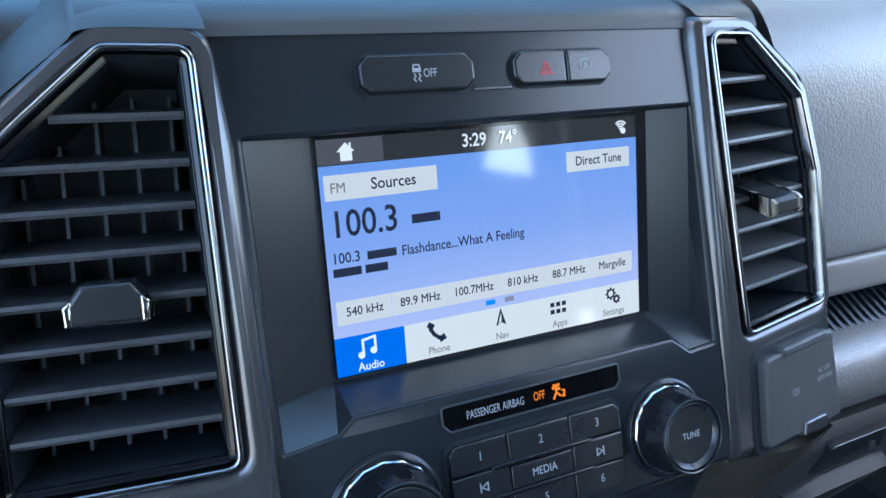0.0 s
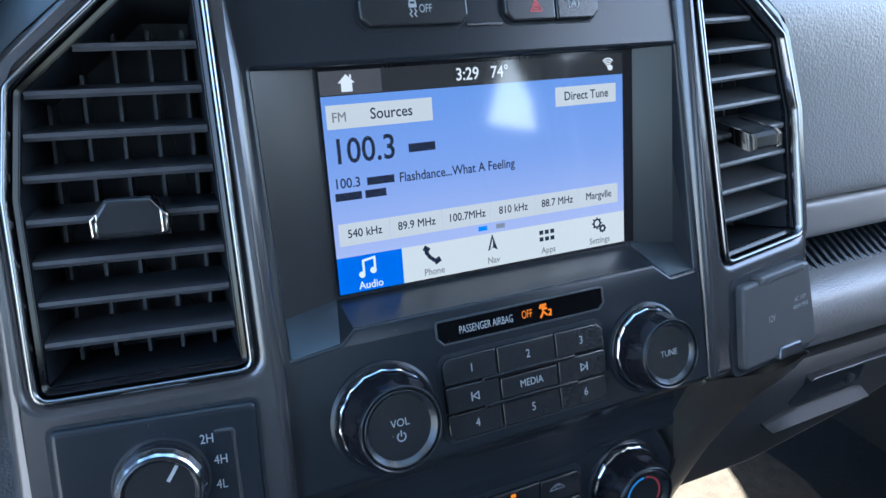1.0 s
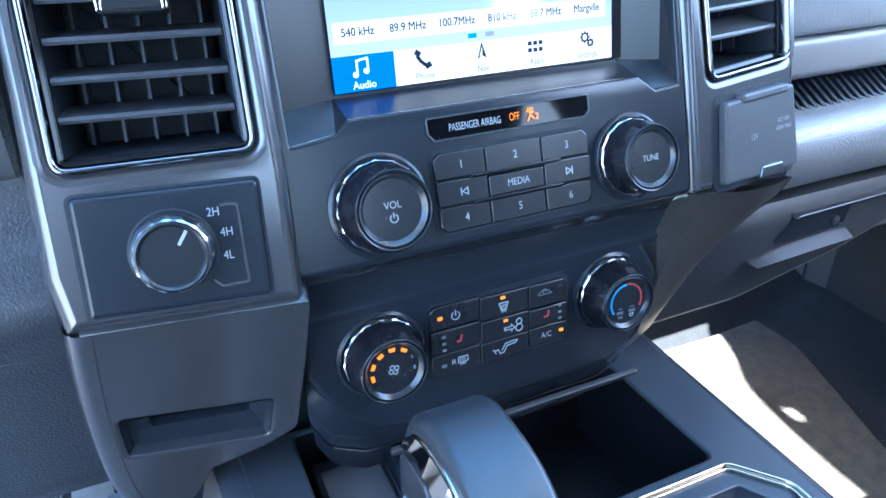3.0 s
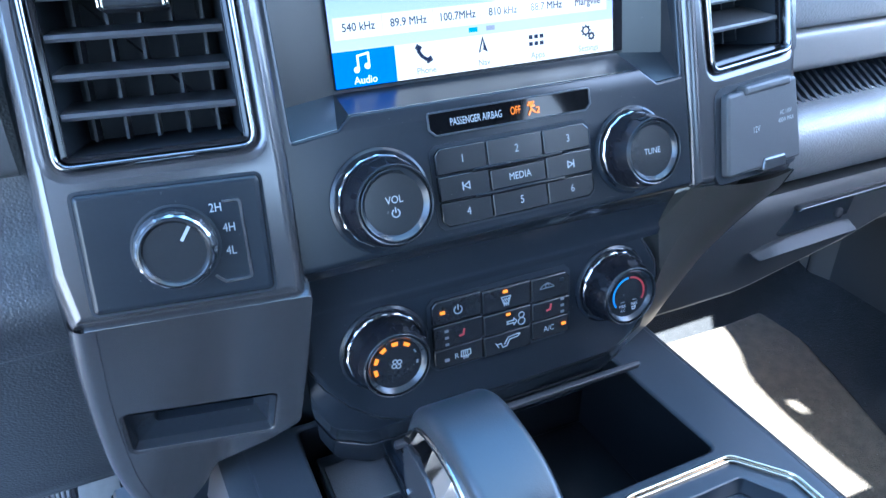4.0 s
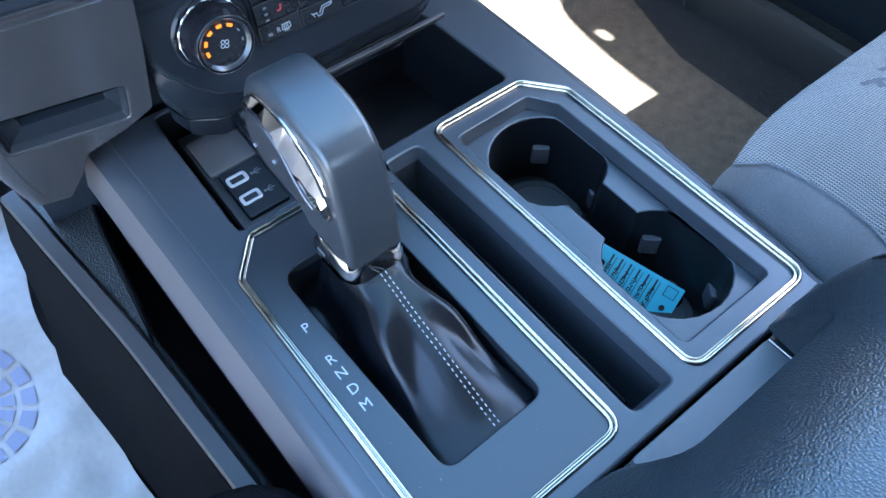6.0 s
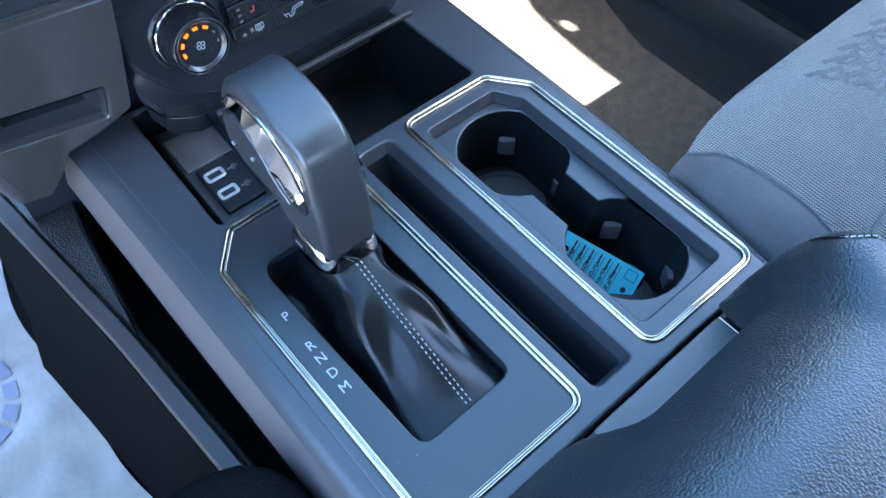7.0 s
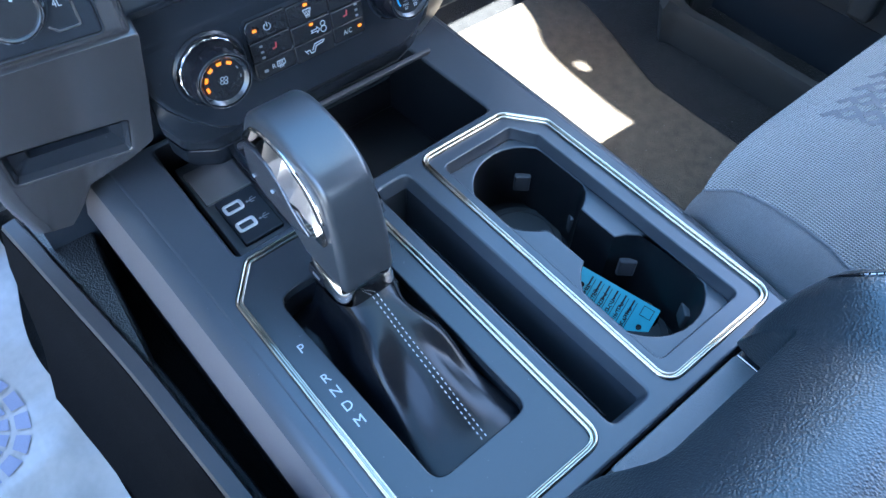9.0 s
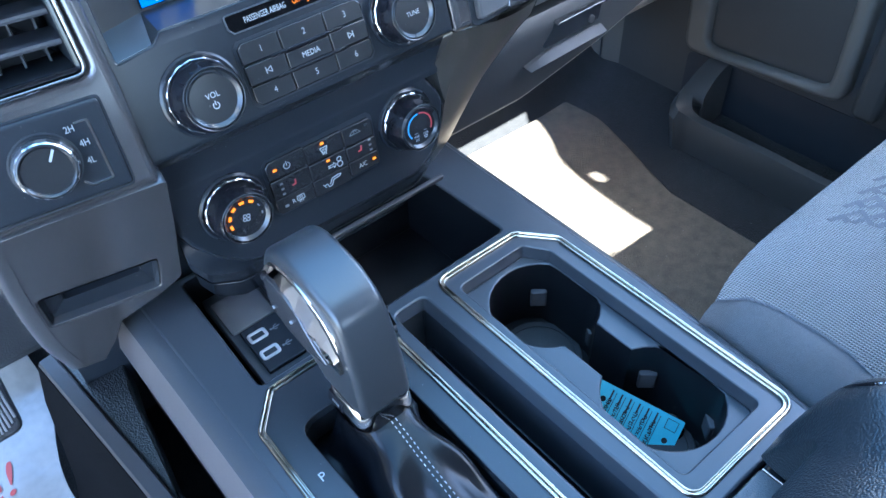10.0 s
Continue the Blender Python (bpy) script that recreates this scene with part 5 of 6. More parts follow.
part("grip_ring", lathe([(0.0182, 0.002), (0.0186, 0.0060), (0.0182, 0.0105), (0.0170, 0.0138), (0.0158, 0.0150)], 128, f, facets(16, 4)), KNURL, sw, "dark chrome faceted ring", smooth=11)
kb = part("knob", lathe([(0.0161, 0.0142), (0.0158, 0.0157), (0.0150, 0.0161), (0.0140, 0.0154), (0.0134, 0.0143), (0.001, 0.0144)], 64, f), BUTTON, sw, "black rotary knob face")
part("pointer", stroke([(0.0038, 0.0052), (0.0072, 0.0104)], 0.0014, f, 0.0146), WHITE, kb, "white pointer")
for body, u, v in (("2H", -0.0200, -0.0108), ("4H", -0.0152, -0.0207), ("4L", -0.0158, -0.0316)):
    text(body, 0.0058, at(SL, u, v, 0.0036), WHITE, sw, squeeze=0.82)
path = [SL @ Vector((u, v, 0.0032)) for u, v in rounded([(-0.0185, -0.0082), (-0.0090, -0.0082), (-0.0082, -0.0456), (-0.0205, -0.0462), (-0.0245, -0.0425)], 0.002, 3)[3:-1]]
part("bracket_line", sweep(path, tube(0.0009, 6), False, SL.to_3x3() @ Vector((0, 0, 1))), SATIN, sw, "raised bracket line")

# ---------------------------------------------------------------- power outlet cover
pwr = thing("power_outlet_cover", SR @ Vector((0.045, -0.03, 0)), "charcoal power outlet cover flap with faded white print", "outlet cover")
oc = rounded([(0.0030, -0.0590), (0.0830, -0.0612), (0.0800, -0.0022), (0.0070, -0.0035)], 0.0055, 5)
part("surround", plate(shifted(oc, -0.0026), (), -0.002, 0.0006, SR), GAP, pwr)
part("flap", plate([(u + 0.0012, v) for u, v in shifted(oc, 0.0018)], (), -0.002, 0.0062, SR, 0.0022, 4), OUTLET, pwr, "charcoal flap")
part("hinge", plate(rrect(0.0250, -0.0085, 0.0715, -0.0025, 0.0020), (), 0.0, 0.0078, SR, 0.0018), OUTLET, pwr, "raised hinge barrel")
part("latch", plate(rounded([(0.0385, -0.0600), (0.0640, -0.0610), (0.0630, -0.0525), (0.0410, -0.0515)], 0.002), (), 0.0, 0.0080, SR, 0.0015), SATIN, pwr, "light grey latch")
text("12V", 0.0058, at(SR, 0.0350, -0.0315, 0.0066), WHITE, pwr, squeeze=0.8)
text("AC 110V", 0.0042, at(SR, 0.0660, -0.0255, 0.0066), WHITE, pwr, squeeze=0.8)
text("400W MAX", 0.0042, at(SR, 0.0660, -0.0305, 0.0066), WHITE, pwr, squeeze=0.8)

# ---------------------------------------------------------------- centre console
Z = 0.35
con = thing("center_console", (0.0, 0.15, 0.05), "satin charcoal centre console with two chrome-framed wells", "center console")
LCH = [(-0.1365, 0.0020), (-0.0175, 0.0020), (-0.0180, 0.2484), (-0.1137, 0.2484), (-0.1365, 0.2215)]
RCH = [(0.0435, 0.0), (0.1512, 0.0), (0.1505, 0.2190), (0.1264, 0.2480), (0.0418, 0.2486)]
SLOT = [(-0.0055, 0.0030), (0.0285, 0.0030), (0.0240, 0.2440), (-0.0058, 0.2440)]
TRAY = [(-0.1180, 0.2560), (0.1235, 0.2580), (0.1180, 0.3900), (-0.1160, 0.3900)]
lch, rch = rounded(LCH, [0.012, 0.012, 0.010, 0.008, 0.010], 6), rounded(RCH, [0.012, 0.012, 0.010, 0.010, 0.010], 6)
slo, tra = rounded(SLOT, 0.006, 5), rounded(TRAY, 0.006, 4)
CREASE = [(0.415, -0.1690), (0.389, -0.1683), (0.292, -0.1653), (0.241, -0.1642), (0.184, -0.1632), (0.132, -0.1622), (0.090, -0.1618), (-0.012, -0.1615)]
REDGE = [(-0.45, 0.1560), (-0.012, 0.1585), (0.030, 0.1630), (0.088, 0.1665), (0.137, 0.1690), (0.227, 0.1705), (0.42, 0.1720)]
top_out = [(x - 0.0055, min(y, 0.395)) for y, x in REDGE[1:]] + [(x + 0.0150, min(y, 0.395)) for y, x in CREASE]
part("top_deck", plate(top_out, [shifted(lch, -0.001), shifted(rch, -0.001), slo, tra], Z - 0.012, Z, FLAT, 0.0022, 3), CONSOLE, con)
# flanks
lf = [(0.0, -0.0085), (0.04, -0.0100), (0.50, -0.028), (0.92, -0.0445), (1.0, -0.0475), (0.97, -0.0500)]
lu = [(0.97, -0.0500), (0.80, -0.053), (0.60, -0.10), (0.55, -0.30)]


def flank_x(y):
    """The outer lower edge of the console's side trim."""
    return -0.1722 - 0.0187 * max(0.0, y - 0.07)


def crease_x(y):
    for (y1, x1), (y0, x0) in zip(CREASE, CREASE[1:]):
        if y0 <= y <= y1:
            return x0 + (x1 - x0) * (y - y0) / (y1 - y0)
    return CREASE[-1][1]


part("deck_edge", loft([[Vector((crease_x(y) + dx, y, Z + dz)) for dx, dz in ((0.0155, -0.0006), (0.0110, -0.0012), (0.0060, -0.0034), (0.0020, -0.0066), (0.0, -0.0085))] for y in (-0.45, -0.25, -0.012, 0.07, 0.155, 0.217, 0.286, 0.35, 0.395)], False), CONSOLE, con, "rounded edge of the console top", smooth=40)
part("left_flank", loft([[Vector((crease_x(y) * (1 - q) + flank_x(y) * q, y, Z + dz)) for q, dz in lf] for y in (-0.45, -0.25, -0.012, 0.07, 0.155, 0.217, 0.286, 0.35, 0.414)], False), FLANK, con, "smooth warm grey sloping side trim", smooth=25)
# Side below the trim coloured near-black to carry the shade of the gap.
part("left_underside", loft([[Vector((crease_x(y) * (1 - q) + flank_x(y) * q, y, Z + dz)) for q, dz in lu] for y in (-0.45, -0.012, 0.07, 0.155, 0.217, 0.286, 0.414)], False), GAP, con)
part("left_end", plate([(crease_x(0.41) * (1 - q) + flank_x(0.41) * q, Z + dz) for q, dz in lf + lu[1:]] + [(-0.10, 0.05), (-0.10, Z - 0.003)], (), -0.001, 0.001, FR((0, 0.4145, 0), (1, 0, 0), (0, 0, 1)), back=True), CONSOLE, con)
rf = [(-0.0062, -0.0005), (-0.0035, -0.0010), (-0.0012, -0.0026), (0.0, -0.0060), (0.0008, -0.03), (0.0025, -0.15), (0.0040, -0.32)]
part("right_flank", loft([[Vector((x + dx, y, Z + dz)) for dx, dz in rf] for y, x in REDGE], False), CONSOLE, con, "charcoal side of the console", smooth=50)
part("front_face", plate(rect(-0.15, 0.05, 0.158, Z - 0.03), (), 0, 0.01, FR((0, 0.43, 0), (1, 0, 0), (0, 0, 1)), back=True), GAP, con)
prof = [(-0.0027, -0.004), (0.0029, -0.004)]
prof += [(0.0014 + 0.0013 * math.cos(k * math.pi / 8), 0.0003 + 0.0015 * math.sin(k * math.pi / 8)) for k in range(9)]
prof += [(-0.0004, -0.0006), (-0.0009, -0.0006)]
prof += [(-0.0018 + 0.0008 * math.cos(k * math.pi / 8), -0.0002 + 0.0008 * math.sin(k * math.pi / 8)) for k in range(9)]
part("chrome_frame", sweep([Vector((x, y, Z)) for x, y in lch], prof), FRAMECHROME, con, "bright chrome frame round the shifter", smooth=50)
part("chrome_frame", sweep([Vector((x, y, Z)) for x, y in rch], prof), FRAMECHROME, con, "bright chrome frame round the cup holders", smooth=50)
# shift plate with boot opening
BH = rounded([(-0.1100, 0.0440), (-0.0365, 0.0455), (-0.0385, 0.2110), (-0.1140, 0.2108)], [0.010, 0.010, 0.012, 0.014], 6)
plate_in = shifted(lch, 0.0016)
part("shift_plate", plate(plate_in, [BH], Z - 0.010, Z - 0.0015, FLAT, 0.0012), PLATE, con, "smooth dark shift plate")
a = [Vector((x, y, Z - 0.003)) for x, y in BH]
b = [Vector((x, y, Z - 0.040)) for x, y in shifted(BH, -0.002)]
part("boot_well", loft([a, b], True, (False, True)), GAP, con)
for ch, y in (("P", 0.1686), ("R", 0.1411), ("N", 0.1298), ("D", 0.1173), ("M", 0.1047)):
    text(ch, 0.0098, Matrix.Translation((-0.1225, y - 0.0018, Z - 0.0012)) @ Matrix.Rotation(radians(0), 4, "Z"), WHITE, con, squeeze=0.95)
# narrow slot
si = shifted(slo, 0.0035)
a = [Vector((x, y, Z - 0.0022)) for x, y in slo]
b = [Vector((x, y, Z - 0.010)) for x, y in si]
part("slot_rim", loft([a, b], True, (False, False)), CONSOLE, con)
c = [Vector((x, y, Z - 0.062)) for x, y in shifted(slo, 0.0055)]
part("slot_well", loft([b, c], True, (False, True)), VENT, con, "deep narrow black slot")
for k in range(4):
    u = 0.0012 + 0.0048 * k
    part("slot_rib", plate(rect(u, 0.018, u + 0.0018, 0.228), (), Z - 0.062, Z - 0.052 + 0.003 * k, FLAT, 0.0006), BLACK, con)
# front tray
a = [Vector((x, y, Z - 0.0022)) for x, y in tra]
b = [Vector((x, y, Z - 0.020)) for x, y in shifted(tra, 0.003)]
c = [Vector((x, y, Z - 0.085)) for x, y in shifted(tra, 0.006)]
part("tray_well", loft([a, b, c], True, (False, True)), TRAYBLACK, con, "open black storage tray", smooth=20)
part("tray_divider", plate(rrect(-0.0600, 0.258, -0.0545, 0.388, 0.002), (), Z - 0.085, Z - 0.012, FLAT, 0.0015), BLACK, con)
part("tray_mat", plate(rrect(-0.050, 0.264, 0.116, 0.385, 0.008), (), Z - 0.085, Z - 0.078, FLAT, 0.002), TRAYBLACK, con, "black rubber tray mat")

# ---------------------------------------------------------------- usb panel
US = FR((-0.0835, 0.3080, 0.3210), (1, 0, 0), (0, 1, 0.10))
usb = thing("usb_panel", US @ Vector((0, 0, -0.02)), "charcoal panel with two pale-rimmed ports in the tray", "usb port")
part("panel", plate(rrect(-0.0240, -0.0400, 0.0215, 0.0740, 0.002), (), -0.012, -0.0010, US, 0.001), CONSOLE, usb)
part("side_edge", plate(rect(0.0215, -0.0400, 0.0232, 0.0740), (), -0.012, 0.0010, US, 0.0005), SATIN, usb)
part("raised_pad", plate(rrect(-0.0215, 0.0260, 0.0190, 0.0640, 0.002), (), -0.002, 0.0010, US, 0.0008), FLAP, usb, "grained grey pad")
mod = part("port_block", plate(rrect(-0.0165, -0.0240, 0.0175, 0.0235, 0.002), (), -0.002, 0.0032, US, 0.001), BLACK, usb)
for v in (0.0112, -0.0082):
    o, i = rrect(-0.0145, v - 0.0050, 0.0020, v + 0.0050, 0.0034), rrect(-0.0118, v - 0.0026, -0.0008, v + 0.0026, 0.0010)
    part("port_rim", plate(o, [i], 0.0, 0.0043, US, 0.0005), PORT, mod, "pale metal port rim")
    part("port_hole", plate(i, (), 0.0, 0.0034, US), GAP, mod)
    bm = stroke([(0.0055, v - 0.0010), (0.0130, v - 0.0010)], 0.0006, US, 0.0033)
    stroke([(0.0075, v - 0.0010), (0.0092, v + 0.0011), (0.0112, v + 0.0011)], 0.0005, US, 0.0033, bm)
    stroke([(0.0068, v - 0.0010), (0.0086, v - 0.0031), (0.0102, v - 0.0031)], 0.0005, US, 0.0033, bm)
    plate(circle(0.0052, v - 0.0010, 0.0010, 10), (), 0.003, 0.0035, US, bm=bm)
    part("icon", bm, GREYP, mod, "grey trident mark")

# ---------------------------------------------------------------- gear shifter
KX = -0.0690
shift = thing("gear_shifter", (KX, 0.17, Z - 0.02), "black leather pistol-grip gear shifter with chrome inlays and boot", "gear shifter")
side = smooth_line([(0.1612, 0.3850), (0.1612, 0.4000), (0.1645, 0.4270), (0.1715, 0.4540), (0.1780, 0.4660), (0.1920, 0.4735), (0.2150, 0.4790), (0.2390, 0.4780), (0.2570, 0.4660), (0.2670, 0.4440), (0.2630, 0.4240),
                    (0.2480, 0.4110), (0.2280, 0.4030), (0.2130, 0.3950), (0.2080, 0.3890), (0.2060, 0.3850)], 4)
KL = FR((KX, 0, 0), (0, -1, 0), (0, 0, 1))
KR = FR((KX, 0, 0), (0, 1, 0), (0, 0, 1))


def taper(bm):
    """Slim at the neck, widest low on the head, narrowing to the crown, the rear and the nose."""
    for v in bm.verts:
        z, y = v.co.z, v.co.y
        a = min(1, max(0, (z - 0.385) / 0.040))
        b = min(1, max(0, (z - 0.425) / 0.055))
        s = 0.97 + 0.09 * a * a * (3 - 2 * a) - 0.20 * b ** 1.3
        s *= 1.0 - 0.20 * max(0, (0.20 - y) / 0.04) * a - 0.16 * max(0, (y - 0.235) / 0.032) ** 2
        v.co.x = KX + (v.co.x - KX) * s
    return bm


bm = plate([(-y, z) for y, z in side], (), 0.0, 0.0205, KL, 0.0050, 6)
plate([(y, z) for y, z in side], (), 0.0, 0.0205, KR, 0.0050, 6, bm=bm)
part("grip", taper(bm), KNOBSKIN, shift, "black leather grip", smooth=50, loose=True)
inlay = [(0.1755, 0.4395), (0.1820, 0.4510), (0.1940, 0.4615), (0.2105, 0.4685), (0.2350, 0.4680), (0.2520, 0.4600), (0.2605, 0.4400), (0.2560, 0.4215), (0.2350, 0.4150), (0.2080, 0.4190), (0.1870, 0.4305)]
inl = smooth_line(inlay + [inlay[0]], 4)[:-1]
RIM = smooth_line([(0.2640, 0.4430), (0.2580, 0.4530), (0.2460, 0.4625), (0.2300, 0.4662), (0.2110, 0.4655), (0.1960, 0.4585), (0.1850, 0.4480), (0.1770, 0.4330), (0.1745, 0.4235)], 2)
SILL = smooth_line([(0.2636, 0.4415), (0.2570, 0.4468), (0.2440, 0.4520), (0.2280, 0.4525), (0.2140, 0.4465), (0.2030, 0.4370), (0.1930, 0.4280), (0.1830, 0.4220), (0.1752, 0.4215)], 2)
for fr, s in ((KL, -1), (KR, 1)):
    pts = [(s * y, z) for y, z in inl]
    bm = plate(pts, (), 0.012, 0.0214, fr, 0.0010)
    rows_ = []
    for k, ((oy, oz), (iy, iz)) in enumerate(zip(RIM, SILL)):
        q = k / (len(RIM) - 1)
        mid_k = 0.62 - 0.22 * math.sin(q * 9.0)
        my, mz = oy + (iy - oy) * mid_k, oz + (iz - oz) * mid_k
        lift = 0.0228 + 0.0016 * math.sin(math.pi * min(1.0, q * 1.1)) + (0.0006, -0.0005)[k % 2] + (0.0030 if s > 0 else 0.0)
        rows_.append([fr @ Vector((s * y_, z_, w_)) for y_, z_, w_ in ((oy, oz, 0.012), (oy, oz, 0.0212), (my, mz, lift), (iy, iz, 0.0226), (iy, iz, 0.012))])
    if s > 0:
        rows_.reverse()
    part("inlay", taper(bm), CHROME, shift, "polished chrome side inlay", smooth=50)
    part("faceted_inlay", taper(loft(rows_, False)), CHROME, shift, "cut facets of the chrome inlay", smooth=9)
    low = [(0.1850, 0.4205), (0.1945, 0.4275), (0.2040, 0.4360), (0.2150, 0.4455), (0.2290, 0.4512), (0.2440, 0.4508), (0.2580, 0.4455), (0.2592, 0.4390), (0.2548, 0.4235), (0.2350, 0.4168), (0.2100, 0.4150)]
    part("thumb_button", taper(plate(rounded([(s * y, z) for y, z in low], 0.003, 3), (), 0.012, 0.0238, fr, 0.0010)), SATIN, shift, "grey thumb button")
    for y, z in ((0.2481, 0.4245), (0.2235, 0.4312)):
        part("mark", taper(plate(rect(s * y - 0.0012, z - 0.0006, s * y + 0.0012, z + 0.0006), (), 0.020, 0.0242, fr)), WHITE, shift)


def oval(x, y, z, rx, ry, tilt=0.0, n=48, p=2.6):
    ring = []
    for k in range(n):
        a = 2 * math.pi * k / n
        ca, sa = math.cos(a), math.sin(a)
        q = (abs(ca) ** p + abs(sa) ** p) ** (-1 / p)
        ring.append(Vector((x + rx * q * ca, y + ry * q * sa, z + tilt * ry * q * sa)))
    return ring


part("collar", loft([oval(KX, 0.1836, z, rx, ry, 0.0, 48, 3.2) for z, rx, ry in ((0.3685, 0.0226, 0.0250), (0.3694, 0.0234, 0.0258), (0.3704, 0.0234, 0.0258), (0.3860, 0.0208, 0.0232), (0.3868, 0.0203, 0.0227))], True, (True, True)), CHROME, shift, "chrome collar", smooth=30)
part("collar_clip", plate(rrect(-0.0105, -0.0040, 0.0065, 0.0050, 0.001), (), -0.004, 0.0012, FR((KX - 0.0218, 0.188, 0.3780), (0, -1, 0), (0.16, 0, 1)), 0.0006), GLOSS, shift, "small black collar clip")
for k in range(4):
    part("mark", plate(rect(-0.0050 + 0.0020 * k, -0.0006, -0.0037 + 0.0020 * k, 0.0014), (), 0.0010, 0.0015, FR((KX - 0.0218, 0.188, 0.3780), (0, -1, 0), (0.16, 0, 1))), GREYP, shift)


# creases of the boot: angle, drift down the slope, width, push
CREASES = [(-2.90, 0.9, 0.28, -0.7), (-2.40, 1.0, 0.24, 1.0), (-1.98, 0.8, 0.20, -0.8), (-1.22, -0.5, 0.18, -0.7), (-0.90, -0.8, 0.22, 1.0), (-0.50, -1.0, 0.22, -1.0),
           (-0.12, -1.0, 0.22, 0.9), (0.5, 0.6, 0.25, -0.7), (1.2, 0.5, 0.25, 0.6), (2.2, -0.5, 0.22, 0.7), (2.8, -0.7, 0.20, -0.6)]


def boot_ring(t, n=96):
    base = BH
    ring = []
    for k in range(n):
        q = k / n * len(base)
        i, fr_ = int(q), q - int(q)
        p = Vector(base[i]).lerp(Vector(base[(i + 1) % len(base)]), fr_)
        a = math.atan2((p.y - 0.15) / 0.09, (p.x - KX) / 0.037)
        ca, sa = math.cos(a), math.sin(a)
        top = Vector((KX + 0.0221 * ca, 0.1836 + 0.0245 * sa))
        back_ = max(0.0, -sa)
        e = t ** (0.27 + 0.42 * back_ ** 2.0)
        x, y = p.x + (top.x - p.x) * e, p.y + (top.y - p.y) * e
        low = Z - 0.031 + 0.025 * back_ ** 1.5
        z = low + (0.3722 - low) * (t ** (1.05 - 0.12 * back_))
        z += 0.004 * math.sin(math.pi * min(1, t * 1.1)) * back_ * (1 - 0.5 * t)
        fold = 0.0
        for ac, drift, width, push in CREASES:
            d = (a - ac - drift * (t - 0.4) + math.pi) % (2 * math.pi) - math.pi
            fold += push * math.exp(-(d / width) ** 2)
        amp = 0.0062 * 6.75 * t * (1 - t) ** 2
        nrm = Vector((ca, sa, 0.9)).normalized()
        v = Vector((x, y, z)) + nrm * fold * amp
        ring.append(v)
    return ring


boot = part("boot", loft([boot_ring(t / 48, 160) for t in range(49)], True, (False, False)), BOOT, shift, "creased black leather boot", smooth=70)


# twin rows of stitches down the back seam
zlow = min(range(96), key=lambda k: (boot_ring(0.0)[k] - Vector((-0.063, 0.0450, Z - 0.024))).length)
bm = bmesh.new()
ridge = [boot_ring((t / 60) ** 1.5) for t in range(2, 60)]
for sgn in (-1, 1):
    for q in range(0, 57, 2):
        ends = []
        for j in (q, q + 1):
            c0, c1 = ridge[j][zlow], ridge[j][(zlow - 1) % 96]
            left = c1 if c1.x < c0.x else ridge[j][(zlow + 1) % 96]
            mid_p = c0.lerp(left, 0.5)
            ends.append(mid_p + (c0 - left).normalized() * 0.0017 * sgn + Vector((0, -0.0004, 0.0010)))
        sweep(ends, tube(0.00032, 5), False, (0, -0.3, 1), bm)
part("stitching", bm, THREAD, boot, "two rows of grey stitches")

# ---------------------------------------------------------------- cup holders
cup = thing("cup_holder", (0.098, 0.125, 0.26), "charcoal twin cup holder insert with soft tabs", "cup holder")
REC = [(0.0525, 0.0145), (0.1360, 0.0145), (0.1358, 0.2140), (0.1230, 0.2340), (0.0525, 0.2340)]
rec = rounded(REC, [0.006, 0.006, 0.006, 0.006, 0.006], 5)
part("frame_panel", plate(shifted(rch, 0.0016), [rec], Z - 0.008, Z - 0.0020, FLAT, 0.0012), CONSOLE, cup, "charcoal frame inside the chrome")


def cup_outline(n=26):
    """Two round wells joined by a neck, cut straight along the far side."""
    c1, c2, r = (0.0985, 0.1830), (0.0985, 0.0655), 0.0440
    x0, x1, xm = 0.0800, 0.1140, 0.1335
    pts = []

    def run(c, a0, a1):
        for k in range(n + 1):
            a = a0 + (a1 - a0) * k / n
            pts.append((min(xm, c[0] + r * math.cos(a)), c[1] + r * math.sin(a)))
    b0, b1 = math.acos((x0 - c1[0]) / r), math.acos((x1 - c1[0]) / r)
    run(c1, -b1, 2 * math.pi - b0)
    run(c2, b0, 2 * math.pi + b1)
    return pts


co = cup_outline()
ZR = Z - 0.0135
a = [Vector((x, y, Z - 0.0032)) for x, y in rec]
b = [Vector((x, y, ZR)) for x, y in shifted(rec, 0.0015)]
part("recess_wall", loft([a, b], True, (False, False)), CONSOLE, cup)
part("deck", plate(shifted(rec, 0.0012), [co], ZR - 0.006, ZR, FLAT, 0.0012), CONSOLE, cup, "flat deck round the wells")
a = [Vector((x, y, ZR - 0.001)) for x, y in shifted(co, 0.0)]
b = [Vector((x + (0.0985 - x) * 0.10, y, ZR - 0.068)) for x, y in co]
part("well", loft([a, b], True, (False, True)), TRAYBLACK, cup, "deep wells, their shade put into a near-black colour", smooth=50)
for cx, cy in ((0.0985, 0.1830), (0.0985, 0.0655)):
    part("pad", lathe([(0.036, ZR - 0.0675), (0.035, ZR - 0.0655), (0.030, ZR - 0.0652), (0.0295, ZR - 0.0662), (0.001, ZR - 0.0662)], 40, Matrix.Translation((cx, cy, 0))), RUBBER, cup, "round rubber pad")
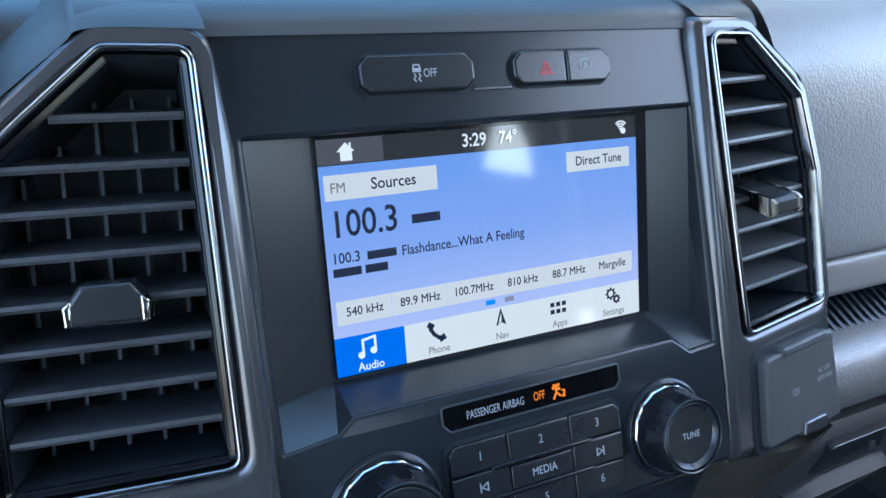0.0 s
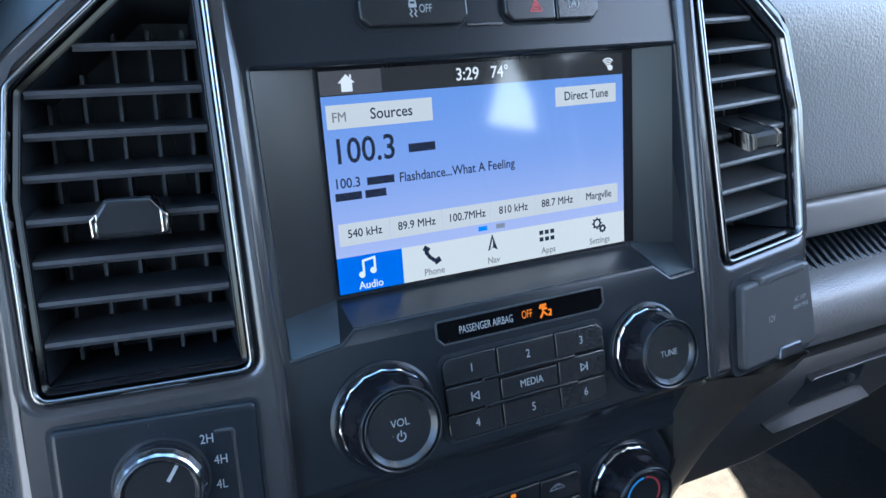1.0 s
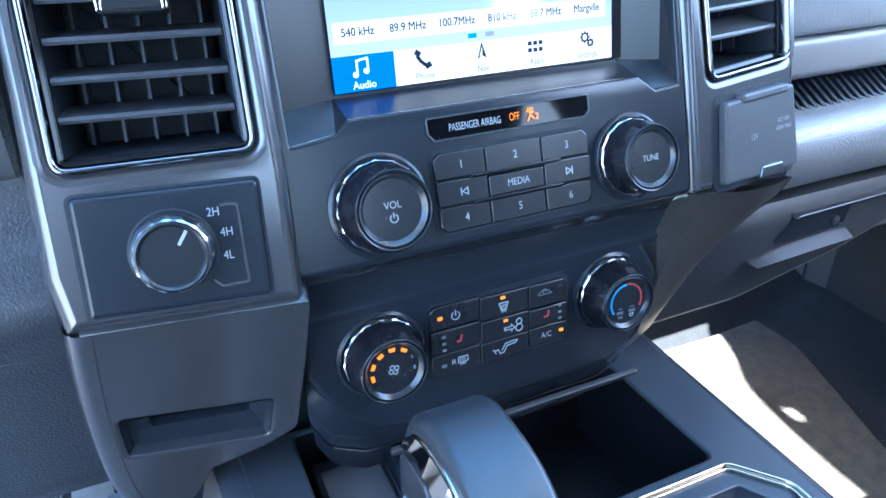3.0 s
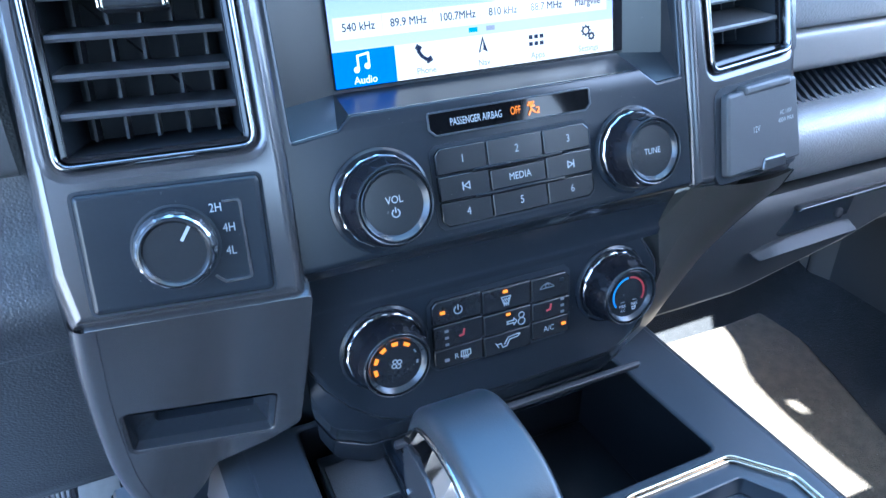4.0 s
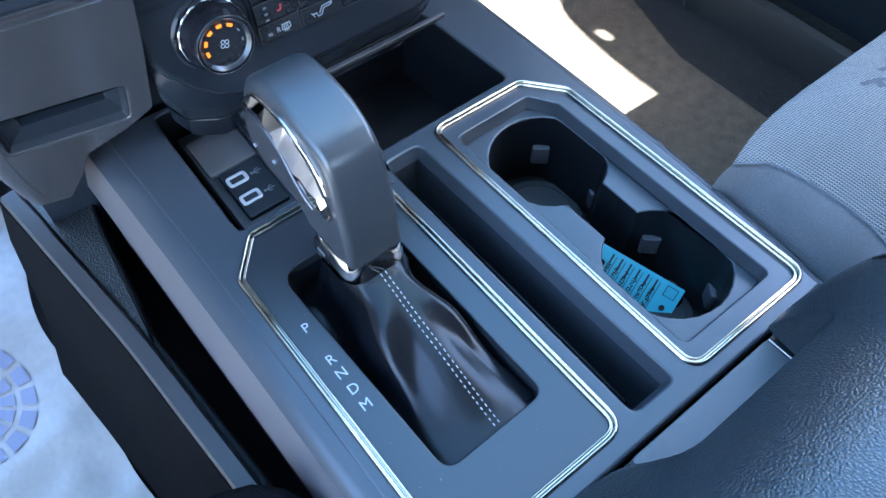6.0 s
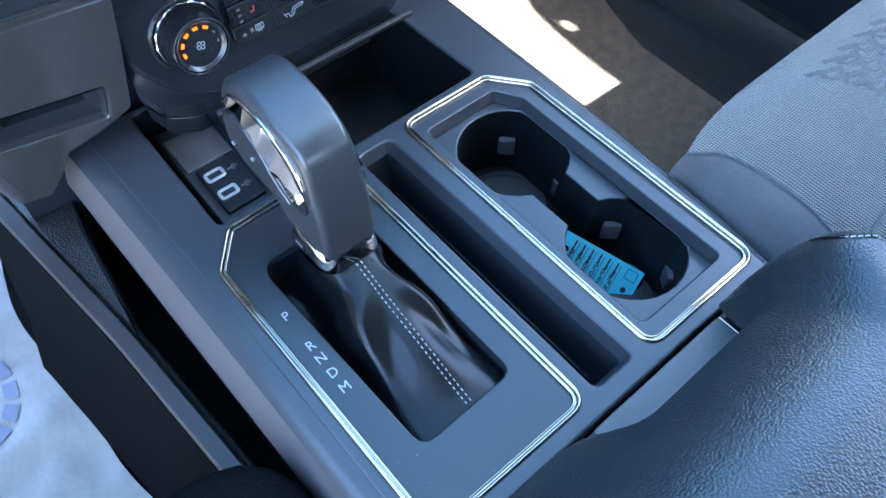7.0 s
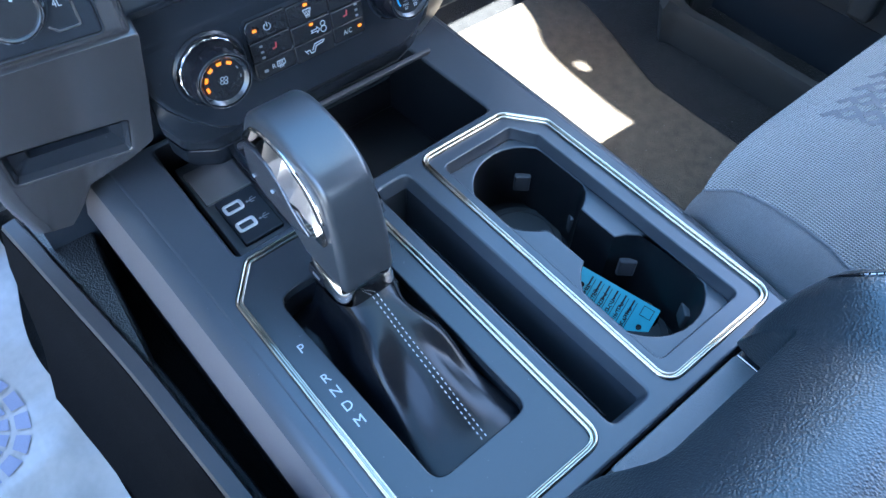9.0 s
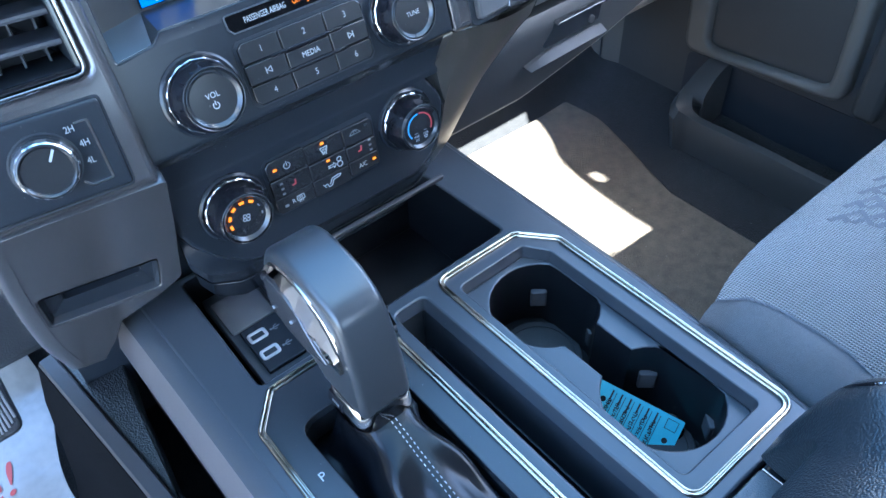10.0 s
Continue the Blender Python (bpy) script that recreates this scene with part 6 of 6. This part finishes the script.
for cx, cy, ang, z in ((0.0985, 0.1830, 49, 0.297), (0.0985, 0.1830, -31, 0.288), (0.0985, 0.0655, 47, 0.299), (0.0985, 0.0655, -40, 0.2945), (0.0985, 0.0655, 178, 0.30), (0.0985, 0.1830, 178, 0.30)):
    p = Vector((cx + 0.0405 * math.cos(radians(ang)), cy + 0.0405 * math.sin(radians(ang)), z))
    fr = FR(p, (-math.sin(radians(ang)), math.cos(radians(ang)), 0), (0.10 * math.cos(radians(ang)), 0.10 * math.sin(radians(ang)), 1))
    part("soft_tab", plate(rrect(-0.0070, -0.0090, 0.0070, 0.0090, 0.0015), (), -0.003, 0.0022, FR(p, (math.sin(radians(ang)), -math.cos(radians(ang)), 0), (0, 0, 1)), 0.0015), TAB, cup, "grey soft tab")

# ---------------------------------------------------------------- blue key tag in the rear cup
TA, TB, TC = Vector((0.0985, 0.1190, 0.3010)), Vector((0.1285, 0.0560, 0.2810)), Vector((0.1060, 0.0500, 0.2650))
tu = (TB - TA).normalized()
tv = (TC - TB)
tv = (tv - tu * tu.dot(tv)).normalized()
TG = Matrix.Translation(TA) @ Matrix((tu, tv, tu.cross(tv))).transposed().to_4x4()
if (TG.to_3x3() @ Vector((0, 0, 1))).z < 0:
    TG = TG @ Matrix.Diagonal((1, 1, -1, 1))
tagc = thing("key_tag", TA, "blue paper key tag with handwritten lines lying in the cup", "key tag")
TL, TWD = (TB - TA).length, 0.046
card = part("card", plate(rrect(0, 0, TL, TWD, 0.001), [circle(0.0085, 0.0130, 0.0024, 16), circle(TL - 0.0085, 0.0200, 0.0024, 16)], -0.0003, 0.0003, TG), TAG, tagc)
random.seed(5)
for k in range(6):
    u = 0.016 + 0.0075 * k
    part("printed_line", plate(rect(u, 0.004, u + 0.0005, 0.040), (), 0.0, 0.0005, TG), INK, card)
    part("printed_word", plate(rect(u - 0.0034, 0.003, u - 0.0020, 0.011 + 0.002 * (k % 3)), (), 0.0, 0.0005, TG), INK, card)
    v = 0.010
    bm = bmesh.new()
    while v < 0.038:
        d = random.uniform(0.0013, 0.0022)
        r = random.uniform(0.0008, 0.0014)
        c0 = (u - 0.0026 + random.uniform(-0.0005, 0.0005), v + d / 2)
        a0 = random.uniform(0, 360)
        stroke(arc(c0[0], c0[1], r, a0, a0 + random.uniform(120, 320), 6), 0.00065, TG, 0.0004, bm)
        if random.random() < 0.6:
            stroke([(u - 0.0044, v), (u - 0.0010, v + random.uniform(-0.0004, 0.001))], 0.0005, TG, 0.0004, bm)
        v += d
    part("handwriting", bm, INK, card)
part("printed_box", stroke([(TL - 0.013, 0.003), (TL - 0.004, 0.003), (TL - 0.004, 0.011), (TL - 0.013, 0.011)], 0.0005, TG, 0.0004, closed=True), INK, card)
part("key_ring", sweep([TG @ Vector((TL - 0.010 + 0.013 * math.cos(q * math.pi / 12), 0.012 + 0.013 * math.sin(q * math.pi / 12), -0.006)) for q in range(24)], tube(0.0009, 6), True, TG.to_3x3() @ Vector((0, 0, 1))), CHROME, tagc, "thin metal key ring")
fob = part("key_fob", plate(rrect(TL - 0.006, 0.004, TL + 0.004, 0.034, 0.004), (), -0.014, -0.003, TG, 0.003, back=True), GLOSS, tagc, "black key fob under the card")

# ---------------------------------------------------------------- armrest lid
arm = thing("armrest", (0.02, -0.22, 0.30), "padded black grained leather armrest lid with stitched edge", "armrest")


def lid_front(x):
    """How far forward the lid reaches; the middle is drawn back for the latch."""
    e = -0.0140
    e += 0.0026 / (1 + math.exp(-(x - 0.080) / 0.002))
    if x > 0.10:
        e -= 5.5 * (x - 0.10) ** 2 + 0.25 * (x - 0.10)
    if x < -0.11:
        e -= 8.0 * (x + 0.11) ** 2
    return e


def lid_shape(s, t):
    """Over the front edge and back across the padded top."""
    x = -0.155 + 0.330 * s
    f = lid_front(x)
    crown = 0.458 + 0.008 * math.sin(math.pi * s)
    side = max(0.0, abs(2 * s - 1) - 0.86) / 0.14
    crown -= 0.030 * side ** 2.2
    crown = max(0.380, crown - 1.3 * max(0.0, x - 0.1175))
    base = 0.374 - 0.008 / (1 + math.exp(-(x - 0.083) / 0.0020))
    reach = 0.036 + 0.056 / (1 + math.exp((x - 0.095) / 0.010))
    if t < 0.5:
        a = t / 0.5 * math.pi / 2
        y = f - reach * (1 - math.cos(a))
        q = t / 0.5
        w = 1 / (1 + math.exp(-(x - 0.095) / 0.008))
        y = (f - reach * q) * (1 - w) + y * w
        z = base + (crown - base) * ((1 - (1 - q) ** 2.0) * (1 - w) + w * math.sin(a) ** 0.9)
        notch = 1 / (1 + math.exp(-(x + 0.041) / 0.0050)) / (1 + math.exp((x - 0.0838) / 0.0009))
        wall = -0.0140 - 0.0225 * notch
        y = y + (min(y, wall) - y) * min(1.0, notch * 30)
    else:
        q = (t - 0.5) / 0.5
        y = f - reach - (0.44 + f - reach) * q
        z = crown + 0.004 * math.sin(q * math.pi)
    return Vector((x, y, z))


bm = patch(lid_shape, 220, 90)
patch(lambda s, t: Vector((lid_shape(s, 0.0).x, lid_shape(s, 0.0).y * (1 - t) - 0.10 * t, lid_shape(s, 0.0).z)), 220, 2, bm=bm)
part("lid", bm, LEATHER, arm, "padded leather lid", smooth=80)


def on_lid(x, y):
    """The place on the lid's skin above (x, y)."""
    s = (x + 0.155) / 0.330
    lo, hi = 0.0, 1.0
    for _ in range(30):
        mid_t = (lo + hi) / 2
        lo, hi = (mid_t, hi) if lid_shape(s, mid_t).y > y else (lo, mid_t)
    return lid_shape(s, lo)


sm = [on_lid(x, y) for x, y in smooth_line([(0.1130, -0.0292), (0.1105, -0.0367), (0.1120, -0.0445), (0.1172, -0.0519), (0.1240, -0.0610), (0.1320, -0.0760), (0.1370, -0.10), (0.1390, -0.2)], 3)]
part("seam", sweep(sm, tube(0.0012, 6), False), BOOT, arm)
bm = bmesh.new()
line = [Vector(p) for p in smooth_line([tuple(p) for p in sm], 6)]
way, stops = 0.0, [line[0]]
line = [a.lerp(b, k / 8) for a, b in zip(line, line[1:]) for k in range(8)]
for p, q in zip(line, line[1:]):
    way += (q - p).length
    if way >= 0.0017:
        stops.append(q)
        way = 0.0
for p, q in list(zip(stops, stops[1:]))[::2]:
    q = p.lerp(q, 1.35)
    sweep([p + Vector((-0.0003, -0.0006, 0.0012)), q + Vector((-0.0003, -0.0006, 0.0012))], tube(0.00045, 5), False, (0, 0, 1), bm)
part("stitching", bm, THREAD, arm, "pale edge stitches")
part("base_box", plate(rect(-0.148, -0.50, 0.156, -0.016), (), 0.05, 0.362, FLAT, 0.006), CONSOLE, arm, "charcoal storage box under the lid")
lat = [(-0.0360, -0.0165), (-0.0200, -0.0460), (0.0818, -0.0460), (0.0815, -0.0165)]
part("latch_plate", plate(rounded(lat, 0.003, 3), (), 0.352, 0.3660, FLAT, 0.001), FLAP, arm, "grey latch plate under the lid lip")
part("latch_edge", sweep([(0.0818, -0.0175, 0.3664), (0.0820, -0.0440, 0.3664)], tube(0.0005, 6), False), PORT, arm, "thin pale edge of the latch plate")

# ---------------------------------------------------------------- passenger seat
seat = thing("passenger_seat", (0.42, -0.2, 0.05), "grey woven cloth passenger seat with embossed pattern", "car seat")


SEAM = [(0.1050, 0.1700), (0.0790, 0.1755), (0.0743, 0.1870), (0.0645, 0.1935), (0.0364, 0.1965), (-0.0052, 0.1965), (-0.0326, 0.1890), (-0.10, 0.1870), (-0.53, 0.1870)]


def seam_x(y):
    for (y1, x1), (y0, x0) in zip(SEAM, SEAM[1:]):
        if y0 <= y <= y1:
            q = (y - y0) / (y1 - y0)
            return x0 + (x1 - x0) * q
    return SEAM[-1][1]


def cushion(s, t):
    """The seat top, from the bolster seam to the door side, rolling over at the front."""
    y = -0.52 + 0.623 * t
    u, v = 2 * s - 1, t
    left = max(0.0, -u)
    y -= 0.02 * abs(u) ** 4 * v
    x0 = seam_x(y)
    x = x0 + (0.676 - x0) * s
    z = 0.385 + 0.02 * (v - 0.8) + 0.010 * abs(u) ** 3 - 0.024 * left ** 5
    edge = max(0.0, u - 0.86) / 0.14
    z -= 0.030 * edge ** 2.4
    fr_ = max(0.0, v - 0.86) / 0.14
    z -= 0.036 * fr_ ** 2.2 * (1 - 0.75 * left ** 3)
    z += 0.002 * noise.noise(Vector((x * 18, y * 18, 0))) * (1 - left)
    return Vector((x, y, z))


def on_cushion(x, y):
    x0 = seam_x(y)
    return cushion(max(0.0, (x - x0) / (0.676 - x0)), min(1.0, (y + 0.52) / 0.623))


part("cushion", patch(cushion, 70, 80, thick=(0, 0, -0.20)), FABRIC, seat, "grey ribbed cloth cushion", smooth=60)


def bolster(s, t):
    """The side pillow that hangs from the seam towards the console."""
    top = cushion(0.0, t)
    end = max(0.0, t - 0.80) / 0.20
    low = Vector((top.x - 0.036 + 0.022 * end ** 2, top.y - 0.004 * end, top.z - 0.10 + 0.035 * end ** 2))
    p = top.lerp(low, s)
    bulge = math.sin(math.pi * min(1.0, s * 1.15)) ** 0.8 if s < 0.87 else 0.0
    return p + Vector((-0.016, 0.006 * end, 0.010)) * bulge * (1 - 0.45 * end ** 3)


part("bolster", patch(bolster, 24, 60), BOLSTER, seat, "smooth cloth side bolster", smooth=70)
sp_ = [cushion(0.0, t / 40) + Vector((0, 0, 0.0003)) for t in range(4, 41)]
part("piping", sweep([tuple(p) for p in sp_], tube(0.0011, 6), False), PATTERN, seat, "dark seam piping")
sp_ = [on_cushion(x, y) + Vector((0, 0, 0.0003)) for x, y in ((0.1950, -0.0345), (0.21, -0.0327), (0.24, -0.0317), (0.30, -0.030), (0.42, -0.028), (0.54, -0.030))]
part("cross_seam", sweep([tuple(p) for p in sp_], tube(0.0011, 6), False), PATTERN, seat, "dark cross seam")
part("backrest", plate(rrect(0.19, 0.25, 0.57, 0.98, 0.07), (), -0.06, 0.07, FR((0, -0.60, 0.10), (1, 0, 0), (0, -0.22, 1)), 0.03, back=True), FABRIC, seat, "cloth backrest")
part("headrest", plate(rrect(0.31, 1.02, 0.54, 1.17, 0.05), (), -0.05, 0.05, FR((0, -0.60, 0.10), (1, 0, 0), (0, -0.22, 1)), 0.03, back=True), FABRIC, seat, "cloth headrest")
part("base", plate(rrect(0.22, -0.45, 0.62, 0.03, 0.03), (), 0.04, 0.24, FLAT, 0.02), GAP, seat, "dark seat base")
# embossed hexagon strokes near the front of the cushion


def stroke(bm, pts, w):
    """A flat mitred ribbon that follows the cushion."""
    fine_ = []
    for p, q in zip(pts, pts[1:]):
        fine_ += [p.lerp(q, k / 3) for k in range(3)]
    fine_.append(pts[-1])
    prev = None
    for k, p in enumerate(fine_):
        a = (p - fine_[k - 1]).normalized() if k else (fine_[1] - p).normalized()
        b = (fine_[k + 1] - p).normalized() if k < len(fine_) - 1 else a
        n1, n2 = Vector((-a.y, a.x)), Vector((-b.y, b.x))
        m = (n1 + n2) / max(0.5, (n1 + n2).dot(n1))
        pair = [bm.verts.new(on_cushion(v.x, v.y) + Vector((0, 0, 0.0005))) for v in (p - m * w, p + m * w)]
        if prev:
            bm.faces.new((prev[0], pair[0], pair[1], prev[1]))
        prev = pair


bm = bmesh.new()
DA, DB = Vector((0.0125, -0.0068)), Vector((-0.0082, -0.0090))
for i in range(19):
    p = Vector((0.2960 + 0.0126 * i, 0.088 - 0.0079 * (i % 2)))
    for j in range(7):
        q = p + (DA + DB) * j
        if q.x > 0.53 or q.y > 0.080 or q.y < -0.018:
            continue
        stroke(bm, [q, q + DA * 0.86, q + DA * 0.86 + DB * 0.80], 0.0027 if (i + j) % 2 else 0.0022)
part("embossing", bm, PATTERN, seat, "darker embossed geometric pattern")

# driver seat, just its edge
dseat = thing("driver_seat", (-0.42, -0.22, 0.05), "black cloth driver seat beside the console", "car seat")
part("cushion", plate(rrect(-0.68, -0.56, -0.172, 0.128, 0.07), (), 0.296, 0.330, FLAT, 0.016, 6, back=True), DARKCARPET, dseat, "black cushion edge")
part("base", plate(rrect(-0.66, -0.54, -0.27, 0.02, 0.04), (), 0.04, 0.2965, FLAT, 0.01, back=True), GAP, dseat)
part("backrest", plate(rrect(-0.66, 0.25, -0.20, 0.98, 0.07), (), -0.06, 0.07, FR((0, -0.70, 0.10), (1, 0, 0), (0, -0.22, 1)), 0.03, back=True), BOLSTER, dseat)

# ---------------------------------------------------------------- driver footwell
rail = thing("console_side_rail", (-0.21, 0.28, 0.05), "satin grey rail with a grained rubber strip beside the console", "trim rail")
rp = [(-0.2390, 0.4500, 0.290), (-0.2254, 0.3360, 0.290), (-0.2171, 0.2625, 0.290), (-0.2121, 0.1910, 0.290), (-0.2076, 0.1260, 0.290), (-0.2030, 0.0300, 0.289), (-0.1980, -0.1000, 0.287)]
path = smooth_line(rp[::-1], 5)
part("rail_edge", sweep(path, [(0.0, -0.010), (0.0, -0.003), (0.002, 0.0), (0.0125, 0.0005), (0.0140, -0.002), (0.0140, -0.02)], False), RAILP, rail, "satin grey rail edge", smooth=40)
part("rubber_strip", sweep([(x + 0.0142, y, z - 0.019) for x, y, z in path], [(0.0, -0.05), (0.0, 0.008), (0.002, 0.010), (0.0045, 0.008), (0.0065, -0.002), (0.0065, -0.05)], False), GRAINPAD, rail, "grained rubber strip", smooth=40)
part("front_pad", plate([(-0.2092, 0.3200), (-0.2026, 0.2620), (-0.2006, 0.2560), (-0.1925, 0.3200), (-0.1880, 0.3700), (-0.1800, 0.4150), (-0.1780, 0.4500), (-0.2235, 0.4500)], (), 0.25, 0.2830, FLAT, 0.003), GRAINPAD, rail, "grained black pad at the front of the rail")
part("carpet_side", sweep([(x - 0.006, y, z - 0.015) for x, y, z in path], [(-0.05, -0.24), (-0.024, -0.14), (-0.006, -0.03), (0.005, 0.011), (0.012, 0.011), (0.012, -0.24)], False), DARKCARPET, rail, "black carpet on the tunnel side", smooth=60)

# Near-black block; the darkness deep in the gap is in its colour.
part("gap_shade_block", plate(rect(-0.213, -0.12, -0.14, 0.47), (), 0.05, 0.215, FLAT, 0.004), DARKCARPET, rail, "black block in the gap, its deep shade put into the colour")


def film(s, t):
    x, y = -0.74 + 0.468 * s, 0.10 + 0.66 * t
    e = 0.012 * math.sin(t * 7 + 1) + 0.006 * math.sin(t * 17)
    x += e * s
    z = 0.050 + 0.010 * noise.noise(Vector((x * 7, y * 7, 0.7))) + 0.004 * noise.noise(Vector((x * 22, y * 22, 4.0)))
    if y > 0.66:
        z += (y - 0.66) * 0.95
    return Vector((x, y, z))


paper = thing("protective_floor_sheet", (-0.5, 0.4, 0.05), "crinkled white protective floor sheet with red print", "floor sheet")
part("sheet", patch(film, 70, 90, thick=(0, 0, -0.0015)), FILM, paper, smooth=80)


def on_film(x, y):
    return film((x + 0.74) / 0.468, (y - 0.10) / 0.66)


def lay_text(body, size, x, y, turn, material):
    ob = text(body, size, Matrix.Translation((x, y, 0)) @ Matrix.Rotation(radians(turn), 4, "Z"), material, paper, "lettering", "RIGHT")
    base = world_place(paper)
    for v in ob.data.vertices:
        p = v.co + base
        v.co = on_film(p.x, p.y) + Vector((0, 0, 0.0015)) - base


lay_text("de", 0.062, -0.334, 0.612, 0, REDTEXT)
lay_text("cle!", 0.062, -0.316, 0.555, 0, REDTEXT)
for k in range(16):
    a = 2 * math.pi * k / 16
    for q in range(2):
        ra, rb = 0.030 + 0.02 * q, 0.044 + 0.02 * q
        bm = bmesh.new()
        pts = [on_film(-0.372 + r * math.cos(a + d), 0.470 + r * 1.25 * math.sin(a + d)) + Vector((0, 0, 0.0015)) for d, r in ((-0.14, ra), (0.14, ra), (0.14, rb), (-0.14, rb))]
        bm.faces.new([bm.verts.new(p) for p in pts])
        part("printed_mark", bm, GREYINK, paper)

ped = thing("accelerator_pedal", (-0.32, 0.60, 0.08), "ribbed dark accelerator pedal", "pedal")
PD = FR((-0.318, 0.585, 0.150), (1, 0, 0), (0, 0.75, 0.65))
part("pedal_plate", plate(rounded([(-0.028, -0.045), (0.028, -0.045), (0.034, 0.045), (-0.034, 0.045)], 0.014, 5), (), -0.012, 0.0, PD, 0.003, back=True), RUBBER, ped)
for k in range(13):
    u = -0.026 + 0.0043 * k
    part("pedal_rib", plate(rrect(u - 0.0015, -0.040 + 0.010 * (abs(k - 6) / 6) ** 3, u + 0.0015, 0.043, 0.0008), (), -0.001, 0.0022, PD, 0.0007), STEEL, ped)
part("pedal_arm", sweep([PD @ Vector((0, 0.03, -0.012)), PD @ Vector((0, 0.08, -0.03)), Vector((-0.318, 0.75, 0.36))], [(-0.008, -0.006), (0.008, -0.006), (0.008, 0.006), (-0.008, 0.006)], False), GAP, ped)

# passenger floor mat
matp = thing("floor_mat", (0.45, 0.42, 0.03), "brown-grey carpet floor mat in the passenger footwell", "floor mat")


MAT_OUT = rounded([(0.24, 0.02), (0.585, 0.02), (0.590, 0.38), (0.632, 0.500), (0.678, 0.640), (0.655, 0.658), (0.580, 0.654), (0.24, 0.665)], [0.04, 0.05, 0.05, 0.05, 0.03, 0.03, 0.05, 0.04], 5)
part("mat_surface", plate(MAT_OUT, (), 0.028, 0.048, FLAT, 0.007, 4), MATDARK, matp, smooth=70)
